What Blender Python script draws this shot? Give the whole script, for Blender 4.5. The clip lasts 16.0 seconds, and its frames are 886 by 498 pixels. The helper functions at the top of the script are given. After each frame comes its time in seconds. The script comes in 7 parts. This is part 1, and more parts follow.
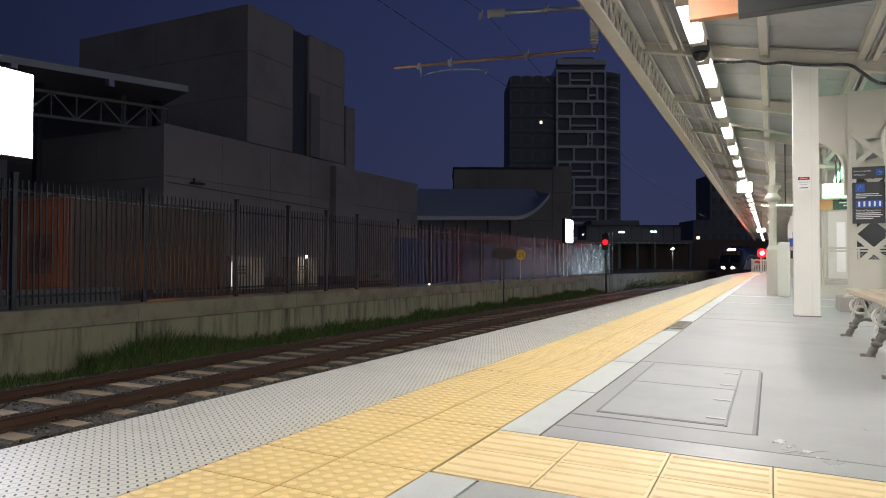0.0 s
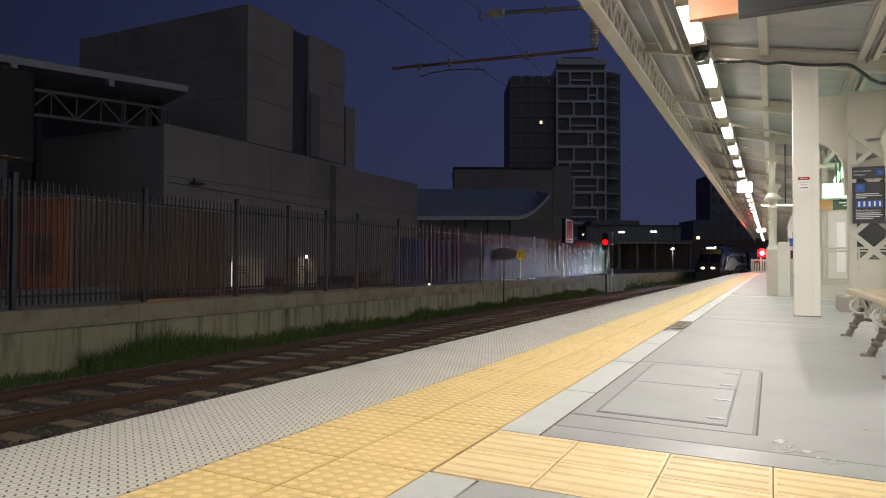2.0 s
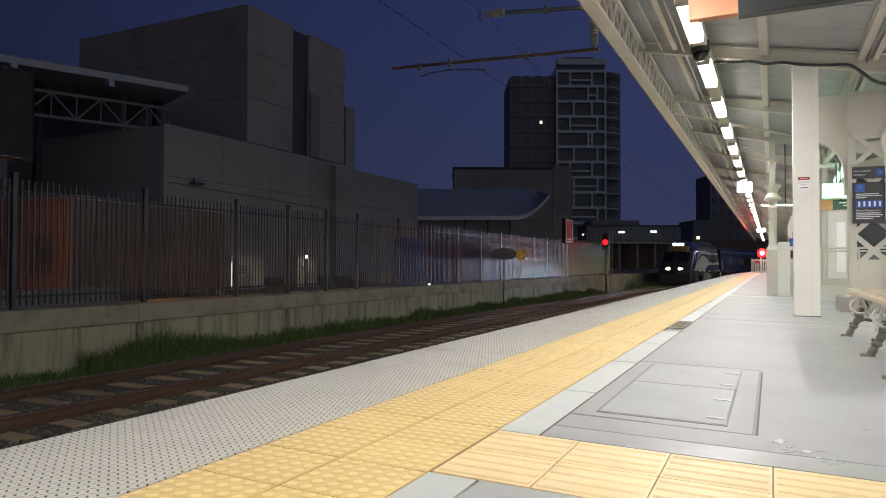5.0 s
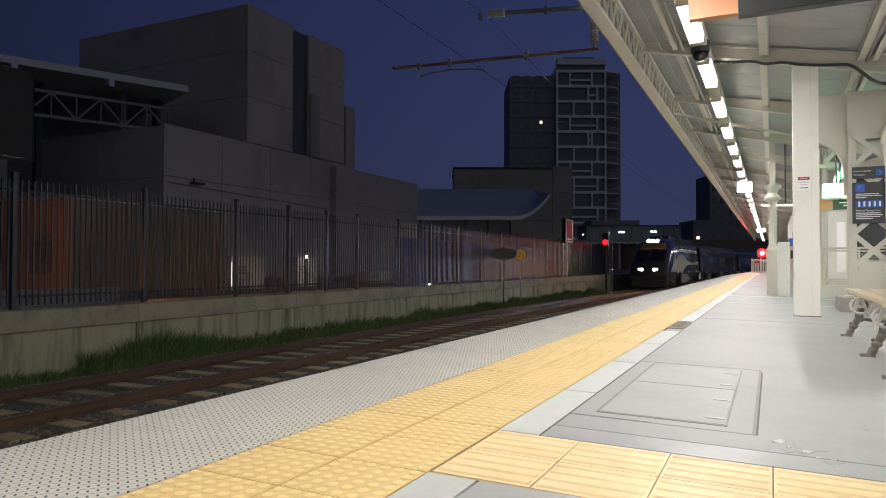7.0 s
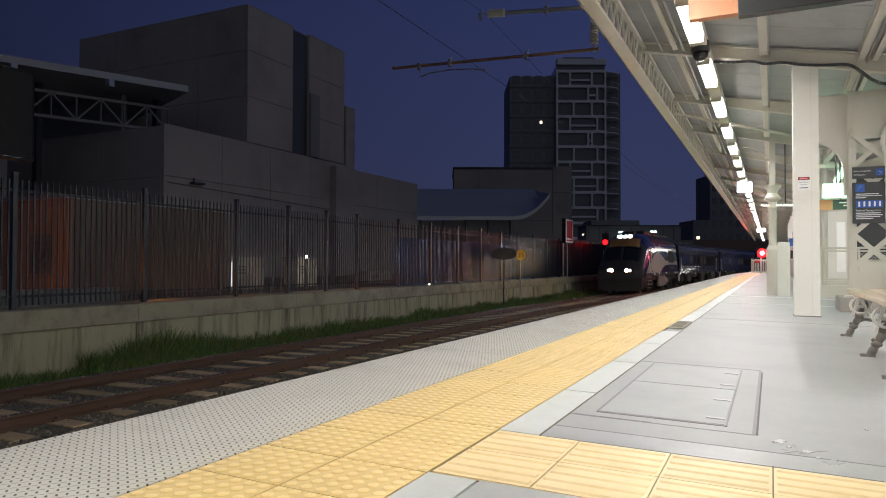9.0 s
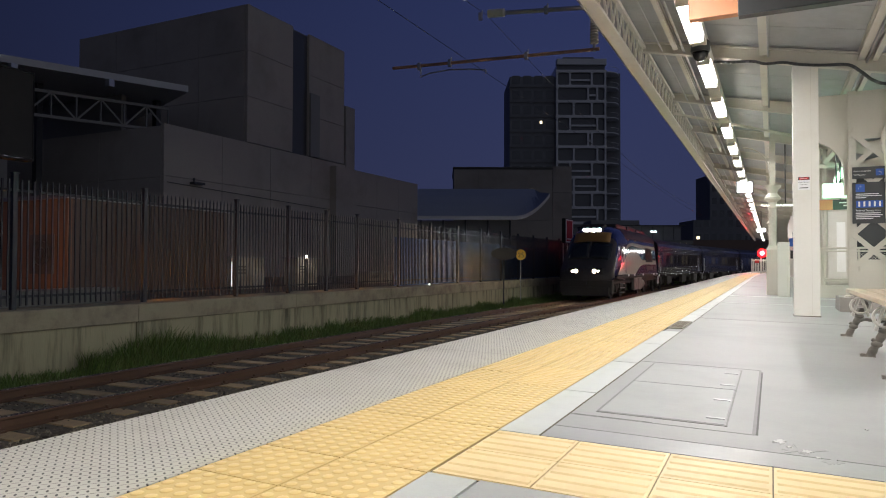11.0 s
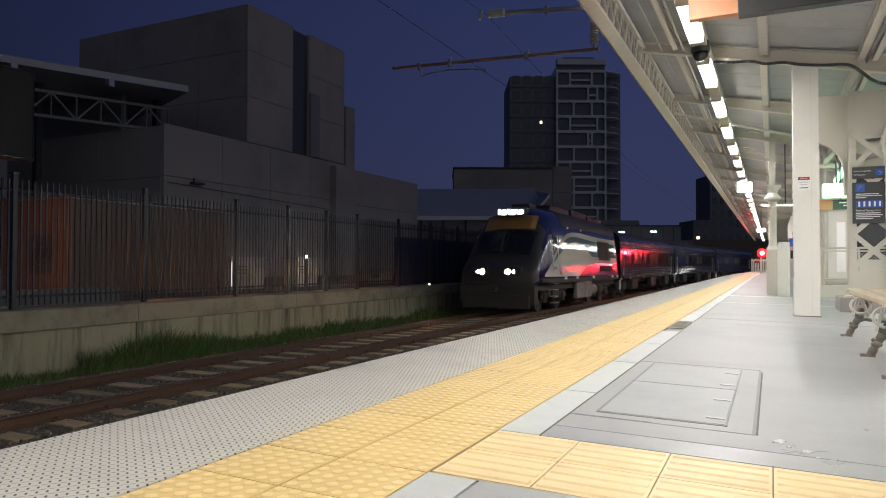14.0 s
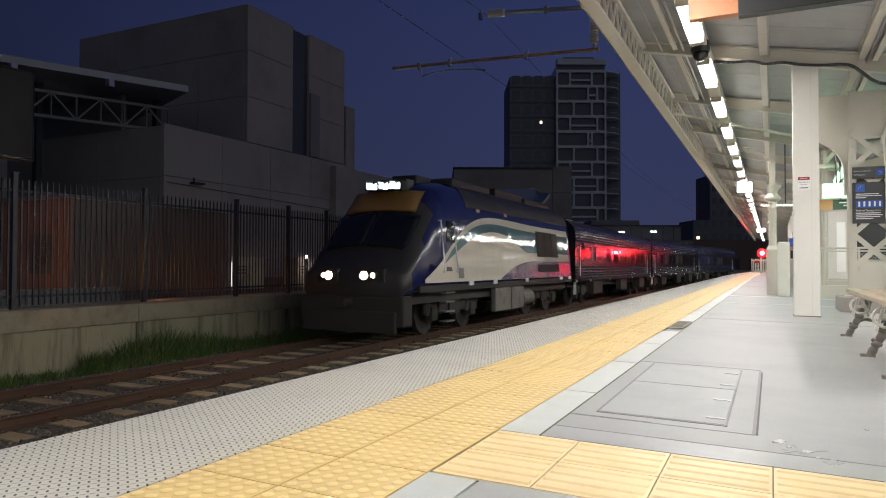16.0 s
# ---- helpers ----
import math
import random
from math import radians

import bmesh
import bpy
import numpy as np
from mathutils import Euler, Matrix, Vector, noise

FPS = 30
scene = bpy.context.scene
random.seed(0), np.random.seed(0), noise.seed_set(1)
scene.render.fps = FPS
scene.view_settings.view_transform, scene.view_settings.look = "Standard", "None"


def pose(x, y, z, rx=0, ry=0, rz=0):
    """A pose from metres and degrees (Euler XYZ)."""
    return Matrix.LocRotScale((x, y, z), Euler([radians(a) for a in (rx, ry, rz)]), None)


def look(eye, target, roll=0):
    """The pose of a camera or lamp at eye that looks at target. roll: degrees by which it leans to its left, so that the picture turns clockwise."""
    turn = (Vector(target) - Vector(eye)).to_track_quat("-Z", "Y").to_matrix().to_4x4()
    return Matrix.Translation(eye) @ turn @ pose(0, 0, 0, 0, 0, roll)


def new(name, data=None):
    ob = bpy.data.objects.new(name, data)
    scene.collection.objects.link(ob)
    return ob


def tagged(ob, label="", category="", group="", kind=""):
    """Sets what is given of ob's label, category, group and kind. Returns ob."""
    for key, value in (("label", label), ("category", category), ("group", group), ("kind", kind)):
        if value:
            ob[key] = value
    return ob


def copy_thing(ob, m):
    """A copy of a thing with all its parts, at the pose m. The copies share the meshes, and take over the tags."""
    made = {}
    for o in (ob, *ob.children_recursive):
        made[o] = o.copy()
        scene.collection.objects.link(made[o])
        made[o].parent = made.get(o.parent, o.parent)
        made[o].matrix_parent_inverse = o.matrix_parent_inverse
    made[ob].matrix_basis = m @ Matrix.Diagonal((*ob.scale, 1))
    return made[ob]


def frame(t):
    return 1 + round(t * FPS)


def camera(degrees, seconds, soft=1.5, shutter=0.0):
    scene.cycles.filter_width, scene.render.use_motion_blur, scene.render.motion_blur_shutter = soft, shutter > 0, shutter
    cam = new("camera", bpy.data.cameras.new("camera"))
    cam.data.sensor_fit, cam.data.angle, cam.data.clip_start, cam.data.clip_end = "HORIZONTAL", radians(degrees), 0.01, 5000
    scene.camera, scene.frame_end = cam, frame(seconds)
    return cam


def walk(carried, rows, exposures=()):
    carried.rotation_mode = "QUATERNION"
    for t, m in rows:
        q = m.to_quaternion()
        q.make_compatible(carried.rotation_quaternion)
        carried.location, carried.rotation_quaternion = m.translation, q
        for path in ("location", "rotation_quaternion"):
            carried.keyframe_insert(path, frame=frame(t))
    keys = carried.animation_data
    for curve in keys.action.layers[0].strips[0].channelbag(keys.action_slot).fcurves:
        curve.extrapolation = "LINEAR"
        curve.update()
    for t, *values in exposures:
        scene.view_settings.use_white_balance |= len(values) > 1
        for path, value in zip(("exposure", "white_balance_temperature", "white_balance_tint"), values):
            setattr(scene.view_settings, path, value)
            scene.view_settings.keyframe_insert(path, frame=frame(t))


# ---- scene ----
# The camera stands on the platform, 0.62 m above it; y runs along the platform, x to the right, z = 0 at the platform.
cam = camera(66.3, 16.0, soft=1.05)
EYE = look((0, 0, 0.62), (-4.3567, 8.9984, 0.8366), 0.15)
walk(cam, [(0, EYE), (16.0, EYE)], [(0, 0.12, 6500, 10), (1.35, 0.12, 6500, 10), (1.5, 0.11, 6850, 10), (2.0, 0.11, 6850, 10), (3.0, 0.15, 6650, 10), (4.0, 0.20, 6500, 10), (16.0, 0.23, 6500, 10)])

# ---- light: late dusk ----
world = bpy.data.worlds.new("dusk")
scene.world = world
world.use_nodes = True
wn = world.node_tree.nodes
wl = world.node_tree.links
wbg = wn["Background"]
wtc = wn.new("ShaderNodeTexCoord")
wsep = wn.new("ShaderNodeSeparateXYZ")
wramp = wn.new("ShaderNodeValToRGB")
wramp.color_ramp.elements[0].position = 0.0
wramp.color_ramp.elements[0].color = (0.029, 0.034, 0.078, 1)
wramp.color_ramp.elements[1].position = 0.5
wramp.color_ramp.elements[1].color = (0.018, 0.027, 0.090, 1)
wl.new(wtc.outputs["Generated"], wsep.inputs[0])
wl.new(wsep.outputs["Z"], wramp.inputs[0])
wdot = wn.new("ShaderNodeVectorMath")   # the last glow lies beyond the far end of the platform
wdot.operation = "DOT_PRODUCT"
wdot.inputs[1].default_value = (0.25, 0.97, 0.0)
wl.new(wtc.outputs["Generated"], wdot.inputs[0])
wmap = wn.new("ShaderNodeMapRange")
wmap.inputs["From Min"].default_value, wmap.inputs["From Max"].default_value = 0.1, 0.9
wmap.inputs["To Min"].default_value, wmap.inputs["To Max"].default_value = 0.30, 1.04
wl.new(wdot.outputs["Value"], wmap.inputs["Value"])
wmul = wn.new("ShaderNodeVectorMath")
wmul.operation = "SCALE"
wl.new(wramp.outputs[0], wmul.inputs[0])
wl.new(wmap.outputs["Result"], wmul.inputs["Scale"])
wcity = wn.new("ShaderNodeVectorMath")   # the lit town lies on the other side of the station
wcity.operation = "DOT_PRODUCT"
wcity.inputs[1].default_value = (0.92, -0.38, -0.05)
wl.new(wtc.outputs["Generated"], wcity.inputs[0])
wcmap = wn.new("ShaderNodeMapRange")
wcmap.inputs["From Min"].default_value, wcmap.inputs["From Max"].default_value = 0.0, 1.0
wcmap.inputs["To Min"].default_value, wcmap.inputs["To Max"].default_value = 0.0, 1.0
wl.new(wcity.outputs["Value"], wcmap.inputs["Value"])
wglow = wn.new("ShaderNodeVectorMath")
wglow.operation = "SCALE"
wglow.inputs[0].default_value = (0.090, 0.096, 0.108)
wl.new(wcmap.outputs["Result"], wglow.inputs["Scale"])
wadd = wn.new("ShaderNodeVectorMath")
wl.new(wmul.outputs[0], wadd.inputs[0])
wl.new(wglow.outputs[0], wadd.inputs[1])
wl.new(wadd.outputs[0], wbg.inputs[0])
wbg.inputs[1].default_value = 1.0
scene.view_settings.exposure = 0.0


def lamp_area(name, m, w, l, watts, colour):
    d = bpy.data.lights.new(name, "AREA")
    d.shape, d.size, d.size_y, d.energy, d.color = "RECTANGLE", w, l, watts, colour
    ob = new(name, d)
    ob.matrix_world = m
    return ob


def lamp_point(name, p, watts, colour, radius=0.08):
    d = bpy.data.lights.new(name, "POINT")
    d.energy, d.color, d.shadow_soft_size = watts, colour, radius
    ob = new(name, d)
    ob.location = p
    return ob


def lamp_spot(name, p, way, watts, colour, degrees, radius):
    d = bpy.data.lights.new(name, "SPOT")
    d.energy, d.color, d.shadow_soft_size, d.spot_size, d.spot_blend = watts, colour, radius, radians(degrees), 0.6
    ob = new(name, d)
    ob.location = p
    ob.rotation_euler = Vector(way).to_track_quat("-Z", "Y").to_euler()
    return ob


# ---- materials ----
def material(name, colour, rough=0.6, metal=0.0, scale=8.0, vary=0.18, bump=0.15, fine=90.0, stain=None, stain_scale=1.3,
             stain_low=0.48, stain_high=0.75, stretch=(1, 1, 1), rough_vary=0.12, emit=None, power=0.0, per_piece=0.0, per_island=0.0, coat=0.0, wave=None):
    """A surface with grain at two scales, blotchy stains and a little relief."""
    m = bpy.data.materials.new(name)
    m.use_nodes = True
    n, l = m.node_tree.nodes, m.node_tree.links
    b = n["Principled BSDF"]
    b.inputs["Metallic"].default_value = metal
    b.inputs["Coat Weight"].default_value = coat
    geo = n.new("ShaderNodeNewGeometry")
    tc = n.new("ShaderNodeTexCoord")
    mp = n.new("ShaderNodeMapping")
    mp.inputs["Scale"].default_value = stretch
    l.new(tc.outputs["Object"], mp.inputs[0])
    n1 = n.new("ShaderNodeTexNoise")
    n1.inputs["Scale"].default_value = scale
    n1.inputs["Detail"].default_value = 6
    n2 = n.new("ShaderNodeTexNoise")
    n2.inputs["Scale"].default_value = fine
    n2.inputs["Detail"].default_value = 3
    l.new(mp.outputs[0], n1.inputs["Vector"])
    l.new(mp.outputs[0], n2.inputs["Vector"])
    mix = n.new("ShaderNodeMix")
    mix.data_type = "RGBA"
    lo = [c * (1 - vary) for c in colour]
    hi = [min(1, c * (1 + vary)) for c in colour]
    mix.inputs["A"].default_value, mix.inputs["B"].default_value = (*lo, 1), (*hi, 1)
    av = n.new("ShaderNodeMath")
    av.operation = "MULTIPLY_ADD"
    l.new(n2.outputs["Fac"], av.inputs[0])
    av.inputs[1].default_value = 0.4
    half = n.new("ShaderNodeMath")
    half.operation = "MULTIPLY"
    half.inputs[1].default_value = 0.6
    l.new(n1.outputs["Fac"], half.inputs[0])
    l.new(half.outputs[0], av.inputs[2])
    l.new(av.outputs[0], mix.inputs["Factor"])
    out = mix.outputs["Result"]
    if stain:
        n3 = n.new("ShaderNodeTexNoise")
        n3.inputs["Scale"].default_value = stain_scale
        n3.inputs["Detail"].default_value = 8
        n3.inputs["Roughness"].default_value = 0.65
        l.new(mp.outputs[0], n3.inputs["Vector"])
        r = n.new("ShaderNodeMapRange")
        r.inputs["From Min"].default_value, r.inputs["From Max"].default_value = stain_low, stain_high
        l.new(n3.outputs["Fac"], r.inputs["Value"])
        m2 = n.new("ShaderNodeMix")
        m2.data_type = "RGBA"
        m2.inputs["B"].default_value = (*stain, 1)
        l.new(out, m2.inputs["A"])
        l.new(r.outputs["Result"], m2.inputs["Factor"])
        out = m2.outputs["Result"]
    if per_piece:
        oi = n.new("ShaderNodeObjectInfo")
        hs = n.new("ShaderNodeHueSaturation")
        mr = n.new("ShaderNodeMapRange")
        mr.inputs["To Min"].default_value, mr.inputs["To Max"].default_value = 1 - per_piece, 1 + per_piece
        l.new(oi.outputs["Random"], mr.inputs["Value"])
        l.new(mr.outputs["Result"], hs.inputs["Value"])
        l.new(out, hs.inputs["Color"])
        out = hs.outputs["Color"]
    if per_island:
        hs = n.new("ShaderNodeHueSaturation")
        mr = n.new("ShaderNodeMapRange")
        mr.inputs["To Min"].default_value, mr.inputs["To Max"].default_value = 1 - per_island, 1 + per_island
        l.new(geo.outputs["Random Per Island"], mr.inputs["Value"])
        l.new(mr.outputs["Result"], hs.inputs["Value"])
        l.new(out, hs.inputs["Color"])
        out = hs.outputs["Color"]
    l.new(out, b.inputs["Base Color"])
    rr = n.new("ShaderNodeMapRange")
    rr.inputs["To Min"].default_value, rr.inputs["To Max"].default_value = max(0.02, rough - rough_vary), min(1, rough + rough_vary)
    l.new(n1.outputs["Fac"], rr.inputs["Value"])
    l.new(rr.outputs["Result"], b.inputs["Roughness"])
    if bump:
        bp = n.new("ShaderNodeBump")
        bp.inputs["Strength"].default_value = bump
        bp.inputs["Distance"].default_value = 0.01
        l.new(av.outputs[0], bp.inputs["Height"])
        l.new(bp.outputs[0], b.inputs["Normal"])
        if wave:   # sheet that is not quite flat
            n4 = n.new("ShaderNodeTexNoise")
            n4.inputs["Scale"].default_value, n4.inputs["Detail"].default_value = wave[0], 2
            l.new(tc.outputs["Object"], n4.inputs["Vector"])
            b4 = n.new("ShaderNodeBump")
            b4.inputs["Strength"].default_value, b4.inputs["Distance"].default_value = 1.0, wave[1]
            l.new(n4.outputs["Fac"], b4.inputs["Height"])
            l.new(b4.outputs[0], bp.inputs["Normal"])
    if emit:
        b.inputs["Emission Color"].default_value = (*emit, 1)
        b.inputs["Emission Strength"].default_value = power
    return m


def glow(name, colour, power):
    m = bpy.data.materials.new(name)
    m.use_nodes = True
    b = m.node_tree.nodes["Principled BSDF"]
    b.inputs["Base Color"].default_value = (*[min(0.8, c) for c in colour], 1)
    b.inputs["Emission Color"].default_value = (*colour, 1)
    b.inputs["Emission Strength"].default_value = power
    return m


CONC = material("platform concrete", (0.325, 0.326, 0.322), 0.6, scale=2.6, vary=0.10, bump=0.08, fine=70, stain=(0.272, 0.270, 0.272), stain_scale=0.9, stretch=(0.8, 1.15, 1), stain_low=0.46, stain_high=0.78)
SLAB = material("pale edge slab", (0.50, 0.515, 0.50), 0.5, scale=3, vary=0.10, bump=0.1, fine=80, stain=(0.40, 0.41, 0.40), per_piece=0.07)
YELLOW = material("yellow tactile tile", (0.65, 0.47, 0.195), 0.5, scale=5, vary=0.10, bump=0.05, fine=70, stain=(0.60, 0.43, 0.18), stain_scale=3, per_piece=0.05)
GUIDE = material("yellow guide tile", (0.72, 0.56, 0.30), 0.5, scale=5, vary=0.08, bump=0.05, fine=70, stain=(0.62, 0.46, 0.22), stain_scale=3, per_piece=0.05)
JOINT = material("dark joint", (0.11, 0.09, 0.06), 0.8, scale=20)
STUD = material("pale stud top", (0.74, 0.56, 0.26), 0.45, scale=30, vary=0.12, bump=0.0)
WALLC = material("stained concrete wall", (0.32, 0.30, 0.20), 0.85, scale=2.2, vary=0.22, bump=0.5, fine=30, stain=(0.085, 0.08, 0.05), stain_scale=2.6, stretch=(1, 1.6, 0.16), stain_low=0.47, stain_high=0.68)
COPE = material("concrete coping", (0.30, 0.27, 0.19), 0.85, scale=2, vary=0.2, bump=0.4, fine=30, stain=(0.16, 0.13, 0.10), stain_scale=1.6, stain_low=0.45, stain_high=0.7)
BALLAST = material("track ballast", (0.07, 0.06, 0.045), 0.9, scale=14, vary=0.55, bump=1.0, fine=40)
EARTH = material("dark ground", (0.07, 0.064, 0.055), 0.95, scale=0.8, vary=0.4, bump=0.6, fine=12)
STONE = material("ballast stone", (0.11, 0.092, 0.068), 0.7, scale=9, vary=0.5, bump=0.3, fine=60, per_island=0.85)
SLEEPER = material("concrete sleeper", (0.36, 0.26, 0.15), 0.85, scale=6, vary=0.25, bump=0.4, fine=50, stain=(0.15, 0.11, 0.08), stain_scale=4, per_piece=0.25)
RUST = material("rusty rail", (0.085, 0.045, 0.028), 0.7, metal=0.3, scale=10, vary=0.4, bump=0.3)
RAILTOP = material("polished rail head", (0.42, 0.38, 0.34), 0.24, metal=1.0, scale=20, vary=0.2, bump=0.05)
GRASS = material("rough grass", (0.085, 0.15, 0.028), 0.7, scale=3, vary=0.5, bump=0.0, stain=(0.15, 0.14, 0.04), stain_scale=2, per_island=0.45)
FENCEM = material("black painted steel", (0.026, 0.030, 0.042), 0.42, metal=0.0, scale=12, vary=0.25, bump=0.05)
PRECAST = material("precast concrete panel", (0.31, 0.285, 0.262), 0.85, scale=0.5, vary=0.12, bump=0.2, fine=8, stain=(0.21, 0.195, 0.18), stain_scale=0.25)
DARKCLAD = material("dark cladding", (0.17, 0.168, 0.168), 0.6, scale=1.0, vary=0.2, bump=0.1)
CREAM = material("cream painted steel", (0.62, 0.59, 0.52), 0.4, scale=3, vary=0.07, bump=0.06, fine=40, stain=(0.42, 0.36, 0.27), stain_scale=2.4, stain_low=0.6, stain_high=0.85)
WHITE = material("white painted column", (0.74, 0.72, 0.67), 0.45, scale=3, vary=0.05, bump=0.06, fine=40, stain=(0.60, 0.57, 0.50), stain_scale=1.6, stain_low=0.55, stain_high=0.9)
SHEET = material("galvanised roof sheet", (0.43, 0.44, 0.455), 0.55, metal=0.1, scale=2, vary=0.12, bump=0.05, fine=25, stain=(0.34, 0.34, 0.34), stain_scale=1.2)
DARKSTEEL = material("dark grey steel", (0.04, 0.042, 0.045), 0.45, metal=0.3, scale=8, vary=0.2, bump=0.05)
GALV = material("galvanised steel", (0.42, 0.43, 0.44), 0.4, metal=0.8, scale=15, vary=0.15, bump=0.05)
TUBE = glow("lit diffuser", (1.0, 0.975, 0.92), 15.0)
LINE = material("faint joint", (0.235, 0.235, 0.23), 0.7, scale=20, vary=0.3)


# ---- building blocks of meshes ----
def box(bm, x0, x1, y0, y1, z0, z1, bevel=0.0):
    v = [bm.verts.new((x, y, z)) for z in (z0, z1) for y in (y0, y1) for x in (x0, x1)]
    fs = [bm.faces.new([v[i] for i in q]) for q in ((0, 2, 3, 1), (4, 5, 7, 6), (0, 1, 5, 4), (2, 6, 7, 3), (0, 4, 6, 2), (1, 3, 7, 5))]
    if bevel:
        es = list({e for f in fs for e in f.edges})
        bmesh.ops.bevel(bm, geom=es, offset=bevel, segments=2, affect="EDGES", profile=0.5)
    return v


def rod(bm, p, q, r, n=8, r2=None):
    p, q = Vector(p), Vector(q)
    r2 = r if r2 is None else r2
    ax = (q - p).normalized()
    u = ax.orthogonal().normalized()
    w = ax.cross(u)
    ring = lambda c, rad: [bm.verts.new(c + rad * (u * math.cos(2 * math.pi * i / n) + w * math.sin(2 * math.pi * i / n))) for i in range(n)]
    a, b = ring(p, r), ring(q, r2)
    for i in range(n):
        bm.faces.new((a[i], a[(i + 1) % n], b[(i + 1) % n], b[i]))
    bm.faces.new(a[::-1])
    bm.faces.new(b)


def bar(bm, p, q, w, h, up=(0, 0, 1)):
    """A rectangular bar from p to q."""
    p, q = Vector(p), Vector(q)
    ax = (q - p).normalized()
    s = ax.cross(Vector(up))
    if s.length < 1e-4:
        s = ax.cross(Vector((1, 0, 0)))
    s.normalize()
    t = s.cross(ax)
    ends = []
    for c in (p, q):
        ends.append([bm.verts.new(c + s * (a * w / 2) + t * (b * h / 2)) for a, b in ((-1, -1), (1, -1), (1, 1), (-1, 1))])
    a, b = ends
    for i in range(4):
        bm.faces.new((a[i], a[(i + 1) % 4], b[(i + 1) % 4], b[i]))
    bm.faces.new(a[::-1])
    bm.faces.new(b)


def lathe(bm, centre, prof, n=16, axis=2):
    """A turned body: prof is a list of (radius, height)."""
    c = Vector(centre)
    rings = []
    for r, z in prof:
        ring = []
        for i in range(n):
            a = 2 * math.pi * i / n
            o = [r * math.cos(a), r * math.sin(a)]
            o.insert(axis, z)
            ring.append(bm.verts.new(c + Vector(o)))
        rings.append(ring)
    for a, b in zip(rings, rings[1:]):
        for i in range(n):
            bm.faces.new((a[i], a[(i + 1) % n], b[(i + 1) % n], b[i]))
    bm.faces.new(rings[0][::-1])
    bm.faces.new(rings[-1])


def bend(y):
    """How far line, platform and fence have swung to the right at y."""
    if y < 38:
        return 0.0
    if y < 120:
        return 0.0019 * (y - 38) ** 2
    return 0.0019 * 82 ** 2 + 0.3116 * (y - 120)


def heading(y):
    """Degrees by which the line has turned to the right at y."""
    return math.degrees(math.atan(0.0 if y < 38 else 0.0038 * (min(y, 120) - 38)))


def stations(y0, y1, step=4.0):
    ys = [y0]
    while ys[-1] < y1 - 1e-6:
        y = ys[-1]
        ys.append(min(y1, (38.0 if y < 38 < y1 else y1) if y < 38 else y + step))
    return ys


def dip(y):
    """The track falls a little beyond the near end of the platform."""
    u = min(1.0, max(0.0, (y - 20.0) / 16.0))
    return -0.12 * u * u * (3 - 2 * u)


def sweep(bm, prof, y0, y1, step=4.0, bent=True, graded=False):
    """A closed profile of (x, z) run along the line."""
    ys = stations(y0, y1, step) if bent else [y0, y1]
    if graded:
        ys = sorted(set(ys + [20.0 + 2 * i for i in range(9)]))
    rings = [[bm.verts.new((x + (bend(y) if bent else 0), y, z + (dip(y) if graded else 0))) for x, z in prof] for y in ys]
    n = len(prof)
    for a, b in zip(rings, rings[1:]):
        for i in range(n):
            bm.faces.new((a[i], b[i], b[(i + 1) % n], a[(i + 1) % n]))
    bm.faces.new(rings[0])
    bm.faces.new(rings[-1][::-1])


def ship(name, bm, mat, smooth=False):
    bmesh.ops.recalc_face_normals(bm, faces=bm.faces)
    me = bpy.data.meshes.new(name)
    bm.to_mesh(me)
    bm.free()
    for m in (mat if isinstance(mat, (list, tuple)) else [mat]):
        me.materials.append(m)
    if smooth:
        for f in me.polygons:
            f.use_smooth = True
    return new(name, me)


def part(name, bm, mat, parent, label="", smooth=False):
    ob = ship(name, bm, mat, smooth)
    ob.parent = parent
    if label:
        tagged(ob, label)
    return ob


def share(name, me, parent, x, y, z, rz=0.0):
    """One more piece on a mesh that pieces share."""
    ob = new(name, me)
    ob.parent = parent
    ob.location = (x, y, z)
    ob.rotation_euler = (0, 0, rz)
    return ob


def thing(name, x, y, z, label, category, group="", rz=0.0):
    ob = new(name)
    ob.location = (x, y, z)
    ob.rotation_euler = (0, 0, radians(rz))
    ob.empty_display_size = 0.2
    return tagged(ob, label, category, group)


def smooth_by_angle(ob, deg=35):
    me = ob.data
    for f in me.polygons:
        f.use_smooth = True
    bm = bmesh.new()
    bm.from_mesh(me)
    for e in bm.edges:
        if len(e.link_faces) == 2 and e.calc_face_angle() > radians(deg):
            e.smooth = False
    bm.to_mesh(me)
    bm.free()
    return ob


FALL = 0.017   # the platform falls away from its edge


def fz(x):
    return -FALL * x


def box_fall(bm, x0, x1, y0, y1, z0, z1):
    """A slab lying on the falling platform, its ends following the line."""
    for a, b in zip(stations(y0, y1), stations(y0, y1)[1:]):
        v = [bm.verts.new((x + bend(y), y, z + fz(x))) for z in (z0, z1) for y in (a, b) for x in (x0, x1)]
        for q in ((0, 2, 3, 1), (4, 5, 7, 6), (0, 1, 5, 4), (2, 6, 7, 3), (0, 4, 6, 2), (1, 3, 7, 5)):
            bm.faces.new([v[i] for i in q])


RAIL_Z = -1.0
TRACK_X = -8.07
EDGE_X = -2.16

# ---- ground, track and retaining wall ----
bm = bmesh.new()
for x0, x1, y0, y1 in ((-900, 900, -300, 1500),):
    bm.faces.new([bm.verts.new(p) for p in ((x0, y0, -1.62), (x1, y0, -1.62), (x1, y1, -1.62), (x0, y1, -1.62))])
tagged(ship("ground", bm, EARTH), "dark earth and gravel round the railway", "ground", kind="structure")

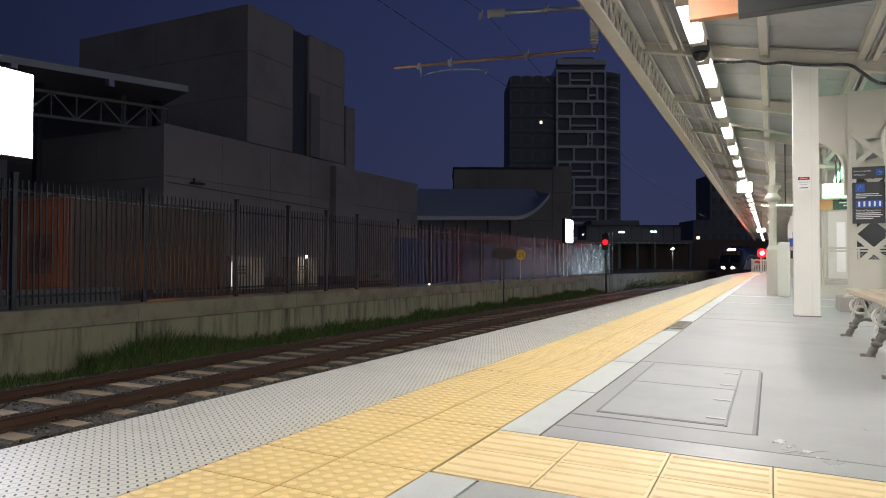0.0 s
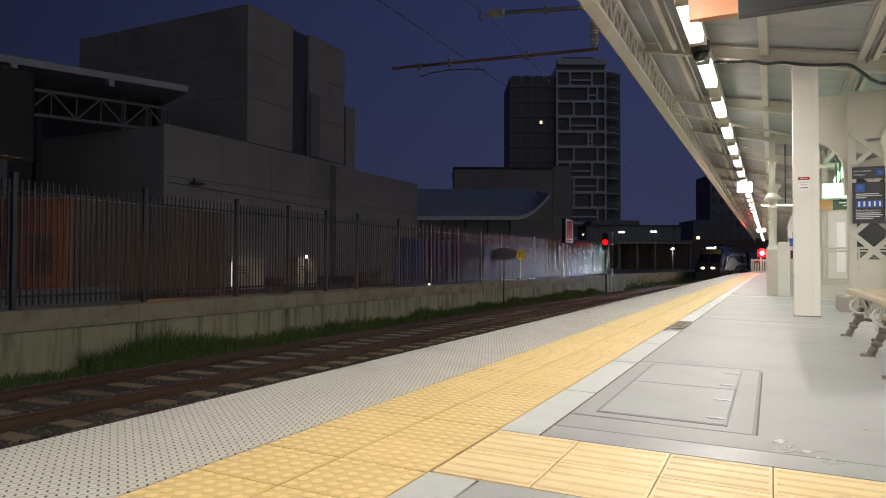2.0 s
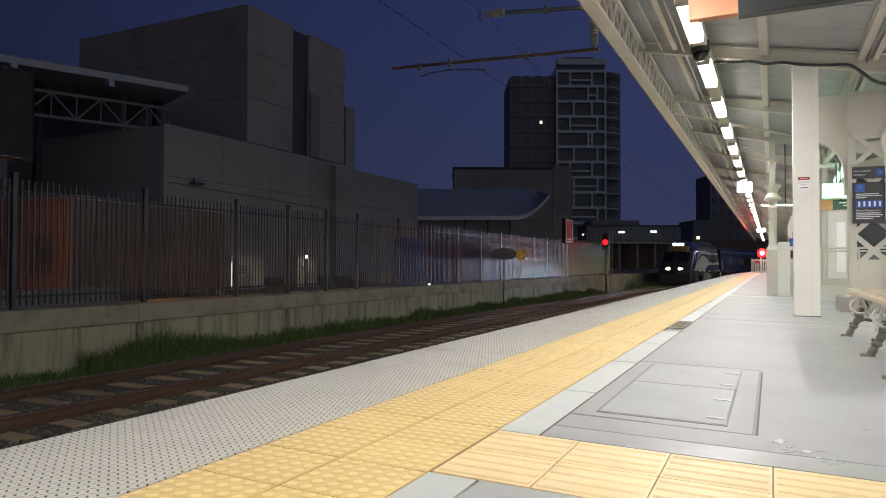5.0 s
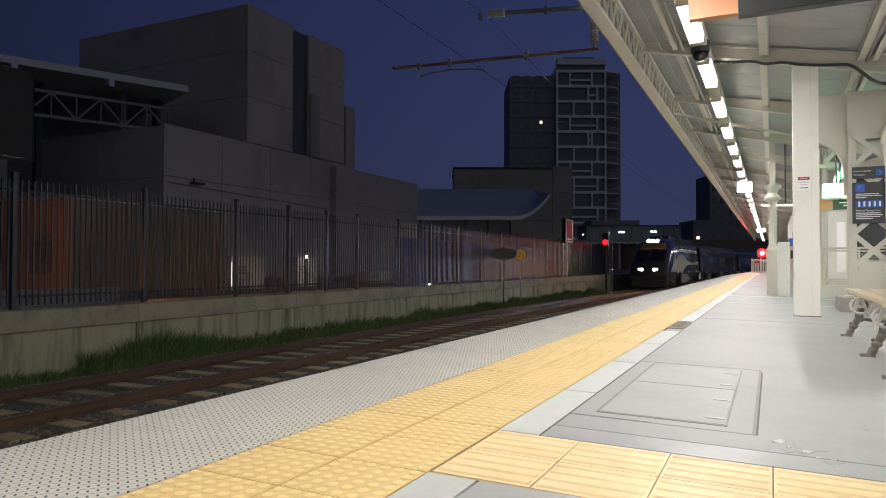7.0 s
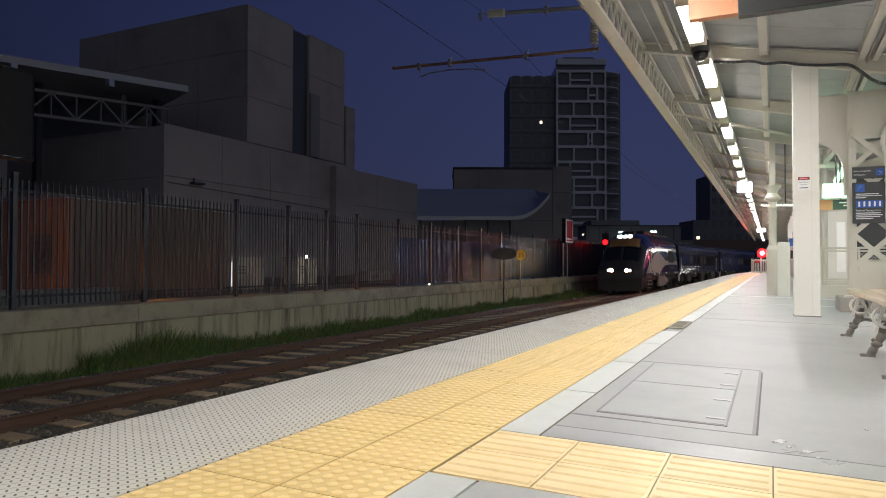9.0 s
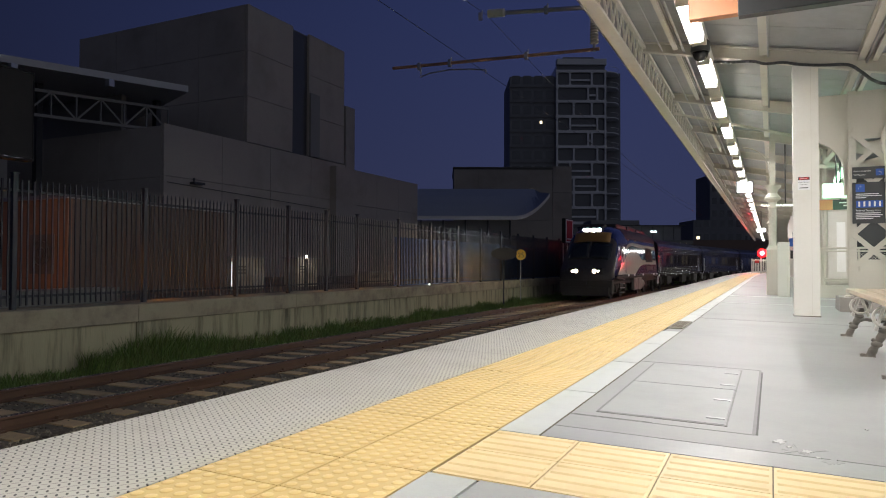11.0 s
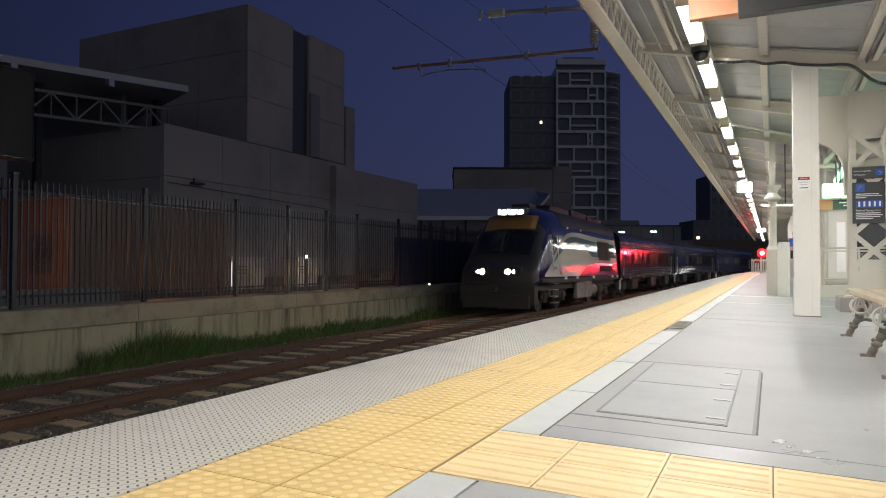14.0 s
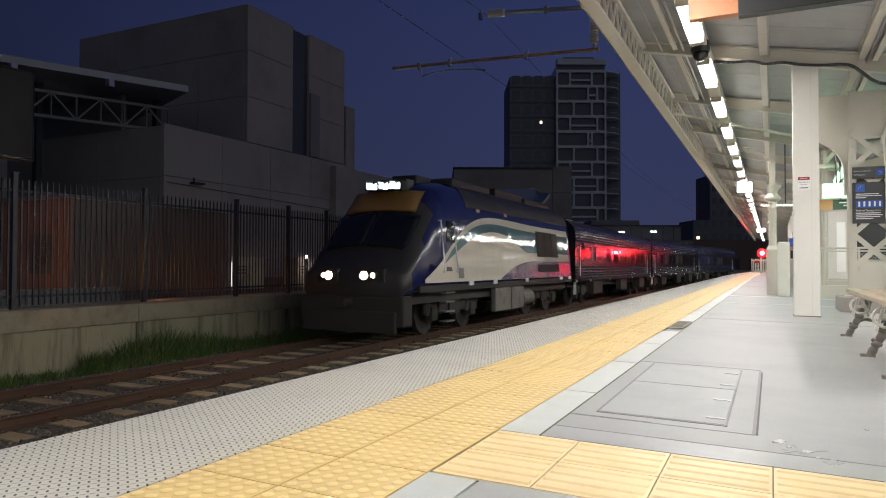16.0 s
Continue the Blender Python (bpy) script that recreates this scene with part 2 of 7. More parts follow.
bm = bmesh.new()
sweep(bm, [(-10.98, -1.6), (-10.98, -1.34), (-9.6, -1.25), (-9.3, -1.17), (-6.8, -1.17), (-6.4, -1.3), (-2.3, -1.3), (-2.3, -1.6)], -12, 150, graded=True)
tagged(ship("ballast_bed", bm, BALLAST), "dark crushed-stone ballast bed under the track", "ballast", kind="structure")


def build_track():
    track = tagged(new("track"), "rusty railway track on pale concrete sleepers", "track", kind="structure")
    for s in (-1, 1):
        x = TRACK_X + s * 0.77
        bm = bmesh.new()
        sweep(bm, [(x - 0.07, -1.16), (x + 0.07, -1.16), (x + 0.07, -1.145), (x + 0.012, -1.12), (x + 0.012, -1.045), (x + 0.035, -1.035),
                   (x + 0.035, -1.006), (x - 0.035, -1.006), (x - 0.035, -1.035), (x - 0.012, -1.045), (x - 0.012, -1.12), (x - 0.07, -1.145)], -12, 150, graded=True)
        r = part("rail", bm, RUST, track)
        bm = bmesh.new()
        sweep(bm, [(x - 0.031, -1.0055), (x + 0.031, -1.0055), (x + 0.027, -1.0), (x - 0.027, -1.0)], -12, 150, graded=True)
        part("rail_head", bm, RAILTOP, r, "worn bright running surface")
    bm = bmesh.new()
    v = box(bm, -1.25, 1.25, -0.11, 0.11, -0.2, 0.0)
    for i in (0, 1, 2, 3):
        v[i].co.y *= 1.2
    me = ship("sleeper", bm, SLEEPER)
    me.parent = track
    me.location = (TRACK_X, -8, -1.155)
    bm = bmesh.new()
    box(bm, -0.09, 0.09, -0.06, 0.06, 0, 0.02)
    for s in (-1, 1):
        rod(bm, (s * 0.06, 0, 0), (s * 0.06, 0, 0.055), 0.018, 6)
    clip = ship("rail_clip", bm, RUST)
    clip.parent = me
    clip.location = (-0.77, 0, 0.0)
    share("rail_clip", clip.data, me, 0.77, 0, 0)
    y = -7.35
    k = 0
    while y < 90:
        y += 0.65
        k += 1
        x = TRACK_X + bend(y)
        sl = share("sleeper", me.data, track, x + 0.02 * math.sin(k * 7.1), y + 0.02 * math.sin(k * 3.3), -1.155 + dip(y), -radians(heading(y)) + 0.012 * math.sin(k * 5.7))
        if 2 < y < 32:
            share("rail_clip", clip.data, sl, -0.77, 0, 0)
            share("rail_clip", clip.data, sl, 0.77, 0, 0)


build_track()


def build_stones():
    """Loose stones that lie on the bed near the sleepers."""
    rng = random.Random(4)
    verts, faces = [], []
    base = [Vector(v) for v in ((1, 0, 0), (-1, 0, 0), (0, 1, 0), (0, -1, 0), (0, 0, 1), (0, 0, -1))]
    tri = ((0, 2, 4), (2, 1, 4), (1, 3, 4), (3, 0, 4), (2, 0, 5), (1, 2, 5), (3, 1, 5), (0, 3, 5))
    for i in range(24000):
        y = 2.5 + 30 * rng.random() ** 1.6
        x = rng.uniform(-10.2, -6.0)
        z = (-1.18 if x > -9.3 else -1.185 - (-9.3 - x) * 0.09) + dip(y)
        if -9.35 < x < -6.8 and abs((y + 7.35 + 0.325) % 0.65 - 0.325) < 0.085 and rng.random() < 0.93:
            continue
        s = rng.uniform(0.016, 0.038)
        rot = Euler((rng.uniform(0, 6), rng.uniform(0, 6), rng.uniform(0, 6))).to_matrix()
        o = len(verts)
        for b in base:
            verts.append(tuple(rot @ (b * s * rng.uniform(0.7, 1.2)) + Vector((x, y, z))))
        faces += [(a + o, b + o, c + o) for a, b, c in tri]
    me = bpy.data.meshes.new("ballast_stones")
    me.from_pydata(verts, [], faces)
    me.materials.append(STONE)
    tagged(new("ballast_stones", me), "loose dark grey ballast stones between the sleepers", "ballast", kind="stuff")


build_stones()

WALL_X = -11.0


def build_wall():
    wall = tagged(new("wall_retaining"), "low stained concrete retaining wall beside the track", "wall", kind="structure")
    y = -10.0
    k = 0
    while y < 140:
        w = 4.8
        bm = bmesh.new()
        sweep(bm, [(WALL_X - 0.45, -1.6), (WALL_X, -1.6), (WALL_X, -0.52), (WALL_X - 0.45, -0.52)], y + 0.006, y + w - 0.006)
        part("wall_panel", bm, WALLC, wall)
        bm = bmesh.new()
        sweep(bm, [(WALL_X - 0.9, -0.515), (WALL_X + 0.05, -0.515), (WALL_X + 0.06, -0.50), (WALL_X + 0.06, -0.18), (WALL_X + 0.04, -0.16), (WALL_X - 0.9, -0.16)], y + 0.004, y + w - 0.004)
        part("coping", bm, COPE, wall)
        y += w
    bm = bmesh.new()
    sweep(bm, [(WALL_X - 60, -1.6), (WALL_X - 0.9, -1.6), (WALL_X - 0.9, -0.2), (WALL_X - 60, -0.2)], -10, 140)
    tagged(ship("yard", bm, EARTH), "dark yard ground behind the fence", "ground", kind="structure")


build_wall()


def build_grass():
    rng = random.Random(9)
    verts, faces = [], []
    for i in range(42000):
        y = 5.0 + 40 * rng.random() ** 1.3
        clump = 0.5 + 0.5 * noise.noise(Vector((y * 0.55, 0, 0))) + 0.4 * noise.noise(Vector((y * 2.3, 4, 0)))
        clump += 0.55 * math.exp(-((y - 9.6) / 1.5) ** 2)
        if y < 8.0:
            clump *= 0.35
        if rng.random() > 0.35 + clump:
            continue
        x = WALL_X + 0.05 + 1.25 * rng.random() ** 1.5
        h = (0.09 + 0.46 * max(0, clump) * max(0.15, 1 - (x - WALL_X) / 1.4)) * rng.uniform(0.6, 1.35)
        a = rng.uniform(0, math.pi)
        w = rng.uniform(0.006, 0.012)
        lean = Vector((rng.uniform(-0.3, 0.5), rng.uniform(-0.45, 0.45), 0)) * h
        c = Vector((x + bend(y), y, -1.36))
        d = Vector((math.cos(a), math.sin(a), 0)) * w
        o = len(verts)
        verts += [tuple(c - d), tuple(c + d), tuple(c + lean * 0.4 + d * 0.8 + Vector((0, 0, h * 0.6))), tuple(c + lean * 0.4 - d * 0.8 + Vector((0, 0, h * 0.6))), tuple(c + lean + Vector((0, 0, h)))]
        faces += [(o, o + 1, o + 2, o + 3), (o + 3, o + 2, o + 4)]
    me = bpy.data.meshes.new("grass")
    me.from_pydata(verts, [], faces)
    me.materials.append(GRASS)
    tagged(new("grass", me), "rough green grass along the foot of the wall", "grass", kind="stuff")


build_grass()

# ---- fence ----
FENCE_X = -11.3


def build_fence():
    fence = tagged(new("fence"), "tall black steel palisade fence on the wall", "fence", kind="structure")
    bm = bmesh.new()
    box(bm, -0.04, 0.04, -0.04, 0.04, -0.16, 2.10)
    box(bm, -0.05, 0.05, -0.05, 0.05, 2.10, 2.12)
    post = ship("post", bm, FENCEM)
    post.parent = fence
    ys = [-5.99 + 2.6 * i for i in range(8)] + [14.11, 15.78, 17.37, 19.89]
    while ys[-1] < 50:
        ys.append(ys[-1] + 2.4)
    post.location = (FENCE_X, ys[0], 0)
    for y in ys[1:]:
        share("post", post.data, fence, FENCE_X + bend(y), y, 0, -radians(heading(y)))
    bm = bmesh.new()
    box(bm, -0.011, 0.011, -0.012, 0.012, 0.0, 2.07)
    v = [bm.verts.new(p) for p in ((-0.011, -0.012, 2.07), (0.011, -0.012, 2.07), (0.011, 0.012, 2.07), (-0.011, 0.012, 2.07), (0, 0, 2.14))]
    for i in range(4):
        bm.faces.new((v[i], v[(i + 1) % 4], v[4]))
    pale = ship("pale", bm, FENCEM)
    pale.parent = fence
    pale.location = (FENCE_X + 0.03, -6.9, -0.1)
    bmj = bmesh.new()
    for a, b in zip(ys, ys[1:]):
        n = round((b - a) / 0.108)
        for i in range(1, n):
            yy = a + (b - a) * i / n
            if 7.5 < yy < 39.5:
                share("pale", pale.data, fence, FENCE_X + 0.03, yy, -0.1)
            else:
                box(bmj, FENCE_X + 0.018 + bend(yy), FENCE_X + 0.042 + bend(yy), yy - 0.014, yy + 0.014, -0.1, 2.0)
        bm = bmesh.new()
        for z in (0.03, 1.80):
            sweep(bm, [(FENCE_X - 0.035, z), (FENCE_X + 0.012, z), (FENCE_X + 0.012, z + 0.045), (FENCE_X - 0.035, z + 0.045)], a + 0.046, b - 0.046)
        part("rail", bm, FENCEM, fence)
    far = part("far_pales", bmj, FENCEM, fence)
    far["kind"] = "stuff"


build_fence()

# ---- platform ----
platform = tagged(new("platform"), "long grey concrete railway platform with a pale edge", "platform", kind="structure")
P_END = 60.0
bm = bmesh.new()
box_fall(bm, EDGE_X + 0.05, 14.0, -14, P_END, -1.7, -0.012)
part("base", bm, CONC, platform)
bm = bmesh.new()
box_fall(bm, -0.740, 14.0, 2.324, P_END, -0.0115, 0.0)
part("surface", bm, CONC, platform)
bm = bmesh.new()
box_fall(bm, -0.740, 14.0, -14, 1.772, -0.0115, 0.0)
part("surface", bm, CONC, platform)


def edge_material():
    m = material("perforated edge panel", (0.53, 0.51, 0.46), 0.5, scale=4, vary=0.08, bump=0.05, fine=90, stain=(0.44, 0.42, 0.38), stain_scale=2)
    n, l = m.node_tree.nodes, m.node_tree.links
    b = n["Principled BSDF"]
    tc = n.new("ShaderNodeTexCoord")
    mp = n.new("ShaderNodeMapping")
    turn = n.new("ShaderNodeMapping")
    turn.inputs["Rotation"].default_value = (0, 0, -0.90)
    l.new(tc.outputs["Object"], turn.inputs[0])
    mp.inputs["Scale"].default_value = (1 / 0.0235, 1 / 0.041, 0)
    l.new(turn.outputs[0], mp.inputs[0])
    fr = n.new("ShaderNodeVectorMath")
    fr.operation = "FRACTION"
    l.new(mp.outputs[0], fr.inputs[0])
    ce = n.new("ShaderNodeVectorMath")
    ce.operation = "SUBTRACT"
    ce.inputs[1].default_value = (0.5, 0.5, 0)
    l.new(fr.outputs[0], ce.inputs[0])
    sc = n.new("ShaderNodeVectorMath")
    sc.operation = "MULTIPLY"
    sc.inputs[1].default_value = (3.3, 2.35, 0)
    l.new(ce.outputs[0], sc.inputs[0])
    le = n.new("ShaderNodeVectorMath")
    le.operation = "LENGTH"
    l.new(sc.outputs[0], le.inputs[0])
    mr = n.new("ShaderNodeMapRange")
    mr.inputs["From Min"].default_value, mr.inputs["From Max"].default_value = 0.42, 0.56
    l.new(le.outputs["Value"], mr.inputs["Value"])
    half = n.new("ShaderNodeVectorMath")   # short raised dashes between the holes
    half.operation = "ADD"
    half.inputs[1].default_value = (0.5, 0.5, 0)
    l.new(mp.outputs[0], half.inputs[0])
    fr2 = n.new("ShaderNodeVectorMath")
    fr2.operation = "FRACTION"
    l.new(half.outputs[0], fr2.inputs[0])
    ce2 = n.new("ShaderNodeVectorMath")
    ce2.operation = "SUBTRACT"
    ce2.inputs[1].default_value = (0.5, 0.5, 0)
    l.new(fr2.outputs[0], ce2.inputs[0])
    sc2 = n.new("ShaderNodeVectorMath")
    sc2.operation = "MULTIPLY"
    sc2.inputs[1].default_value = (1.15, 8.5, 0)
    l.new(ce2.outputs[0], sc2.inputs[0])
    le2 = n.new("ShaderNodeVectorMath")
    le2.operation = "LENGTH"
    l.new(sc2.outputs[0], le2.inputs[0])
    dash = n.new("ShaderNodeMapRange")
    dash.inputs["From Min"].default_value, dash.inputs["From Max"].default_value = 0.35, 0.55
    l.new(le2.outputs["Value"], dash.inputs["Value"])
    old = b.inputs["Base Color"].links[0].from_socket
    worn = n.new("ShaderNodeMix")
    worn.data_type = "RGBA"
    worn.inputs["A"].default_value = (0.17, 0.16, 0.14, 1)
    l.new(old, worn.inputs["B"])
    l.new(dash.outputs["Result"], worn.inputs["Factor"])
    old = worn.outputs["Result"]
    mx = n.new("ShaderNodeMix")
    mx.data_type = "RGBA"
    mx.inputs["A"].default_value = (0.055, 0.05, 0.045, 1)
    l.new(old, mx.inputs["B"])
    l.new(mr.outputs["Result"], mx.inputs["Factor"])
    l.new(mx.outputs["Result"], b.inputs["Base Color"])
    bp = n.new("ShaderNodeBump")
    bp.inputs["Strength"].default_value, bp.inputs["Distance"].default_value = 0.6, 0.004
    l.new(mr.outputs["Result"], bp.inputs["Height"])
    l.new(bp.outputs[0], b.inputs["Normal"])
    return m


EDGEM = edge_material()
y = -3.02
while y < P_END - 0.1:
    bm = bmesh.new()
    box_fall(bm, EDGE_X, -1.503, y + 0.003, min(P_END, y + 3.6) - 0.003, -0.06, 0.002)
    part("edge_panel", bm, EDGEM, platform)
    y += 3.6


def tilted(ob):
    ob.rotation_euler[1] = math.atan(FALL)
    return ob


bm = bmesh.new()
box_fall(bm, -1.502, -0.9, -2.96, P_END, -0.0118, -0.004)
part("joint_bed", bm, JOINT, platform, "dark joint mortar")
bm = bmesh.new()
box_fall(bm, -0.898, 5.8, 1.776, 2.319, -0.0118, -0.004)
part("joint_bed", bm, JOINT, platform, "dark joint mortar")


def build_tactile():
    """Square tiles with raised studs, two rows, and the guide path with raised bars."""
    rng = random.Random(2)
    bm = bmesh.new()
    box(bm, -0.1465, 0.1465, -0.1445, 0.1445, -0.008, 0.002)
    for i in range(6):
        for j in range(6):
            x, y = -0.148 + 0.0493 * (i + 0.5), -0.1475 + 0.0492 * (j + 0.5)
            rings = []
            for r, z in ((0.0200, 0.0018), (0.0165, 0.0044), (0.0105, 0.0060)):
                rings.append([bm.verts.new((x + r * math.cos(math.pi * q / 4), y + r * math.sin(math.pi * q / 4), z)) for q in range(8)])
            for ra, rb in zip(rings, rings[1:]):
                for q in range(8):
                    fc = bm.faces.new((ra[q], ra[(q + 1) % 8], rb[(q + 1) % 8], rb[q]))
                    fc.smooth = True
                    fc.material_index = 1 if ra is rings[1] else 0
            fc = bm.faces.new(rings[-1])
            fc.smooth, fc.material_index = True, 1
    tile = ship("tactile_tile", bm, [YELLOW, STUD])
    tile.parent = platform
    tile.location = (-1.05, -2.815, fz(-1.05))
    tilted(tile)
    far_v, far_f = [], []
    for r, x in enumerate((-1.35, -1.05)):
        y = -2.815 if r == 0 else -2.52
        k = 0
        while y < P_END - 0.2:
            if y < 36:
                t = tilted(share("tactile_tile", tile.data, platform, x, y, fz(x) + rng.uniform(-0.0008, 0.0008)))
                t.rotation_euler[2] = rng.uniform(-0.004, 0.004)
            else:
                o = len(far_v)
                for z in (-0.011, 0.005):
                    for dx, dy in ((-0.148, -0.146), (0.148, -0.146), (0.148, 0.146), (-0.148, 0.146)):
                        far_v.append((x + dx + bend(y + dy), y + dy, z + fz(x)))
                far_f += [tuple(a + o for a in q) for q in ((4, 5, 6, 7), (0, 1, 5, 4), (1, 2, 6, 5), (2, 3, 7, 6), (3, 0, 4, 7))]
            y += 0.295
    me = bpy.data.meshes.new("far_tiles")
    me.from_pydata(far_v, [], far_f)
    me.materials.append(YELLOW)
    far = new("far_tiles", me)
    far.parent = platform
    far["kind"] = "stuff"
    bm = bmesh.new()
    box(bm, -0.1472, 0.1472, -0.1335, 0.1335, -0.008, 0.002)
    for j in range(4):
        y = -0.135 + 0.0675 * (j + 0.5)
        v = box(bm, -0.138, 0.138, y - 0.0165, y + 0.0165, 0.0015, 0.0065)
        for i in (4, 5):
            v[i].co.y += 0.008
        for i in (6, 7):
            v[i].co.y -= 0.008
    bar_tile = ship("guide_tile", bm, GUIDE)
    bar_tile.parent = platform
    bar_tile.location = (-0.745, 1.91, fz(-0.745))
    tilted(bar_tile)
    for r, y in enumerate((1.91, 2.182)):
        for i in range(22):
            x = -0.745 + 0.298 * i
            if r == 0 and i == 0:
                continue
            tilted(share("guide_tile", bar_tile.data, platform, x, y, fz(x) + rng.uniform(-0.0008, 0.0008)))


build_tactile()


def build_slabs():
    """Pale slabs between the tactile strip and the grey surface."""
    cuts = [-2.4, -1.3, -0.3, 0.75, 1.772]
    y = 2.322
    edges = [(a, b) for a, b in zip(cuts, cuts[1:])]
    while y < P_END - 1:
        edges.append((y, y + (0.88 if y < 2.4 else 1.08)))
        y = edges[-1][1]
    for a, b in edges:
        if 6.9 < (a + b) / 2 < 7.6:
            continue
        bm = bmesh.new()
        box_fall(bm, -0.898, -0.748, a + 0.007, b - 0.007, -0.0115, 0.001)
        part("edge_slab", bm, SLAB, platform)


build_slabs()


def line_strip(x0, x1, y0, y1, name="joint", mat=None, h=0.0012):
    bm = bmesh.new()
    box_fall(bm, x0, x1, y0, y1, -0.003, h)
    return part(name, bm, mat or LINE, platform)


# ---- canopy ----
CAN_X, CAN_Z = -1.64, 3.2
canopy = tagged(new("canopy"), "cream steel platform canopy with lattice edge girder", "canopy", kind="structure")
Y0C, Y1C = -8.0, 82.0


def roof_z(x):
    """The roof falls from its edge to a valley over the columns and rises again beyond."""
    return 3.36 - 0.19 * x if x < 1.7 else 3.037 + 0.19 * (x - 1.7)


def roof_slab(bm, y0, y1, xs, lift, thick):
    for xa, xb in zip(xs, xs[1:]):
        q = [(xa, roof_z(xa)), (xb, roof_z(xb))]
        v = [bm.verts.new((x, y, z + o)) for o in (lift, lift + thick) for y in (y0, y1) for x, z in q]
        for f in ((0, 2, 3, 1), (4, 5, 7, 6), (0, 1, 5, 4), (2, 6, 7, 3), (0, 4, 6, 2), (1, 3, 7, 5)):
            bm.faces.new([v[k] for k in f])


bm = bmesh.new()
y = Y0C
while y < Y1C:
    roof_slab(bm, y, y + 0.745, (CAN_X - 0.036, 1.7, 7.5), 0.0, 0.03)
    roof_slab(bm, y + 0.745, y + 0.755, (CAN_X - 0.036, 1.7, 7.5), 0.008, 0.02)
    y += 0.755
part("roof_sheet", bm, SHEET, canopy, "pale flat roof lining sheets with fine seams")
for x, w, z0, z1 in ((CAN_X + 0.035, 0.14, 3.20, 3.235), (CAN_X + 0.10, 0.05, 3.54, 3.59)):
    bm = bmesh.new()
    sweep(bm, [(x - w / 2, z0), (x + w / 2, z0), (x + w / 2, z1), (x - w / 2, z1)], Y0C, Y1C, bent=False)
    part("fascia_chord", bm, CREAM, canopy)
# Board coloured dark grey to stand for shade between the lattice bars.
bm = bmesh.new()
sweep(bm, [(CAN_X - 0.05, 3.19), (CAN_X - 0.037, 3.19), (CAN_X - 0.037, 3.70), (CAN_X - 0.05, 3.70)], Y0C, Y1C, bent=False)
part("fascia_board", bm, DARKCLAD, canopy, "fascia board, dark grey for the shade behind the lattice")
y = Y0C
k = 0
while y < Y1C - 0.3:
    bm = bmesh.new()
    z0, z1 = (3.23, 3.55) if k % 2 else (3.55, 3.23)
    bar(bm, (CAN_X + 0.09, y, z0), (CAN_X + 0.09, y + 0.17, z1), 0.020, 0.020)
    part("lattice_bar", bm, CREAM, canopy)
    y += 0.17
    k += 1
for x, w, h in ((-1.13, 0.06, 0.09), (-0.07, 0.10, 0.10), (0.98, 0.08, 0.10), (1.12, 0.06, 0.10), (2.6, 0.1, 0.14), (4.2, 0.1, 0.14)):
    z = roof_z(x) - 0.012
    bm = bmesh.new()
    sweep(bm, [(x - w / 2, z - h), (x + w / 2, z - h), (x + w / 2, z - h + 0.015), (x + 0.01, z - h + 0.015), (x + 0.01, z - 0.012), (x + w / 2, z - 0.012), (x + w / 2, z),
               (x - w / 2, z), (x - w / 2, z - 0.012), (x - 0.01, z - 0.012), (x - 0.01, z - h + 0.015), (x - w / 2, z - h + 0.015)], Y0C, Y1C, bent=False)
    part("purlin", bm, CREAM, canopy)
# cross beams follow the roof
yb = 9.43 - 5 * 3.05
k = 0
while yb < Y1C:
    bm = bmesh.new()
    for xa, xb in ((CAN_X + 0.04, 1.7), (1.7, 7.4)):
        za, zb = roof_z(xa) - 0.02, roof_z(xb) - 0.02
        ha, hb = (0.13, 0.24) if xa < 0 else (0.24, 0.24)
        for dy, t0, t1 in ((0.05, 0.0, 0.018), (0.05, 1.0, -0.018)):
            v = []
            for x, z, h in ((xa, za, ha), (xb, zb, hb)):
                b0 = z - h * t0
                for y in (yb - dy, yb + dy):
                    v += [bm.verts.new((x, y, b0 - (t1 if t1 > 0 else 0))), bm.verts.new((x, y, b0 - (0 if t1 > 0 else t1)))]
            for f in ((0, 1, 3, 2), (4, 6, 7, 5), (0, 2, 6, 4), (1, 5, 7, 3), (0, 4, 5, 1), (2, 3, 7, 6)):
                bm.faces.new([v[m] for m in f])
        v = [bm.verts.new((x, y, z)) for x, z0, z1 in ((xa, za - ha, za), (xb, zb - hb, zb)) for y in (yb - 0.008, yb + 0.008) for z in (z0, z1)]
        for f in ((0, 1, 3, 2), (4, 6, 7, 5), (0, 2, 6, 4), (1, 5, 7, 3), (0, 4, 5, 1), (2, 3, 7, 6)):
            bm.faces.new([v[m] for m in f])
    part("cross_beam", bm, CREAM, canopy)
    if k == 6:
        bm = bmesh.new()
        bar(bm, (CAN_X + 0.1, yb + 0.02, 3.28), (0.4, yb + 1.6, roof_z(0.4) - 0.28), 0.04, 0.04)
        part("wind_brace", bm, CREAM, canopy)
    k += 1
    yb += 3.05

for xa, za, xb, zb, y in ((0.86, 2.42, 1.34, 3.02, 13.9), (1.34, 2.42, 0.86, 3.02, 13.98), (0.80, 2.40, 1.40, 2.40, 14.02)):
    bm = bmesh.new()
    bar(bm, (xa, y, za), (xb, y, zb), 0.07, 0.05, (0, 1, 0))
    part("cross_strut", bm, CREAM, canopy, "cream cross bracing above the exit")

# ---- lights under the canopy ----
TUBE_WHITE = (1.0, 0.98, 0.95)


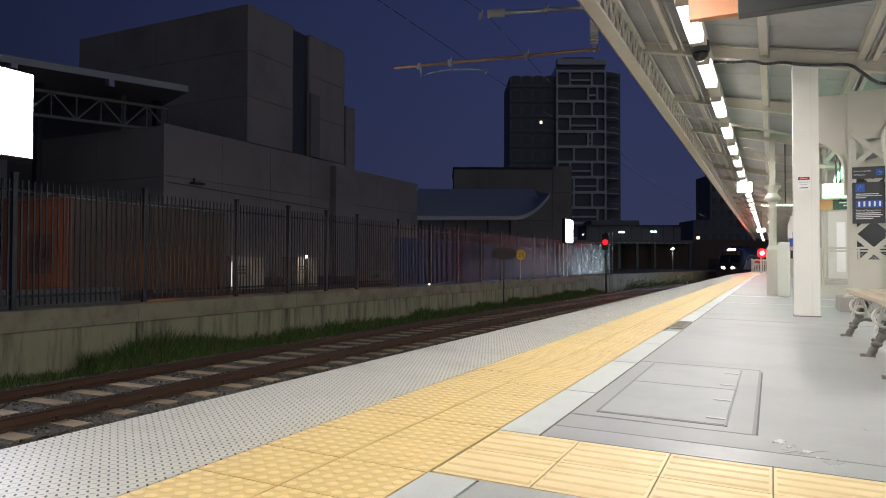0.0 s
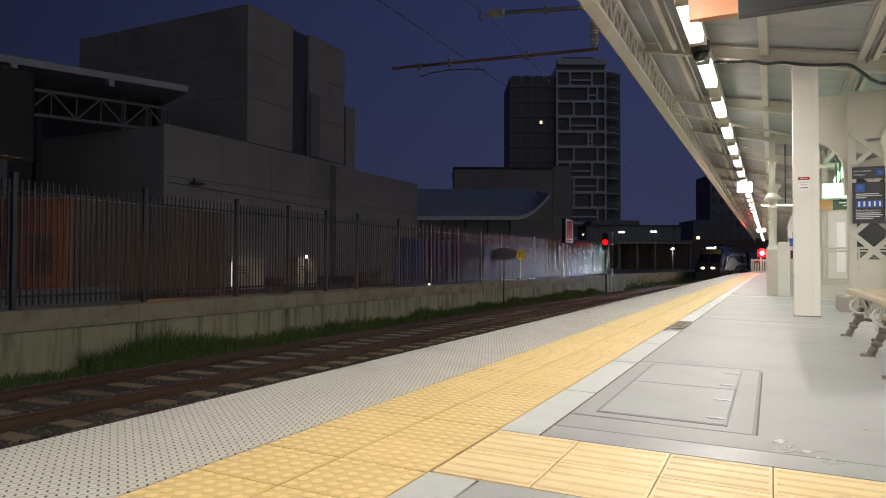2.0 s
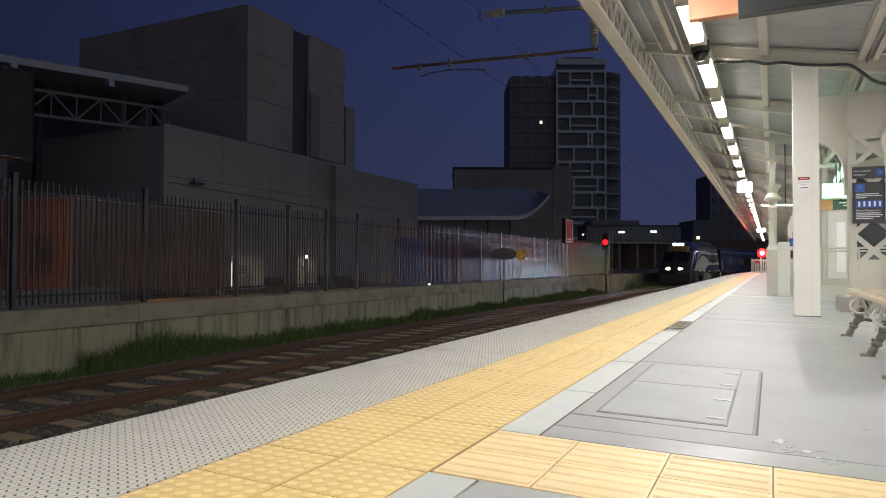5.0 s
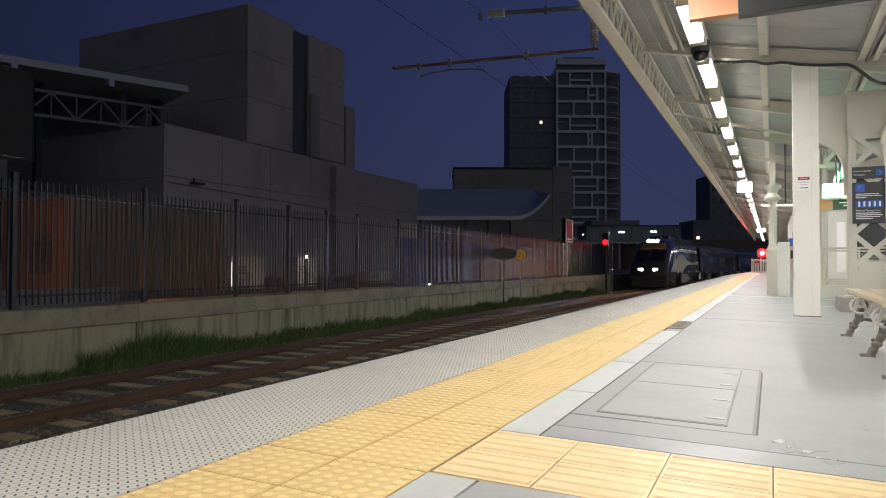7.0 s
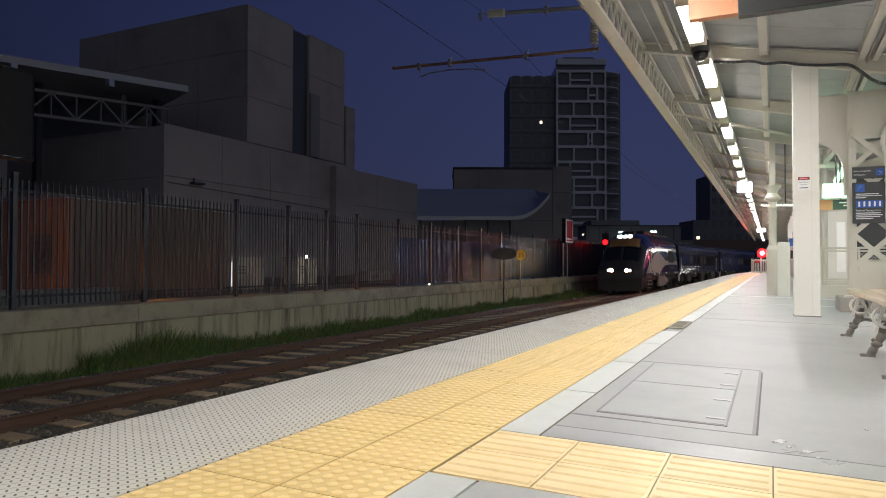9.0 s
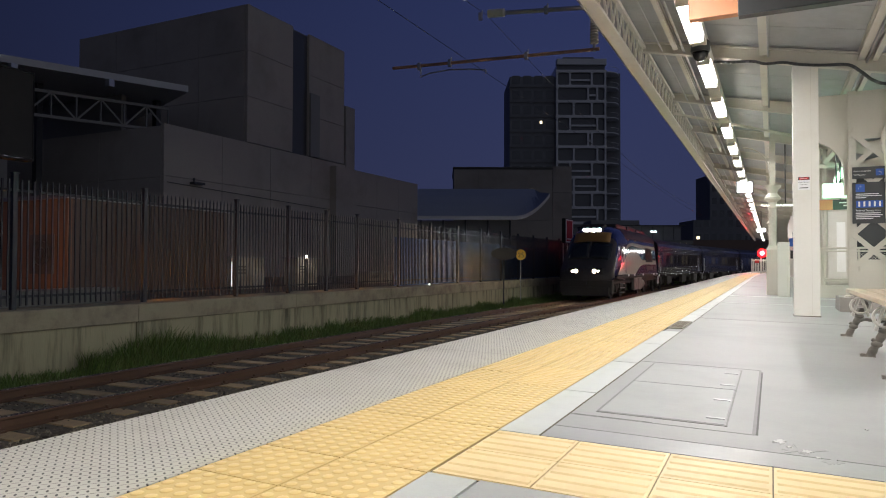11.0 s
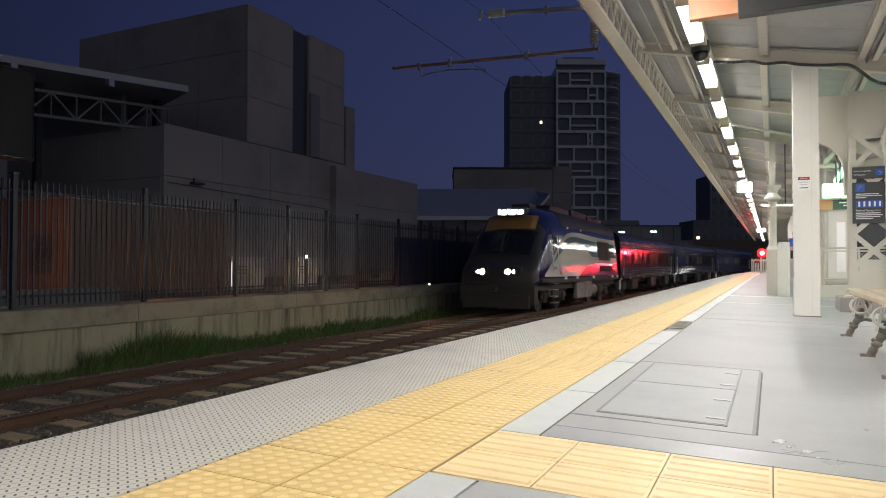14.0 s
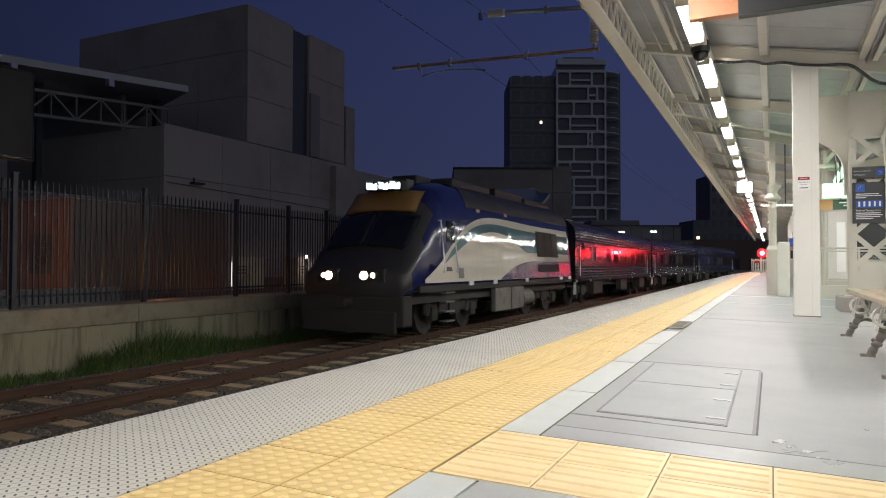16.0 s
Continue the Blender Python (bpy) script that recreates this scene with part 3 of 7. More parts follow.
def build_lamp():
    lamp = thing("ceiling_light", -0.735, 7.36, 3.11, "white fluorescent light box fixed under the platform canopy", "light", "lights along the platform canopy")
    bm = bmesh.new()
    box(bm, -0.09, 0.09, -0.63, 0.63, 0.035, 0.0395, 0.001)
    part("housing", bm, CREAM, lamp, "cream metal housing")
    bm = bmesh.new()
    box(bm, -0.070, 0.070, -0.585, 0.585, -0.028, 0.034, 0.012)
    part("diffuser", bm, TUBE, lamp, "glowing white diffuser")
    for y in (-0.605, 0.605):
        bm = bmesh.new()
        box(bm, -0.075, 0.075, y - 0.014, y + 0.014, -0.034, 0.036, 0.004)
        part("end_cap", bm, CREAM, lamp)
    return lamp


LAMP_YS = [7.36 + 2.12 * i for i in range(34)]
first_lamp = build_lamp()
for y in [-1.12, 1.0, 3.12, 5.24] + LAMP_YS[1:]:
    copy_thing(first_lamp, pose(-0.735, y, 3.11))
for y in [-5.3, -3.2, -1.12, 1.0, 3.12, 5.24] + LAMP_YS[:14]:
    lamp_area("tube_light", pose(-0.735, y, 3.07), 0.17, 1.3, 31.0, TUBE_WHITE)
lamp_area("far_tube_light", pose(-0.735, 57.0, 3.07), 0.17, 40.0, 390.0, TUBE_WHITE)
for cx, cr in ((-1.30, 0.012), (-1.02, 0.016), (-0.02, 0.012), (1.04, 0.014)):
    bm = bmesh.new()
    cz = roof_z(cx) - 0.125
    rod(bm, (cx, Y0C, cz), (cx, Y1C, cz), cr, 8)
    part("conduit", bm, GALV, canopy, "galvanised cable conduit")
bm = bmesh.new()
sweep(bm, [(-0.815, 3.150), (-0.655, 3.150), (-0.655, 3.30), (-0.815, 3.30)], Y0C, Y1C, bent=False)
part("lamp_channel", bm, CREAM, canopy, "cream cable channel above the lights")
for y, watts in ((-2.0, 30.0), (1.5, 15.0), (5.6, 220.0), (12.0, 25.0), (17.0, 160.0), (24.0, 60.0)):
    lamp_area("hall_light", pose(3.4, y, 3.0), 0.17, 1.3, watts, TUBE_WHITE)

ORANGE = material("orange sign enamel", (0.62, 0.27, 0.13), 0.5, scale=4, vary=0.06, bump=0.0)
CHARCOAL = material("charcoal sign enamel", (0.045, 0.047, 0.05), 0.35, scale=4, vary=0.1, bump=0.0)
SIGNBLUE = material("blue sign enamel", (0.03, 0.10, 0.42), 0.35, scale=4, vary=0.08, bump=0.0)
SIGNWHITE = material("white sign lettering", (0.8, 0.8, 0.8), 0.4, scale=4, vary=0.02, bump=0.0)
SIGNRED = material("red sign enamel", (0.55, 0.03, 0.03), 0.35, scale=4, vary=0.08, bump=0.0)
BLACK = material("black sign paint", (0.02, 0.02, 0.02), 0.4, scale=4, vary=0.1, bump=0.0)
IRON = material("weathered cast iron", (0.20, 0.185, 0.16), 0.34, metal=0.15, scale=14, vary=0.35, bump=0.3, stain=(0.30, 0.28, 0.25), stain_scale=6)
TIMBER = material("worn bench timber", (0.55, 0.45, 0.32), 0.4, scale=5, vary=0.25, bump=0.15, stretch=(6, 0.6, 6), stain=(0.36, 0.27, 0.18), stain_scale=3)
PLINTH = material("rough plinth concrete", (0.36, 0.34, 0.31), 0.85, scale=5, vary=0.2, bump=0.5)


def words(parent, body, x, y, z, size, mat, align="LEFT", rz=0.0):
    """Lettering as a thin mesh, upright and facing -y."""
    cu = bpy.data.curves.new("lettering", "FONT")
    cu.body, cu.size, cu.align_x, cu.extrude = body, size, align, 0.0008
    tmp = bpy.data.objects.new("lettering_curve", cu)
    scene.collection.objects.link(tmp)
    me = bpy.data.meshes.new_from_object(tmp.evaluated_get(bpy.context.evaluated_depsgraph_get()))
    bpy.data.objects.remove(tmp)
    me.materials.clear()
    me.materials.append(mat)
    ob = new("lettering", me)
    ob.parent = parent
    ob.location = (x, y, z)
    ob.rotation_euler = (radians(90), 0, rz)
    return ob


def plate(name, parent, x0, x1, y0, y1, z0, z1, mat, label="", bevel=0.0):
    bm = bmesh.new()
    box(bm, x0, x1, y0, y1, z0, z1, bevel)
    return part(name, bm, mat, parent, label)


# ---- columns ----
def build_box_column():
    c = thing("box_column", 0.385, 9.43, -0.01, "square white boxed canopy column standing on the platform", "column")
    bm = bmesh.new()
    box(bm, -0.14, 0.14, -0.14, 0.14, 0, 3.06, 0.002)
    part("casing", bm, WHITE, c)
    bm = bmesh.new()
    box(bm, -0.146, 0.146, -0.146, 0.146, 0.0, 0.012)
    part("sealant_line", bm, JOINT, c)
    bm = bmesh.new()
    box(bm, 0.055, 0.058, -0.1415, -0.1395, 0.013, 3.03)
    part("seam", bm, CREAM, c)
    s = thing("warning_sign", 0.36, 9.284, 1.60, "small white warning sign with a red header on the column", "sign")
    plate("panel", s, -0.065, 0.065, 0, 0.004, -0.075, 0.085, SIGNWHITE)
    plate("header", s, -0.062, 0.062, -0.0015, 0.0, 0.045, 0.082, BLACK)
    plate("header_oval", s, -0.05, 0.05, -0.0025, -0.0015, 0.052, 0.075, SIGNRED)
    words(s, "DANGER", 0, -0.003, 0.057, 0.017, SIGNWHITE, "CENTER")
    words(s, "HIGH VOLTAGE", 0, -0.001, 0.012, 0.0165, BLACK, "CENTER")
    words(s, "LIVE WIRES", 0, -0.001, -0.018, 0.0165, BLACK, "CENTER")
    plate("text_bar", s, -0.045, 0.045, -0.0015, 0, -0.055, -0.045, BLACK)


build_box_column()


def build_iron_column(x, y):
    c = thing("iron_column", x, y, fz(x), "round cream cast-iron column on a square pedestal", "column", "old iron canopy columns")
    bm = bmesh.new()
    box(bm, -0.125, 0.125, -0.125, 0.125, 0, 0.93, 0.006)
    v = box(bm, -0.125, 0.125, -0.125, 0.125, 0.93, 1.0)
    for i in (4, 5, 6, 7):
        v[i].co.x *= 0.7
        v[i].co.y *= 0.7
    part("pedestal", bm, CREAM, c)
    bm = bmesh.new()
    lathe(bm, (0, 0, 0), [(0.085, 1.0), (0.075, 1.05), (0.07, 1.75), (0.085, 1.77), (0.085, 1.79), (0.07, 1.81), (0.075, 1.90), (0.15, 1.95), (0.155, 1.99), (0.12, 2.03), (0.085, 2.08), (0.10, 2.14), (0.15, 2.20), (0.16, 2.23)], 16)
    smooth_by_angle(part("shaft", bm, CREAM, c), 40)
    bm = bmesh.new()
    box(bm, -0.055, 0.055, -0.055, 0.055, 2.23, 3.15)
    part("upper_post", bm, CREAM, c)
    for s in (-1,):
        bm = bmesh.new()
        pts = [(s * (0.05 + 0.5 * (1 - math.cos(a))), 0, 2.5 + 0.55 * math.sin(a)) for a in [i * math.pi / 2 / 8 for i in range(9)]]
        for p, q in zip(pts, pts[1:]):
            rod(bm, p, q, 0.012, 8)
        part("bracket", bm, CREAM, c, "thin curved iron rod")
    return c


col = build_iron_column(0.03, 15.42)
for y in (24.6, 33.7, 42.9, 55.0):
    copy_thing(col, pose(0.03, y, 0))


def build_lattice_column():
    c = thing("lattice_column", 1.25, 10.95, -0.02, "riveted cream lattice steel column on a concrete plinth", "column")
    bm = bmesh.new()
    bmv = [(-0.42, -0.36), (-0.30, -0.44), (0.5, -0.44), (0.62, -0.3), (0.62, 0.4), (-0.42, 0.4)]
    lo = [bm.verts.new((x, y, 0)) for x, y in bmv]
    hi = [bm.verts.new((x * 0.99, y * 0.99, 0.20)) for x, y in bmv]
    for i in range(6):
        bm.faces.new((lo[i], lo[(i + 1) % 6], hi[(i + 1) % 6], hi[i]))
    bm.faces.new(hi)
    part("plinth", bm, PLINTH, c, "rough grey concrete plinth")
    for s in (-1, 1):
        bm = bmesh.new()
        box(bm, s * 0.24 - 0.015 - (0 if s < 0 else 0.0), s * 0.24 + 0.015, -0.13, 0.13, 0.2, 3.03)
        box(bm, s * 0.24 - 0.045, s * 0.24 + 0.045, -0.145, -0.13, 0.2, 3.03)
        box(bm, s * 0.24 - 0.045, s * 0.24 + 0.045, 0.13, 0.145, 0.2, 3.03)
        part("upright", bm, CREAM, c)
    z = 0.60
    k = 0
    while z < 2.3:
        for yy, sgn in ((-0.150, 1), (-0.160, -1)):
            bm = bmesh.new()
            bar(bm, (-0.24 * sgn, yy, z), (0.24 * sgn, yy, z + 0.46), 0.068, 0.008, (0, 1, 0))
            part("lattice_bar", bm, CREAM, c)
        z += 0.46
        k += 1
    plate("base_plate", c, -0.29, 0.29, -0.152, -0.146, 0.2, 0.56, CREAM)
    plate("gusset", c, -0.29, 0.29, -0.152, -0.146, 2.36, 3.02, CREAM)
    bm = bmesh.new()
    for s in (-1, 1):
        for i in range(22):
            zz = 0.26 + i * 0.125
            lathe(bm, (s * 0.24, -0.152, zz), [(0.012, 0), (0.011, -0.006), (0.005, -0.010)], 6, axis=1)
        for i in range(7):
            lathe(bm, (-0.26 + i * 0.087, -0.152, 2.98), [(0.012, 0), (0.011, -0.006), (0.005, -0.010)], 6, axis=1)
    part("rivets", bm, CREAM, c)["kind"] = "stuff"
    for x in (-0.30, -0.16):
        bm = bmesh.new()
        lathe(bm, (x, -0.24, 0.2), [(0.06, 0), (0.06, 0.02), (0.035, 0.025), (0.035, 0.07), (0.02, 0.08), (0.02, 0.11)], 8)
        part("anchor_bolt", bm, CREAM, c)
    # curved bracket plate from the column to the beam
    bm = bmesh.new()
    arc = [(-0.29 - 0.5 + 0.46 * math.sin(a), 1.93 + 0.46 * math.cos(a)) for a in [math.pi / 2 * i / 10 for i in range(11)]]
    pts = arc + [(-0.33, 1.6), (-0.29, 1.6), (-0.29, 3.02), (-0.79, 3.02)]
    a = [bm.verts.new((x, -0.02, z)) for x, z in pts]
    b = [bm.verts.new((x, 0.0, z)) for x, z in pts]
    n = len(pts)
    for i in range(n):
        bm.faces.new((a[i], a[(i + 1) % n], b[(i + 1) % n], b[i]))
    bmesh.ops.triangle_fill(bm, use_beauty=True, edges=[e for e in bm.edges if e.verts[0] in a and e.verts[1] in a])
    bmesh.ops.triangle_fill(bm, use_beauty=True, edges=[e for e in bm.edges if e.verts[0] in b and e.verts[1] in b])
    part("bracket_plate", bm, CREAM, c, "riveted plate with a curved lower edge")
    bm = bmesh.new()
    edge = arc + [(-0.33, 1.6)]
    for p, q in zip(edge, edge[1:]):
        bar(bm, (p[0], -0.03, p[1]), (q[0], -0.03, q[1]), 0.02, 0.09, (0, 1, 0))
    part("bracket_flange", bm, CREAM, c)
    # downpipe with elbows
    bm = bmesh.new()
    pipe = [(0.16, -0.24, 0.2), (0.16, -0.24, 2.0), (0.12, -0.24, 2.25), (0.12, -0.24, 2.38), (0.18, -0.24, 2.55), (0.18, -0.24, 3.1)]
    for p, q in zip(pipe, pipe[1:]):
        rod(bm, p, q, 0.034, 10)
    for z in (0.58, 1.75, 2.0, 2.25):
        rod(bm, (0.16 if z < 2.2 else 0.12, -0.24, z), (0.16 if z < 2.2 else 0.12, -0.24, z + 0.05), 0.042, 10)
    part("downpipe", bm, CREAM, c, "cream painted rainwater pipe")
    bm = bmesh.new()
    bar(bm, (-0.02, -0.2, 2.42), (0.42, -0.2, 2.95), 0.05, 0.012, (0, 1, 0))
    part("brace", bm, CREAM, c)


build_lattice_column()


# ---- signs on the lattice column ----
def pictogram(parent, x, z, s, mat, kind):
    bm = bmesh.new()
    if kind == "chair":
        for k in range(10):
            a0, a1 = -2.4 + k * 0.42, -2.4 + (k + 1) * 0.42
            bar(bm, (x - 0.05 * s + 0.24 * s * math.cos(a0), -0.0028, z - 0.14 * s + 0.24 * s * math.sin(a0)), (x - 0.05 * s + 0.24 * s * math.cos(a1), -0.0028, z - 0.14 * s + 0.24 * s * math.sin(a1)), 0.0008, 0.06 * s, (0, 1, 0))
        bar(bm, (x - 0.08 * s, -0.0035, z + 0.3 * s), (x - 0.05 * s, -0.0035, z), 0.0008, 0.07 * s, (0, 1, 0))
        bar(bm, (x - 0.05 * s, -0.0035, z), (x + 0.2 * s, -0.0035, z), 0.0008, 0.06 * s, (0, 1, 0))
        bar(bm, (x + 0.2 * s, -0.0035, z), (x + 0.3 * s, -0.0035, z - 0.25 * s), 0.0008, 0.06 * s, (0, 1, 0))
    else:
        for k in range(6):
            a0, a1 = 0.5 + k * 0.7, 0.5 + (k + 1) * 0.7
            r0, r1 = (0.3 - 0.025 * k) * s, (0.3 - 0.025 * (k + 1)) * s
            bar(bm, (x + r0 * math.cos(a0), -0.0028, z + r0 * math.sin(a0)), (x + r1 * math.cos(a1), -0.0028, z + r1 * math.sin(a1)), 0.0008, 0.07 * s, (0, 1, 0))
        bar(bm, (x - 0.3 * s, -0.0028, z - 0.3 * s), (x + 0.3 * s, -0.0028, z + 0.3 * s), 0.0008, 0.05 * s, (0, 1, 0))
    part("symbol", bm, mat, parent)


def build_column_signs():
    s = thing("boarding_sign", 1.19, 10.75, 1.87, "small charcoal boarding point sign with a blue wheelchair symbol", "sign")
    plate("panel", s, -0.19, 0.19, 0, 0.012, -0.08, 0.08, CHARCOAL, bevel=0.002)
    plate("symbol_panel", s, 0.085, 0.175, -0.002, 0, -0.045, 0.045, SIGNBLUE)
    pictogram(s, 0.13, 0.0, 0.09, SIGNWHITE, "chair")
    words(s, "Assisted boarding", -0.175, -0.0012, 0.014, 0.029, SIGNWHITE)
    words(s, "waiting area", -0.175, -0.0012, -0.034, 0.029, SIGNWHITE)
    s = thing("priority_seating_sign", 1.19, 10.75, 1.46, "charcoal priority seating sign with blue symbols and white text", "sign")
    plate("panel", s, -0.19, 0.19, 0, 0.012, -0.28, 0.28, CHARCOAL, bevel=0.002)
    plate("symbol_panel", s, -0.15, -0.045, -0.002, 0, 0.15, 0.255, SIGNBLUE)
    pictogram(s, -0.097, 0.2, 0.1, SIGNWHITE, "ear")
    plate("pictogram_panel", s, -0.145, 0.165, -0.002, 0, -0.065, 0.03, SIGNBLUE)
    for i in range(5):
        x = -0.11 + i * 0.06
        plate("symbol_bar", s, x - 0.011, x + 0.011, -0.003, -0.002, -0.05, 0.018, SIGNWHITE)
    for z, w in ((0.115, 0.27), (0.09, 0.3), (0.065, 0.12)):
        plate("text_bar", s, -0.15, -0.15 + w, -0.0015, 0, z, z + 0.01, SIGNWHITE)
    words(s, "Priority Seating Area", -0.15, -0.0012, -0.115, 0.034, SIGNWHITE)
    for z, w in ((-0.145, 0.29), (-0.17, 0.31), (-0.195, 0.28), (-0.22, 0.2)):
        plate("text_bar", s, -0.15, -0.15 + w, -0.0015, 0, z, z + 0.011, SIGNWHITE)


build_column_signs()


# ---- hanging signs and lamps ----
def hanger(parent, x, y, z0, z1):
    bm = bmesh.new()
    rod(bm, (x, y, z0), (x, y, z1), 0.012, 8)
    part("hanger", bm, DARKSTEEL, parent)


def build_hanging_signs():
    s = thing("hanging_sign", 0, 6.30, 2.75, "long charcoal hanging sign with an orange end panel", "sign")
    plate("orange_panel", s, -0.64, -0.242, -0.05, 0.05, 0.012, 0.36, ORANGE, bevel=0.004)
    plate("charcoal_panel", s, -0.240, 2.2, -0.05, 0.05, 0.0, 0.36, CHARCOAL, bevel=0.004)
    plate("edge_strip", s, -0.238, 2.2, -0.052, 0.052, -0.012, -0.001, DARKSTEEL)
    hanger(s, -0.4, 0, 0.358, 0.85)
    hanger(s, 1.6, 0, 0.358, 0.85)
    lit = glow("lit sign face", (0.93, 1.0, 0.95), 3.0)
    for x, y, z, w, h in ((-0.65, 20.5, 2.75, 0.44, 0.34), (-0.43, 36.0, 2.27, 0.44, 0.25)):
        s = thing("lit_platform_sign", x, y, z, "small white illuminated sign hung under the canopy", "sign", "illuminated platform signs")
        plate("case", s, -w / 2, w / 2, -0.06, 0.06, -h / 2, h / 2, DARKSTEEL, bevel=0.006)
        plate("face", s, -w / 2 + 0.03, w / 2 - 0.03, -0.066, -0.0605, -h / 2 + 0.03, h / 2 - 0.03, lit, "glowing white face")
        hanger(s, 0, 0, h / 2 - 0.002, 3.2 - z)
    green = glow("green exit light", (0.42, 1.0, 0.62), 4.5)
    s = thing("exit_light", 1.02, 13.5, 1.895, "glowing green-white exit light box", "light")
    plate("case", s, -0.22, 0.22, -0.04, 0.05, -0.13, 0.135, CREAM, bevel=0.006)
    plate("face", s, -0.205, 0.205, -0.062, -0.0405, -0.115, 0.12, green, "glowing pale green face", bevel=0.01)
    hanger(s, 0, 0, 0.13, 1.2)
    s = thing("green_tube_light", 1.18, 14.4, 2.30, "bare tube light glowing green", "light")
    bm = bmesh.new()
    rod(bm, (0, -1.25, 0), (0, 1.25, 0), 0.045, 12)
    part("tube", bm, green, s)
    bm = bmesh.new()
    bar(bm, (0, -1.3, 0.066), (0, 1.3, 0.066), 0.08, 0.04)
    part("batten", bm, CREAM, s)
    hanger(s, 0, 0, 0.06, 0.85)
    lamp_point("exit_glow", (1.02, 13.2, 1.85), 9.0, (0.3, 1.0, 0.5), 0.12)
    s = thing("way_out_sign", 1.0, 13.75, 1.68, "orange and charcoal direction sign", "sign")
    plate("orange_panel", s, -0.30, -0.02, 0, 0.03, -0.09, 0.085, ORANGE)
    plate("charcoal_panel", s, -0.018, 0.34, 0, 0.03, -0.09, 0.085, CHARCOAL)
    plate("text_bar", s, 0.08, 0.3, -0.0015, 0, 0.02, 0.04, SIGNWHITE)
    plate("text_bar", s, 0.14, 0.3, -0.0015, 0, -0.03, -0.01, SIGNWHITE)
    hanger(s, 0.1, 0.015, 0.08, 1.4)
    s = thing("cross_tube_light", 0.07, 15.75, 1.86, "slim white tube light across the canopy", "light")
    bm = bmesh.new()
    rod(bm, (-0.26, 0, 0), (0.36, 0, -0.015), 0.010, 8)
    part("tube", bm, lit, s)
    plate("batten", s, -0.27, 0.37, -0.02, 0.02, 0.012, 0.03, CREAM)
    hanger(s, 0.2, 0, 0.028, 1.3)
    # red lamp and gate at the platform end
    red = glow("red lamp", (1.0, 0.0012, 0.002), 30.0)
    s = thing("red_stop_light", -0.62, 48.9, 0, "glaring red lamp on a post at the platform end", "signal")
    bm = bmesh.new()
    rod(bm, (0, 0, 0), (0, 0, 1.15), 0.04, 10)
    part("post", bm, CREAM, s)
    plate("case", s, -0.22, 0.38, -0.02, 0.14, 1.06, 1.66, DARKSTEEL, bevel=0.01)
    # Wide lens and pink core put the lamp's glare into shape and colour.
    for x in (0.08,):
        bm = bmesh.new()
        lathe(bm, (x, -0.025, 1.36), [(0.27, 0.0), (0.26, -0.04), (0.13, -0.09), (0.01, -0.11)], 18, axis=1)
        part("lens", bm, red, s, "glowing red lens", True)
        bm = bmesh.new()
        lathe(bm, (x, -0.10, 1.36), [(0.15, 0.0), (0.14, -0.05), (0.07, -0.08), (0.01, -0.09)], 16, axis=1)
        part("lens_core", bm, glow("red lamp glare", (1.0, 0.16, 0.18), 9.0), s, "pink core standing for the lamp glare", True)
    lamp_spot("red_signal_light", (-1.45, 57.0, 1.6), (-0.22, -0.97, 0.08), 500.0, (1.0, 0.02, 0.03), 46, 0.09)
    s = thing("end_gate", -0.65, 48.5, 0.01, "white slatted gate across the platform end", "gate")
    for i in range(11):
        x = -0.48 + i * 0.096
        plate("slat", s, x - 0.025, x + 0.025, -0.01, 0.01, 0.04, 0.95, WHITE)
    for z in (0.10, 0.84):
        plate("rail", s, -0.52, 0.52, 0.011, 0.04, z, z + 0.07, WHITE)
    for x in (-0.5, 0.5):
        plate("post", s, x - 0.03, x + 0.03, 0.041, 0.1, 0, 1.0, WHITE)
    plate("notice", s, -0.32, -0.06, -0.016, -0.011, 0.70, 0.88, SIGNRED)


build_hanging_signs()


def build_dome_camera():
    s = thing("dome_camera", -0.73, 8.4, 3.235, "black security dome hung under the lights", "camera")
    bm = bmesh.new()
    lathe(bm, (0, 0, 0), [(0.085, 0.0), (0.105, -0.02), (0.11, -0.12), (0.10, -0.14)], 20)
    smooth_by_angle(part("housing", bm, CHARCOAL, s), 40)
    bm = bmesh.new()
    lathe(bm, (0, 0, 0), [(0.092, -0.14), (0.085, -0.18), (0.06, -0.22), (0.03, -0.238), (0.004, -0.243)], 20)
    gl = material("smoked dome", (0.02, 0.02, 0.022), 0.06, scale=3, vary=0.05, bump=0.0, rough_vary=0.02)
    part("dome", bm, gl, s, "glossy smoked dome", True)
    bm = bmesh.new()
    pts = [(-0.66, 9.34, 3.235), (-0.45, 9.34, 3.20), (-0.2, 9.34, 3.18), (-0.05, 9.34, 3.13), (0.15, 9.34, 3.12), (0.35, 9.27, 3.05), (0.6, 9.30, 3.02), (0.84, 9.32, 3.0), (0.98, 9.32, 2.89), (1.1, 9.32, 2.78), (1.3, 9.32, 2.72), (2.0, 9.32, 2.7)]
    sm = []
    for i in range(len(pts) - 1):
        p0, p1, p2, p3 = (Vector(pts[max(0, i - 1)]), Vector(pts[i]), Vector(pts[i + 1]), Vector(pts[min(len(pts) - 1, i + 2)]))
        for k in range(4):
            t = k / 4
            sm.append(0.5 * (2 * p1 + (p2 - p0) * t + (2 * p0 - 5 * p1 + 4 * p2 - p3) * t * t + (3 * p1 - p0 - 3 * p2 + p3) * t ** 3))
    for p, q in zip(sm, sm[1:]):
        rod(bm, p, q + (q - p) * 0.1, 0.019, 8)
    cable = ship("cable", bm, CHARCOAL, True)
    tagged(cable, "black flexible cable clipped along the canopy beam", "cable")


build_dome_camera()


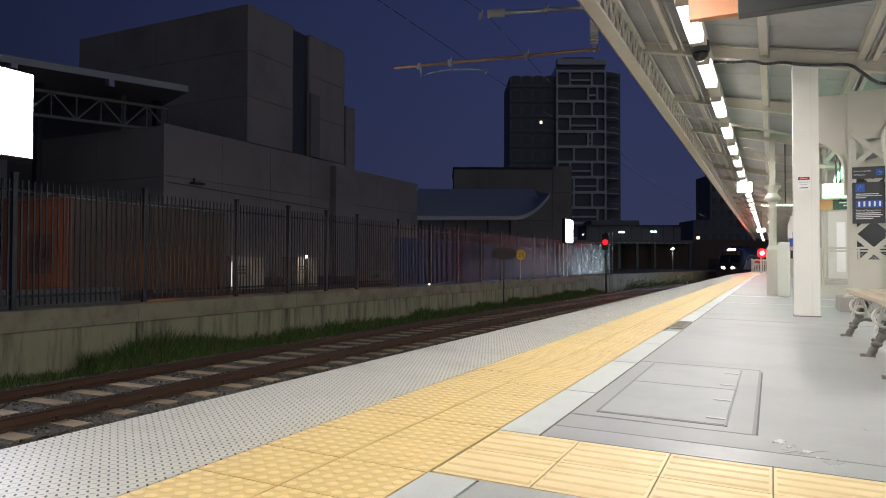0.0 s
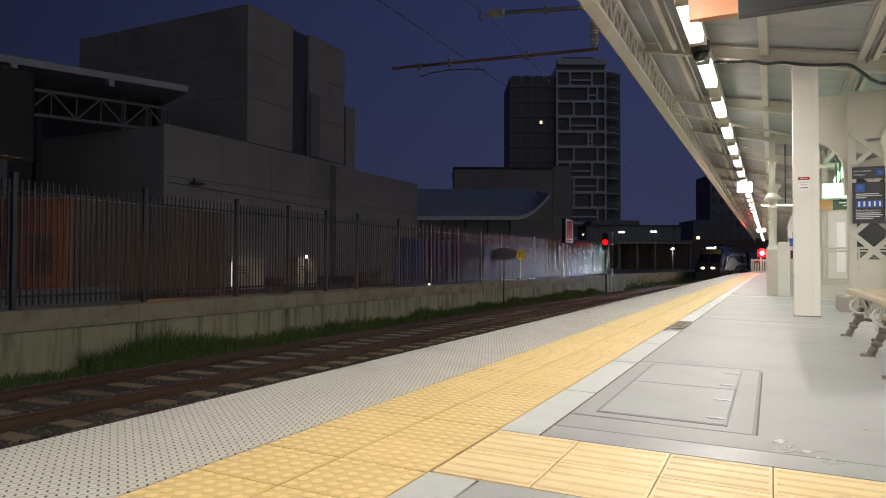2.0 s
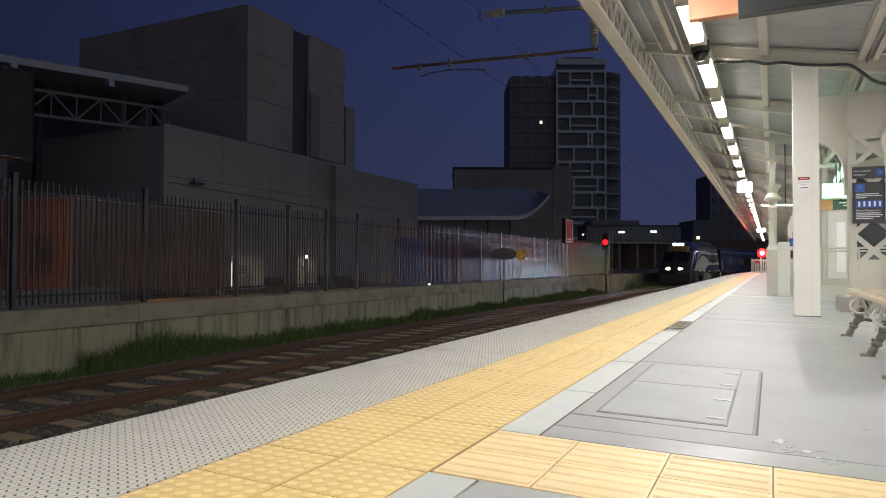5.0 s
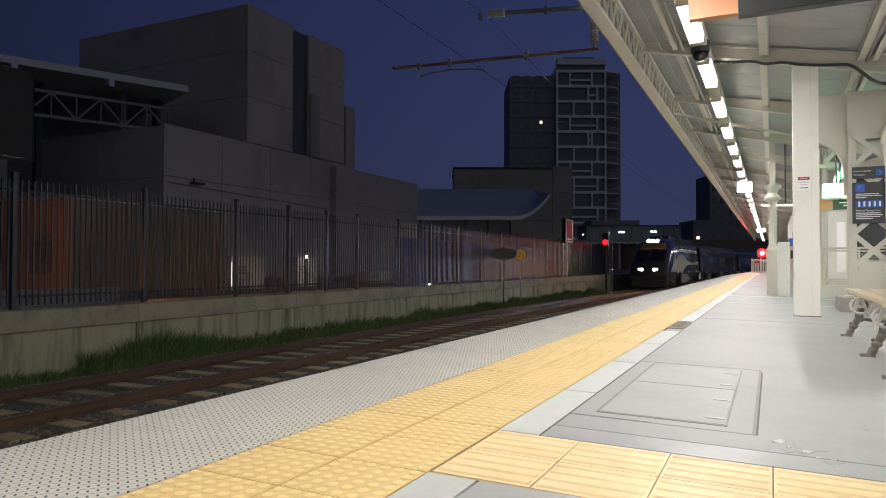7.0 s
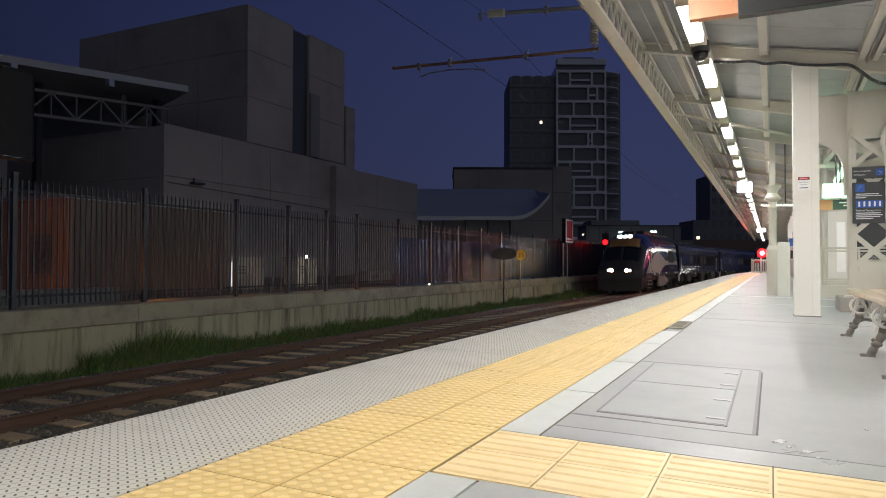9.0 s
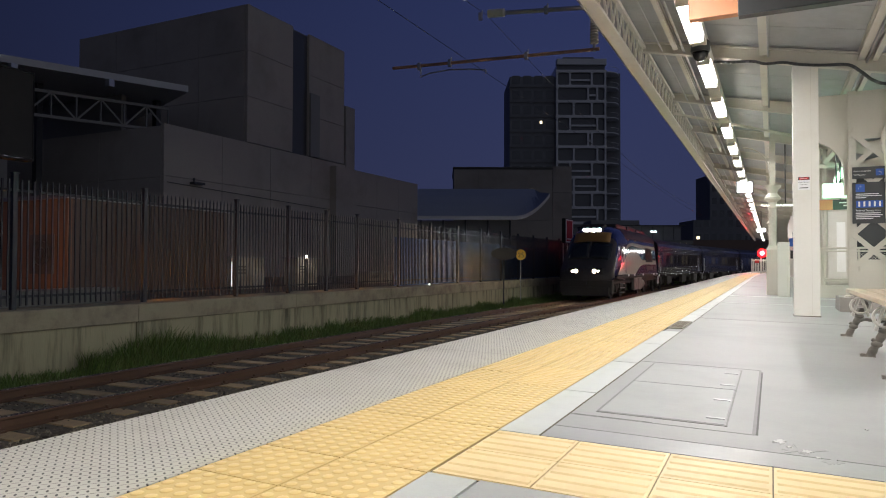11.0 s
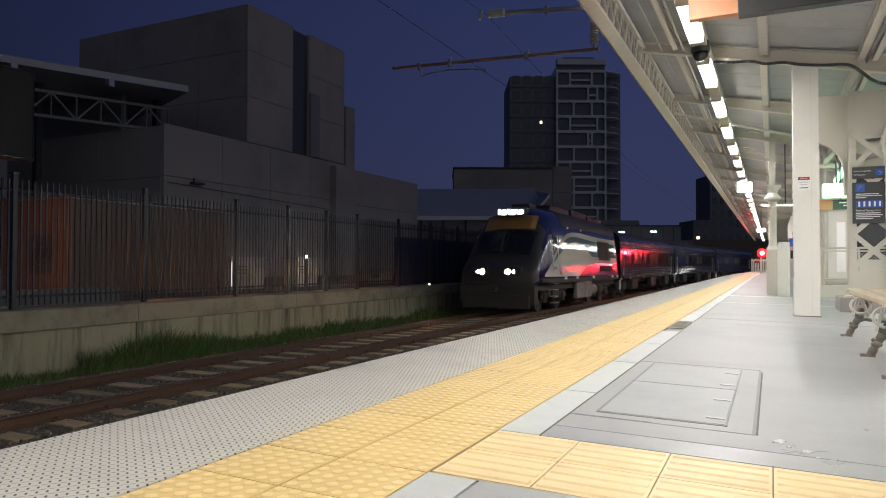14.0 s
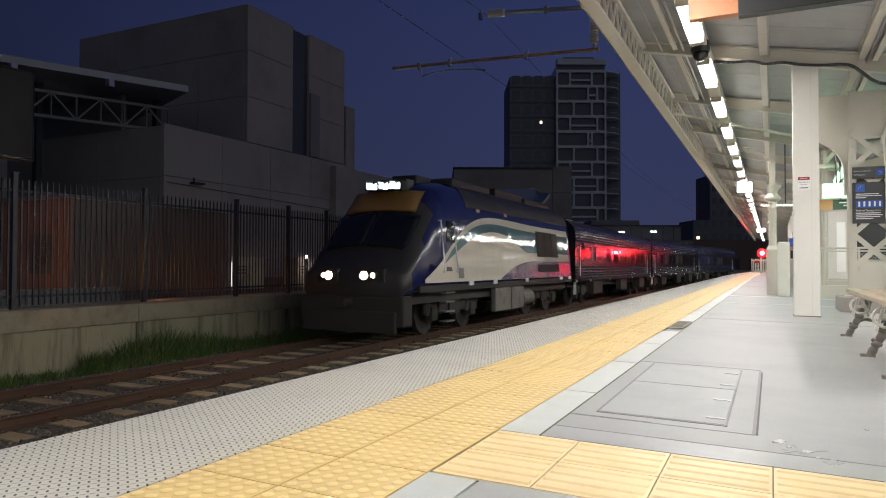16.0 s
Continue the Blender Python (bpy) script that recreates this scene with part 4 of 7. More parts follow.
# ---- bench ----
def build_bench():
    b = thing("bench", 0.0, 0.0, -0.012, "old platform bench with branching cast-iron ends and a timber seat", "bench")
    y0, y1, x0, x1 = 4.3, 7.05, 0.60, 1.07
    for i in range(4):
        xa = x0 + i * 0.12
        bm = bmesh.new()
        box(bm, xa, xa + 0.108, y0, y1, 0.385, 0.42, 0.006)
        part("seat_slat", bm, TIMBER, b)
    for i in range(4):
        bm = bmesh.new()
        box(bm, x1 + 0.02 + 0.02 * i, x1 + 0.05 + 0.02 * i, y0, y1, 0.46 + 0.12 * i, 0.572 + 0.12 * i, 0.006)
        part("back_slat", bm, TIMBER, b)
    for y in (4.45, 5.48, 6.95):
        bm = bmesh.new()
        front = [(0.55, 0.0), (0.572, 0.05), (0.592, 0.09), (0.62, 0.15), (0.638, 0.20), (0.665, 0.26), (0.70, 0.34), (0.735, 0.42)]
        back = [(1.10, 0.0), (1.06, 0.06), (1.02, 0.15), (0.99, 0.25), (0.98, 0.34), (1.02, 0.43), (1.06, 0.6), (1.12, 0.9)]
        for pts, r in ((front, 0.026), (back, 0.026)):
            for k, (p, q) in enumerate(zip(pts, pts[1:])):
                rr = r * (1.0 + 0.22 * math.sin(k * 2.4))
                rod(bm, (p[0], y, p[1]), (q[0], y, q[1]), rr, 12, r * (1.0 + 0.22 * math.sin((k + 1) * 2.4)))
        for px_, pz in ((0.64, 0.20), (0.595, 0.10), (0.70, 0.33), (0.99, 0.25), (1.03, 0.13)):
            lathe(bm, (px_, y, pz - 0.03), [(0.012, 0), (0.032, 0.012), (0.038, 0.028), (0.030, 0.044), (0.012, 0.056)], 12)
        for p, q in (((0.70, 0.33), (0.66, 0.42)), ((0.64, 0.20), (0.60, 0.235)), ((0.60, 0.11), (0.565, 0.135)), ((1.0, 0.25), (0.95, 0.41)), ((1.03, 0.13), (1.07, 0.17))):
            rod(bm, (p[0], y, p[1]), (q[0], y, q[1]), 0.021, 10, 0.013)
        for px_ in (0.545, 1.105):
            v = box(bm, px_ - 0.05, px_ + 0.04, y - 0.028, y + 0.028, 0, 0.025)
            for i in (4, 5, 6, 7):
                v[i].co.y = y + (v[i].co.y - y) * 0.6
        stretcher = [(0.625, 0.15), (0.68, 0.17), (0.78, 0.155), (0.88, 0.17), (1.02, 0.15)]
        for p, q in zip(stretcher, stretcher[1:]):
            rod(bm, (p[0], y, p[1]), (q[0], y, q[1]), 0.017, 8)
        bar(bm, (0.57, y, 0.415), (1.06, y, 0.415), 0.05, 0.02)
        for k in range(10):
            a0, a1 = math.pi * k / 10, math.pi * (k + 1) / 10
            rod(bm, (0.82 + 0.13 * math.cos(a0), y, 0.28 + 0.12 * math.sin(a0)), (0.82 + 0.13 * math.cos(a1), y, 0.28 + 0.12 * math.sin(a1)), 0.014, 6)
        end = smooth_by_angle(part("end_frame", bm, IRON, b, "cast-iron end shaped like branches"), 55)
        bm = bmesh.new()
        for p, q in (((0.585, 0.20), (0.645, 0.41)), ((0.645, 0.41), (0.705, 0.20)), ((0.60, 0.29), (0.69, 0.29))):
            rod(bm, (p[0], y - 0.03, p[1]), (q[0], y - 0.03, q[1]), 0.013, 8)
        for k in range(14):
            a0, a1 = 2 * math.pi * k / 14, 2 * math.pi * (k + 1) / 14
            rod(bm, (0.645 + 0.075 * math.cos(a0), y - 0.035, 0.30 + 0.075 * math.sin(a0)), (0.645 + 0.075 * math.cos(a1), y - 0.035, 0.30 + 0.075 * math.sin(a1)), 0.011, 8)
        part("monogram", bm, WHITE, end, "pale scrolled iron ornament")
        end.location = (0.05, 0, 0)
        end.scale = (1, 1, 0.92)


build_bench()


# ---- stair opening, cabinet and station building on the right ----
def build_right_side():
    c = thing("white_cabinet", 0.215, 14.85, -0.005, "slim white equipment cabinet by the iron column", "cabinet")
    plate("body", c, -0.105, 0.105, -0.1, 0.22, 0, 1.06, WHITE, bevel=0.006)
    plate("door_seam", c, 0.06, 0.064, -0.102, -0.1005, 0.05, 1.0, CREAM)
    n = thing("notice_board", 0.42, 15.1, 0.0, "dark notices on a slim post", "sign")
    bm = bmesh.new()
    rod(bm, (0.0, 0, 0), (0.0, 0, 1.3), 0.02, 8)
    part("post", bm, CREAM, n)
    plate("notice", n, -0.1, 0.06, -0.03, -0.021, 0.98, 1.14, SIGNBLUE)
    plate("notice", n, -0.08, 0.05, -0.03, -0.021, 0.74, 0.9, CHARCOAL)
    kerb = thing("stair_kerb", 0, 0, -0.02, "low cream wall round the stair opening", "wall")
    plate("front_wall", kerb, 0.62, 4.5, 15.0, 15.15, 0, 0.24, CREAM)
    plate("side_wall", kerb, 0.62, 0.77, 15.151, 19.5, 0, 0.24, CREAM)
    r = thing("stair_railing", 0, 0, 0.22, "cream tubular railing with mesh round the stairs", "railing")
    for x in (0.70, 0.86, 0.90, 1.5, 2.1, 3.3, 4.4):
        bm = bmesh.new()
        rod(bm, (x, 15.07, 0), (x, 15.07, 0.72), 0.02, 8)
        part("post", bm, CREAM, r)
    for z in (0.08, 0.12, 0.66, 0.72):
        bm = bmesh.new()
        rod(bm, (0.66, 15.07, z), (4.5, 15.07, z), 0.016 if z < 0.7 else 0.022, 8)
        part("rail", bm, CREAM, r)
    bm = bmesh.new()
    for i in range(60):
        x = 0.92 + i * 0.05
        bar(bm, (x, 15.07, 0.12), (min(4.4, x + 0.5), 15.07, 0.12 + min(0.5, 4.4 - x + 0.02)), 0.004, 0.004)
        bar(bm, (x, 15.072, 0.62), (min(4.4, x + 0.5), 15.072, 0.62 - min(0.5, 4.4 - x + 0.02)), 0.004, 0.004)
    part("mesh_infill", bm, CREAM, r, "fine diamond wire mesh")
    wall = tagged(new("wall_station"), "cream panelled wall of the station building", "wall", kind="structure")
    plate("wall_body", wall, 1.15, 9.0, 19.6, 19.85, -0.1, 3.6, CREAM)
    plate("wall_body", wall, 3.4, 3.65, 15.2, 19.59, -0.1, 3.6, CREAM)
    plate("dark_window", wall, 1.82, 2.6, 19.56, 19.599, 0.75, 1.75, DARKSTEEL)
    plate("dark_window", wall, 1.8, 2.7, 19.56, 19.599, 2.05, 2.9, DARKSTEEL)
    plate("wall_body", wall, 6.0, 6.25, -12, 19.59, -0.3, 3.9, CREAM)
    plate("wall_body", wall, 0.9, 1.15, 19.6, 46.0, -0.1, 3.5, CREAM)
    plate("wall_body", wall, -3.0, 9.0, -9.0, -8.75, -0.3, 4.2, CREAM)
    # Faint glow added to a wall strip in place of bright light on it.
    plate("lit_doorway", wall, 1.47, 1.66, 19.505, 19.519, 0.45, 1.68, glow("glowing wall strip", (1.0, 0.97, 0.9), 0.15), "white wall strip with glow added")
    bm = bmesh.new()
    arc = [(0.12 - 0.12 * math.cos(a), 1.75 + 0.2 * math.sin(a)) for a in [math.pi / 2 * i / 6 for i in range(7)]]
    pts = [(0, 0.25)] + [(x, z) for x, z in arc[:1]] + arc[1:] + [(0.55, 1.95), (0.55, 0.25)]
    a = [bm.verts.new((1.17 + x, 19.52, z)) for x, z in pts]
    b = [bm.verts.new((1.17 + x, 19.59, z)) for x, z in pts]
    m = len(pts)
    for i in range(m):
        bm.faces.new((a[i], a[(i + 1) % m], b[(i + 1) % m], b[i]))
    bm.faces.new(a)
    part("raised_panel", bm, WHITE, wall, "white panel with a rounded corner")
    for x in (0.9, 1.02):
        bm = bmesh.new()
        rod(bm, (x, 16.2, 0), (x, 16.2, 3.4), 0.045, 10)
        tagged(ship("pipe", bm, CREAM), "cream painted upright pipe by the stairs", "pipe", "pipes by the stairs")
    for i, y in enumerate((21.5, 25.0, 28.5, 32.0)):
        plate("door_panel", wall, 0.86, 0.899, y, y + 1.0, 0.0, 2.1, WHITE)
        plate("dark_window", wall, 0.87, 0.899, y + 1.5, y + 2.7, 1.0, 2.1, DARKSTEEL)
    p = thing("poster_case", 0.7, 18.2, 1.2, "dark wall case with small notices", "notice board")
    plate("case", p, -0.12, 0.2, 0, 0.05, -0.1, 0.5, CHARCOAL)
    plate("sheet", p, -0.09, 0.02, -0.004, 0, 0.02, 0.4, SIGNWHITE)
    hanger(p, 0.1, 0.02, 0.49, 2.1)


build_right_side()

# ---- hatch, drain and joints in the platform ----
LID = material("steel-edged infill lid", (0.34, 0.348, 0.343), 0.6, scale=2, vary=0.1, bump=0.08, fine=60, stain=(0.28, 0.285, 0.28), stain_scale=1.2)
hatch = tagged(new("access_hatch"), "recessed service hatch with two concrete-filled lids", "hatch")
hatch.location = (0, 0, 0)


def lying(name, parent, x0, x1, y0, y1, h0, h1, mat, label=""):
    bm = bmesh.new()
    box_fall(bm, x0, x1, y0, y1, h0, h1)
    return part(name, bm, mat, parent, label)


lying("lid", hatch, -0.645, -0.165, 2.82, 3.61, -0.002, 0.0042, LID)
lying("lid", hatch, -0.645, -0.165, 3.625, 4.29, -0.002, 0.0042, LID)
for x0, x1, y0, y1 in ((-0.655, -0.155, 2.805, 2.817), (-0.655, -0.155, 3.612, 3.622), (-0.656, -0.648, 2.82, 4.29), (-0.162, -0.1565, 2.82, 4.29), (-0.655, -0.155, 4.293, 4.303)):
    lying("frame_edge", hatch, x0, x1, y0, y1, -0.002, 0.003, LINE)
for y in (2.9, 3.3, 3.72, 4.12):
    lying("hinge", hatch, -0.24, -0.17, y, y + 0.022, 0.004, 0.008, GALV, "bright worn steel hinge")
for x0, x1, y0, y1 in ((-0.742, -0.06, 2.716, 2.724), (-0.068, -0.056, 2.724, 4.38), (-0.742, -0.06, 4.38, 4.388), (-0.74, 3.0, 2.50, 2.504)):
    line_strip(x0, x1, y0, y1)
DARKLINE = material("dirty joint", (0.11, 0.11, 0.105), 0.8, scale=25, vary=0.4, bump=0.3)
for x0, x1, y0, y1 in ((-0.0555, -0.048, 2.72, 4.30), (-0.7400, -0.42, 2.7245, 2.729), (-0.62, -0.2, 2.8172, 2.8196)):
    line_strip(x0, x1, y0, y1, "joint", DARKLINE, 0.0016)


def build_spill():
    """Dried splash marks with a pale crust."""
    wet = material("damp dark splash", (0.275, 0.272, 0.27), 0.42, scale=30, vary=0.3, bump=0.1)
    crust = material("pale dried crust", (0.46, 0.46, 0.45), 0.5, scale=60, vary=0.2, bump=0.3)
    rng = random.Random(21)
    mark = tagged(new("spill_mark"), "dried splash with pale crust on the platform", "spill")
    for cx, cy, r, mat, h in ((0.02, 2.66, 0.042, crust, 0.0034), (0.05, 2.60, 0.020, crust, 0.0034), (0.10, 2.56, 0.030, crust, 0.0034), (0.13, 2.50, 0.014, crust, 0.0034), (0.09, 2.58, 0.10, wet, 0.0022), (0.17, 2.47, 0.05, wet, 0.0022), (0.32, 3.02, 0.012, crust, 0.0034)):
        bm = bmesh.new()
        ring = []
        for i in range(22):
            a = 2 * math.pi * i / 22
            q = r * rng.uniform(0.25, 1.0)
            ring.append((cx + q * 0.75 * math.cos(a) + 0.25 * q * math.sin(a), cy + q * 1.1 * math.sin(a)))
        lo = [bm.verts.new((x, y, fz(x) + 0.0005)) for x, y in ring]
        hi = [bm.verts.new((cx + (x - cx) * 0.9, cy + (y - cy) * 0.9, fz(x) + h)) for x, y in ring]
        for i in range(22):
            bm.faces.new((lo[i], lo[(i + 1) % 22], hi[(i + 1) % 22], hi[i]))
        bm.faces.new(hi)
        part("crust" if mat is crust else "damp_patch", bm, mat, mark)


build_spill()
# surface sheets that differ a little in tone, and joints across the platform
for y in (8.2, 14.6, 21.0, 27.4, 33.8, 40.2):
    line_strip(-0.74, 5.5, y, y + 0.006)
PATCH = material("darker platform patch", (0.30, 0.298, 0.302), 0.4, scale=1.4, vary=0.12, bump=0.06, fine=60, stain=(0.37, 0.368, 0.37), stain_scale=3.0)
lying("patch", platform, -0.738, 5.5, 2.324, 2.49, -0.002, 0.0015, PATCH)
DRAIN = material("worn drain casting", (0.24, 0.22, 0.17), 0.7, scale=40, vary=0.45, bump=0.5, fine=160)
drain = tagged(lying("drain_cover", None, -0.9, -0.76, 6.75, 7.62, -0.004, 0.004, DRAIN), "small worn metal drain cover by the tactile strip", "drain cover")
for i in range(9):
    lying("slot", drain, -0.885, -0.775, 6.82 + i * 0.085, 6.85 + i * 0.085, 0.0045, 0.006, JOINT)
line_strip(-0.74, 3.5, 14.2, 14.55, "pale_strip", SLAB, 0.002)
line_strip(-0.7475, -0.7405, 2.33, 40.0, "joint", JOINT, 0.0005)
line_strip(-0.74, 3.5, 11.7, 11.82, "pale_strip", SLAB, 0.002)

# ---- overhead line equipment ----
CERAMIC = material("brown-white porcelain", (0.55, 0.52, 0.48), 0.2, scale=4, vary=0.1, bump=0.0)
COPPER = material("oxidised copper tube", (0.40, 0.22, 0.13), 0.45, metal=0.6, scale=12, vary=0.25, bump=0.05)


def ribs(bm, p, q, r, n):
    p, q = Vector(p), Vector(q)
    ax = (q - p).normalized()
    u = ax.orthogonal().normalized()
    w = ax.cross(u)
    stops = [(i / n + o, k) for i in range(n) for o, k in ((0.0, 0.55), (0.35 / n, 1.0), (0.5 / n, 1.0))] + [(1.0, 0.55)]
    last = None
    for t, k in stops:
        c = p + (q - p) * t
        ring = [bm.verts.new(c + r * k * (u * math.cos(math.pi * i / 6) + w * math.sin(math.pi * i / 6))) for i in range(12)]
        if last:
            for i in range(12):
                bm.faces.new((last[i], last[(i + 1) % 12], ring[(i + 1) % 12], ring[i]))
        else:
            bm.faces.new(ring[::-1])
        last = ring
    bm.faces.new(last)


def build_overhead():
    o = thing("overhead_bracket", 0, 11, 0, "overhead line bracket with ribbed insulators and copper-coloured tube", "overhead line")
    bm = bmesh.new()
    rod(bm, (-6.38, 0, 4.29), (-2.5, 0, 4.13), 0.028, 10)
    part("tube", bm, COPPER, o)
    bm = bmesh.new()
    rod(bm, (-4.12, 0, 4.985), (-1.2, 0, 4.70), 0.036, 10)
    part("top_tube", bm, GALV, o)
    bm = bmesh.new()
    ribs(bm, (-4.46, 0, 5.02), (-4.14, 0, 4.99), 0.075, 8)
    part("insulator", bm, CERAMIC, o, "pale ribbed insulator")
    bm = bmesh.new()
    ribs(bm, (-2.585, 0, 4.22), (-2.585, 0, 4.72), 0.072, 11)
    part("insulator", bm, CERAMIC, o, "pale ribbed insulator")
    bm = bmesh.new()
    rod(bm, (-2.585, 0, 4.1), (-2.585, 0, 4.23), 0.025, 8)
    part("end_fitting", bm, GALV, o)
    bm = bmesh.new()
    rod(bm, (-2.585, 0, 4.71), (-2.585, 0, 4.86), 0.025, 8)
    part("end_fitting", bm, GALV, o)
    bm = bmesh.new()
    pts = [(-5.80, 4.06), (-5.6, 4.105), (-5.2, 4.12), (-4.8, 4.08), (-4.5, 4.03), (-4.49, 3.97)]
    for p, q in zip(pts, pts[1:]):
        rod(bm, (p[0], 0, p[1]), (q[0], 0, q[1]), 0.013, 8)
    part("registration_arm", bm, GALV, o)
    for x, z in ((-5.82, 4.26), (-5.2, 4.245), (-3.75, 4.185), (-4.6, 5.0), (-3.4, 4.92)):
        bm = bmesh.new()
        box(bm, x - 0.03, x + 0.03, -0.03, 0.03, z - 0.07, z + 0.06, 0.006)
        rod(bm, (x + 0.03, 0, z), (x + 0.03, 0, z - 0.16 if x < -5.5 else z + 0.1), 0.01, 6)
        part("clamp", bm, GALV, o)
    bm = bmesh.new()
    box(bm, -1.25, -1.0, -0.12, 0.12, 3.62, 6.2)
    part("mast", bm, GALV, o, "steel mast rising beyond the canopy edge")
    for name, za, zb in (("contact_wire", 3.97, 3.9), ("catenary_wire", 5.0, 4.6)):
        bm = bmesh.new()
        pts = []
        for i in range(41):
            y = -10 + i * 3.5
            u = ((y - 11) % 45) / 45
            sag = 0.0 if name == "contact_wire" else 0.9 * 4 * u * (1 - u)
            pts.append((-4.48 + bend(y), y, za - sag))
        for p, q in zip(pts, pts[1:]):
            rod(bm, p, q, 0.0045, 5)
        tagged(ship(name, bm, DARKSTEEL), "thin overhead wire strung above the line", "wire")


build_overhead()


# ---- lineside signs and signal ----
CASEBLACK = material("matt black case", (0.012, 0.012, 0.013), 0.85, scale=6, vary=0.2, bump=0.05)
SCREEN = glow("lit white screen", (0.82, 0.88, 1.0), 9.0)
NEARSCREEN = glow("brightly lit white screen", (0.82, 0.86, 1.0), 24.0)


PLAINWHITE = material("matt white border", (0.75, 0.75, 0.75), 0.8, scale=6, vary=0.05, bump=0.02)


def build_screen(y, x, face_mat, ground, two_posts, half, height):
    """A turning two-sided panel stands for the face going dark; added box traps light."""
    s = thing("lineside_sign", x, y, height, "tall rectangular lineside sign on posts, in a dark case added to trap its light", "sign", "lineside signs")
    for n_, a in (("back_plate", (-0.19, -0.17, -half - 0.02, half + 0.02, -0.72, 0.72)), ("side", (-0.169, 0.030, -half - 0.02, -half - 0.005, -0.72, 0.72)), ("side", (-0.169, 0.030, half + 0.005, half + 0.02, -0.72, 0.72)),
                  ("top", (-0.169, 0.030, -half - 0.004, half + 0.004, 0.69, 0.72)), ("bottom", (-0.169, 0.030, -half - 0.004, half + 0.004, -0.72, -0.69))):
        plate(n_, s, *a, CASEBLACK)
    bm = bmesh.new()
    box(bm, -0.03, 0.028, -half + 0.005, half - 0.005, -0.68, 0.68)
    panel = part("panel", bm, CASEBLACK, s, "panel with a lit white face")
    bm = bmesh.new()
    box(bm, 0.0285, 0.034, -half + 0.01, half - 0.01, -0.675, 0.675)
    part("lit_face", bm, SCREEN if two_posts else NEARSCREEN, panel, "glowing white face")
    if two_posts:
        bm = bmesh.new()
        box(bm, -0.036, -0.0305, -half + 0.01, half - 0.01, -0.675, 0.675)
        part("frame", bm, PLAINWHITE, panel, "white border")
        bm = bmesh.new()
        box(bm, -0.041, -0.0365, -half + 0.16, half - 0.16, -0.60, 0.61)
        part("red_face", bm, face_mat, panel, "dark red face")
        bm = bmesh.new()
        box(bm, -0.044, -0.0415, -0.5, 0.5, -0.5, -0.44)
        part("text_bar", bm, SIGNWHITE, panel)
    for yy in (-0.45, 0.45):
        bm = bmesh.new()
        rod(bm, (-0.22, yy, ground - height), (-0.22, yy, 0.5), 0.035, 8)
        part("post", bm, GALV, s)
    return s, panel


REDFACE = material("dark red sign face", (0.42, 0.02, 0.03), 0.7, scale=4, vary=0.1, bump=0.0)
near_sign, near_panel = build_screen(5.87, -10.78, REDFACE, -1.4, False, 1.08, 2.98)
far_sign, far_panel = build_screen(39.26, -10.75, REDFACE, -1.4, True, 0.80, 2.56)


def build_speed_sign():
    s = thing("speed_sign", -10.6, 30.3, 0, "round yellow speed sign marked 25 on a thin post", "sign", rz=42)
    bm = bmesh.new()
    lathe(bm, (0, 0, 1.05), [(0.25, 0.0), (0.25, 0.012)], 28, axis=1)
    part("disc", bm, material("yellow sign enamel", (0.80, 0.48, 0.03), 0.5, scale=5, vary=0.1, bump=0.0), s)
    words(s, "25", 0, -0.002, 0.93, 0.32, BLACK, "CENTER")
    bm = bmesh.new()
    rod(bm, (0, 0.035, -1.4), (0, 0.035, 1.3), 0.022, 8)
    part("post", bm, GALV, s)
    s = thing("oval_sign", -10.7, 28.3, 0, "dark oval sign seen from behind on a post", "sign", rz=25)
    bm = bmesh.new()
    pts = [(0.58 * math.cos(2 * math.pi * i / 28), 1.07 + 0.27 * math.sin(2 * math.pi * i / 28)) for i in range(28)]
    a = [bm.verts.new((x, 0, z)) for x, z in pts]
    b = [bm.verts.new((x, 0.015, z)) for x, z in pts]
    for i in range(28):
        bm.faces.new((a[i], a[(i + 1) % 28], b[(i + 1) % 28], b[i]))
    bm.faces.new(a)
    bm.faces.new(b[::-1])
    part("plate", bm, material("brown-grey sheet back", (0.06, 0.05, 0.045), 0.5, scale=6, vary=0.2, bump=0.05), s)
    bm = bmesh.new()
    box(bm, -0.03, 0.03, 0.016, 0.07, -1.4, 1.4)
    part("post", bm, FENCEM, s)
    s = thing("signal", -10.3, 47.0, 0, "railway colour light signal showing red", "signal")
    bm = bmesh.new()
    rod(bm, (0, 0.15, -1.4), (0, 0.15, 2.9), 0.06, 10)
    part("post", bm, DARKSTEEL, s)
    plate("head", s, -0.22, 0.22, -0.06, 0.08, 1.6, 2.75, DARKSTEEL, bevel=0.02)
    plate("ladder", s, 0.42, 0.46, 0.1, 0.13, -1.3, 2.8, GALV)
    plate("ladder_rail", s, 0.24, 0.28, 0.1, 0.13, -1.3, 2.8, GALV)
    for i in range(9):
        plate("rung", s, 0.281, 0.419, 0.11, 0.125, -1.0 + 0.4 * i, -0.98 + 0.4 * i, GALV)
    bm = bmesh.new()
    lathe(bm, (0, -0.065, 2.13), [(0.17, 0.0), (0.16, -0.03), (0.08, -0.06), (0.01, -0.065)], 16, axis=1)
    part("lens", bm, glow("red signal lens", (1.0, 0.0012, 0.002), 25.0), s, "glowing red lens", True)
    for z in (1.83, 2.43):
        bm = bmesh.new()
        lathe(bm, (0, -0.065, z), [(0.10, 0.0), (0.09, -0.02)], 14, axis=1)
        part("lens", bm, BLACK, s)


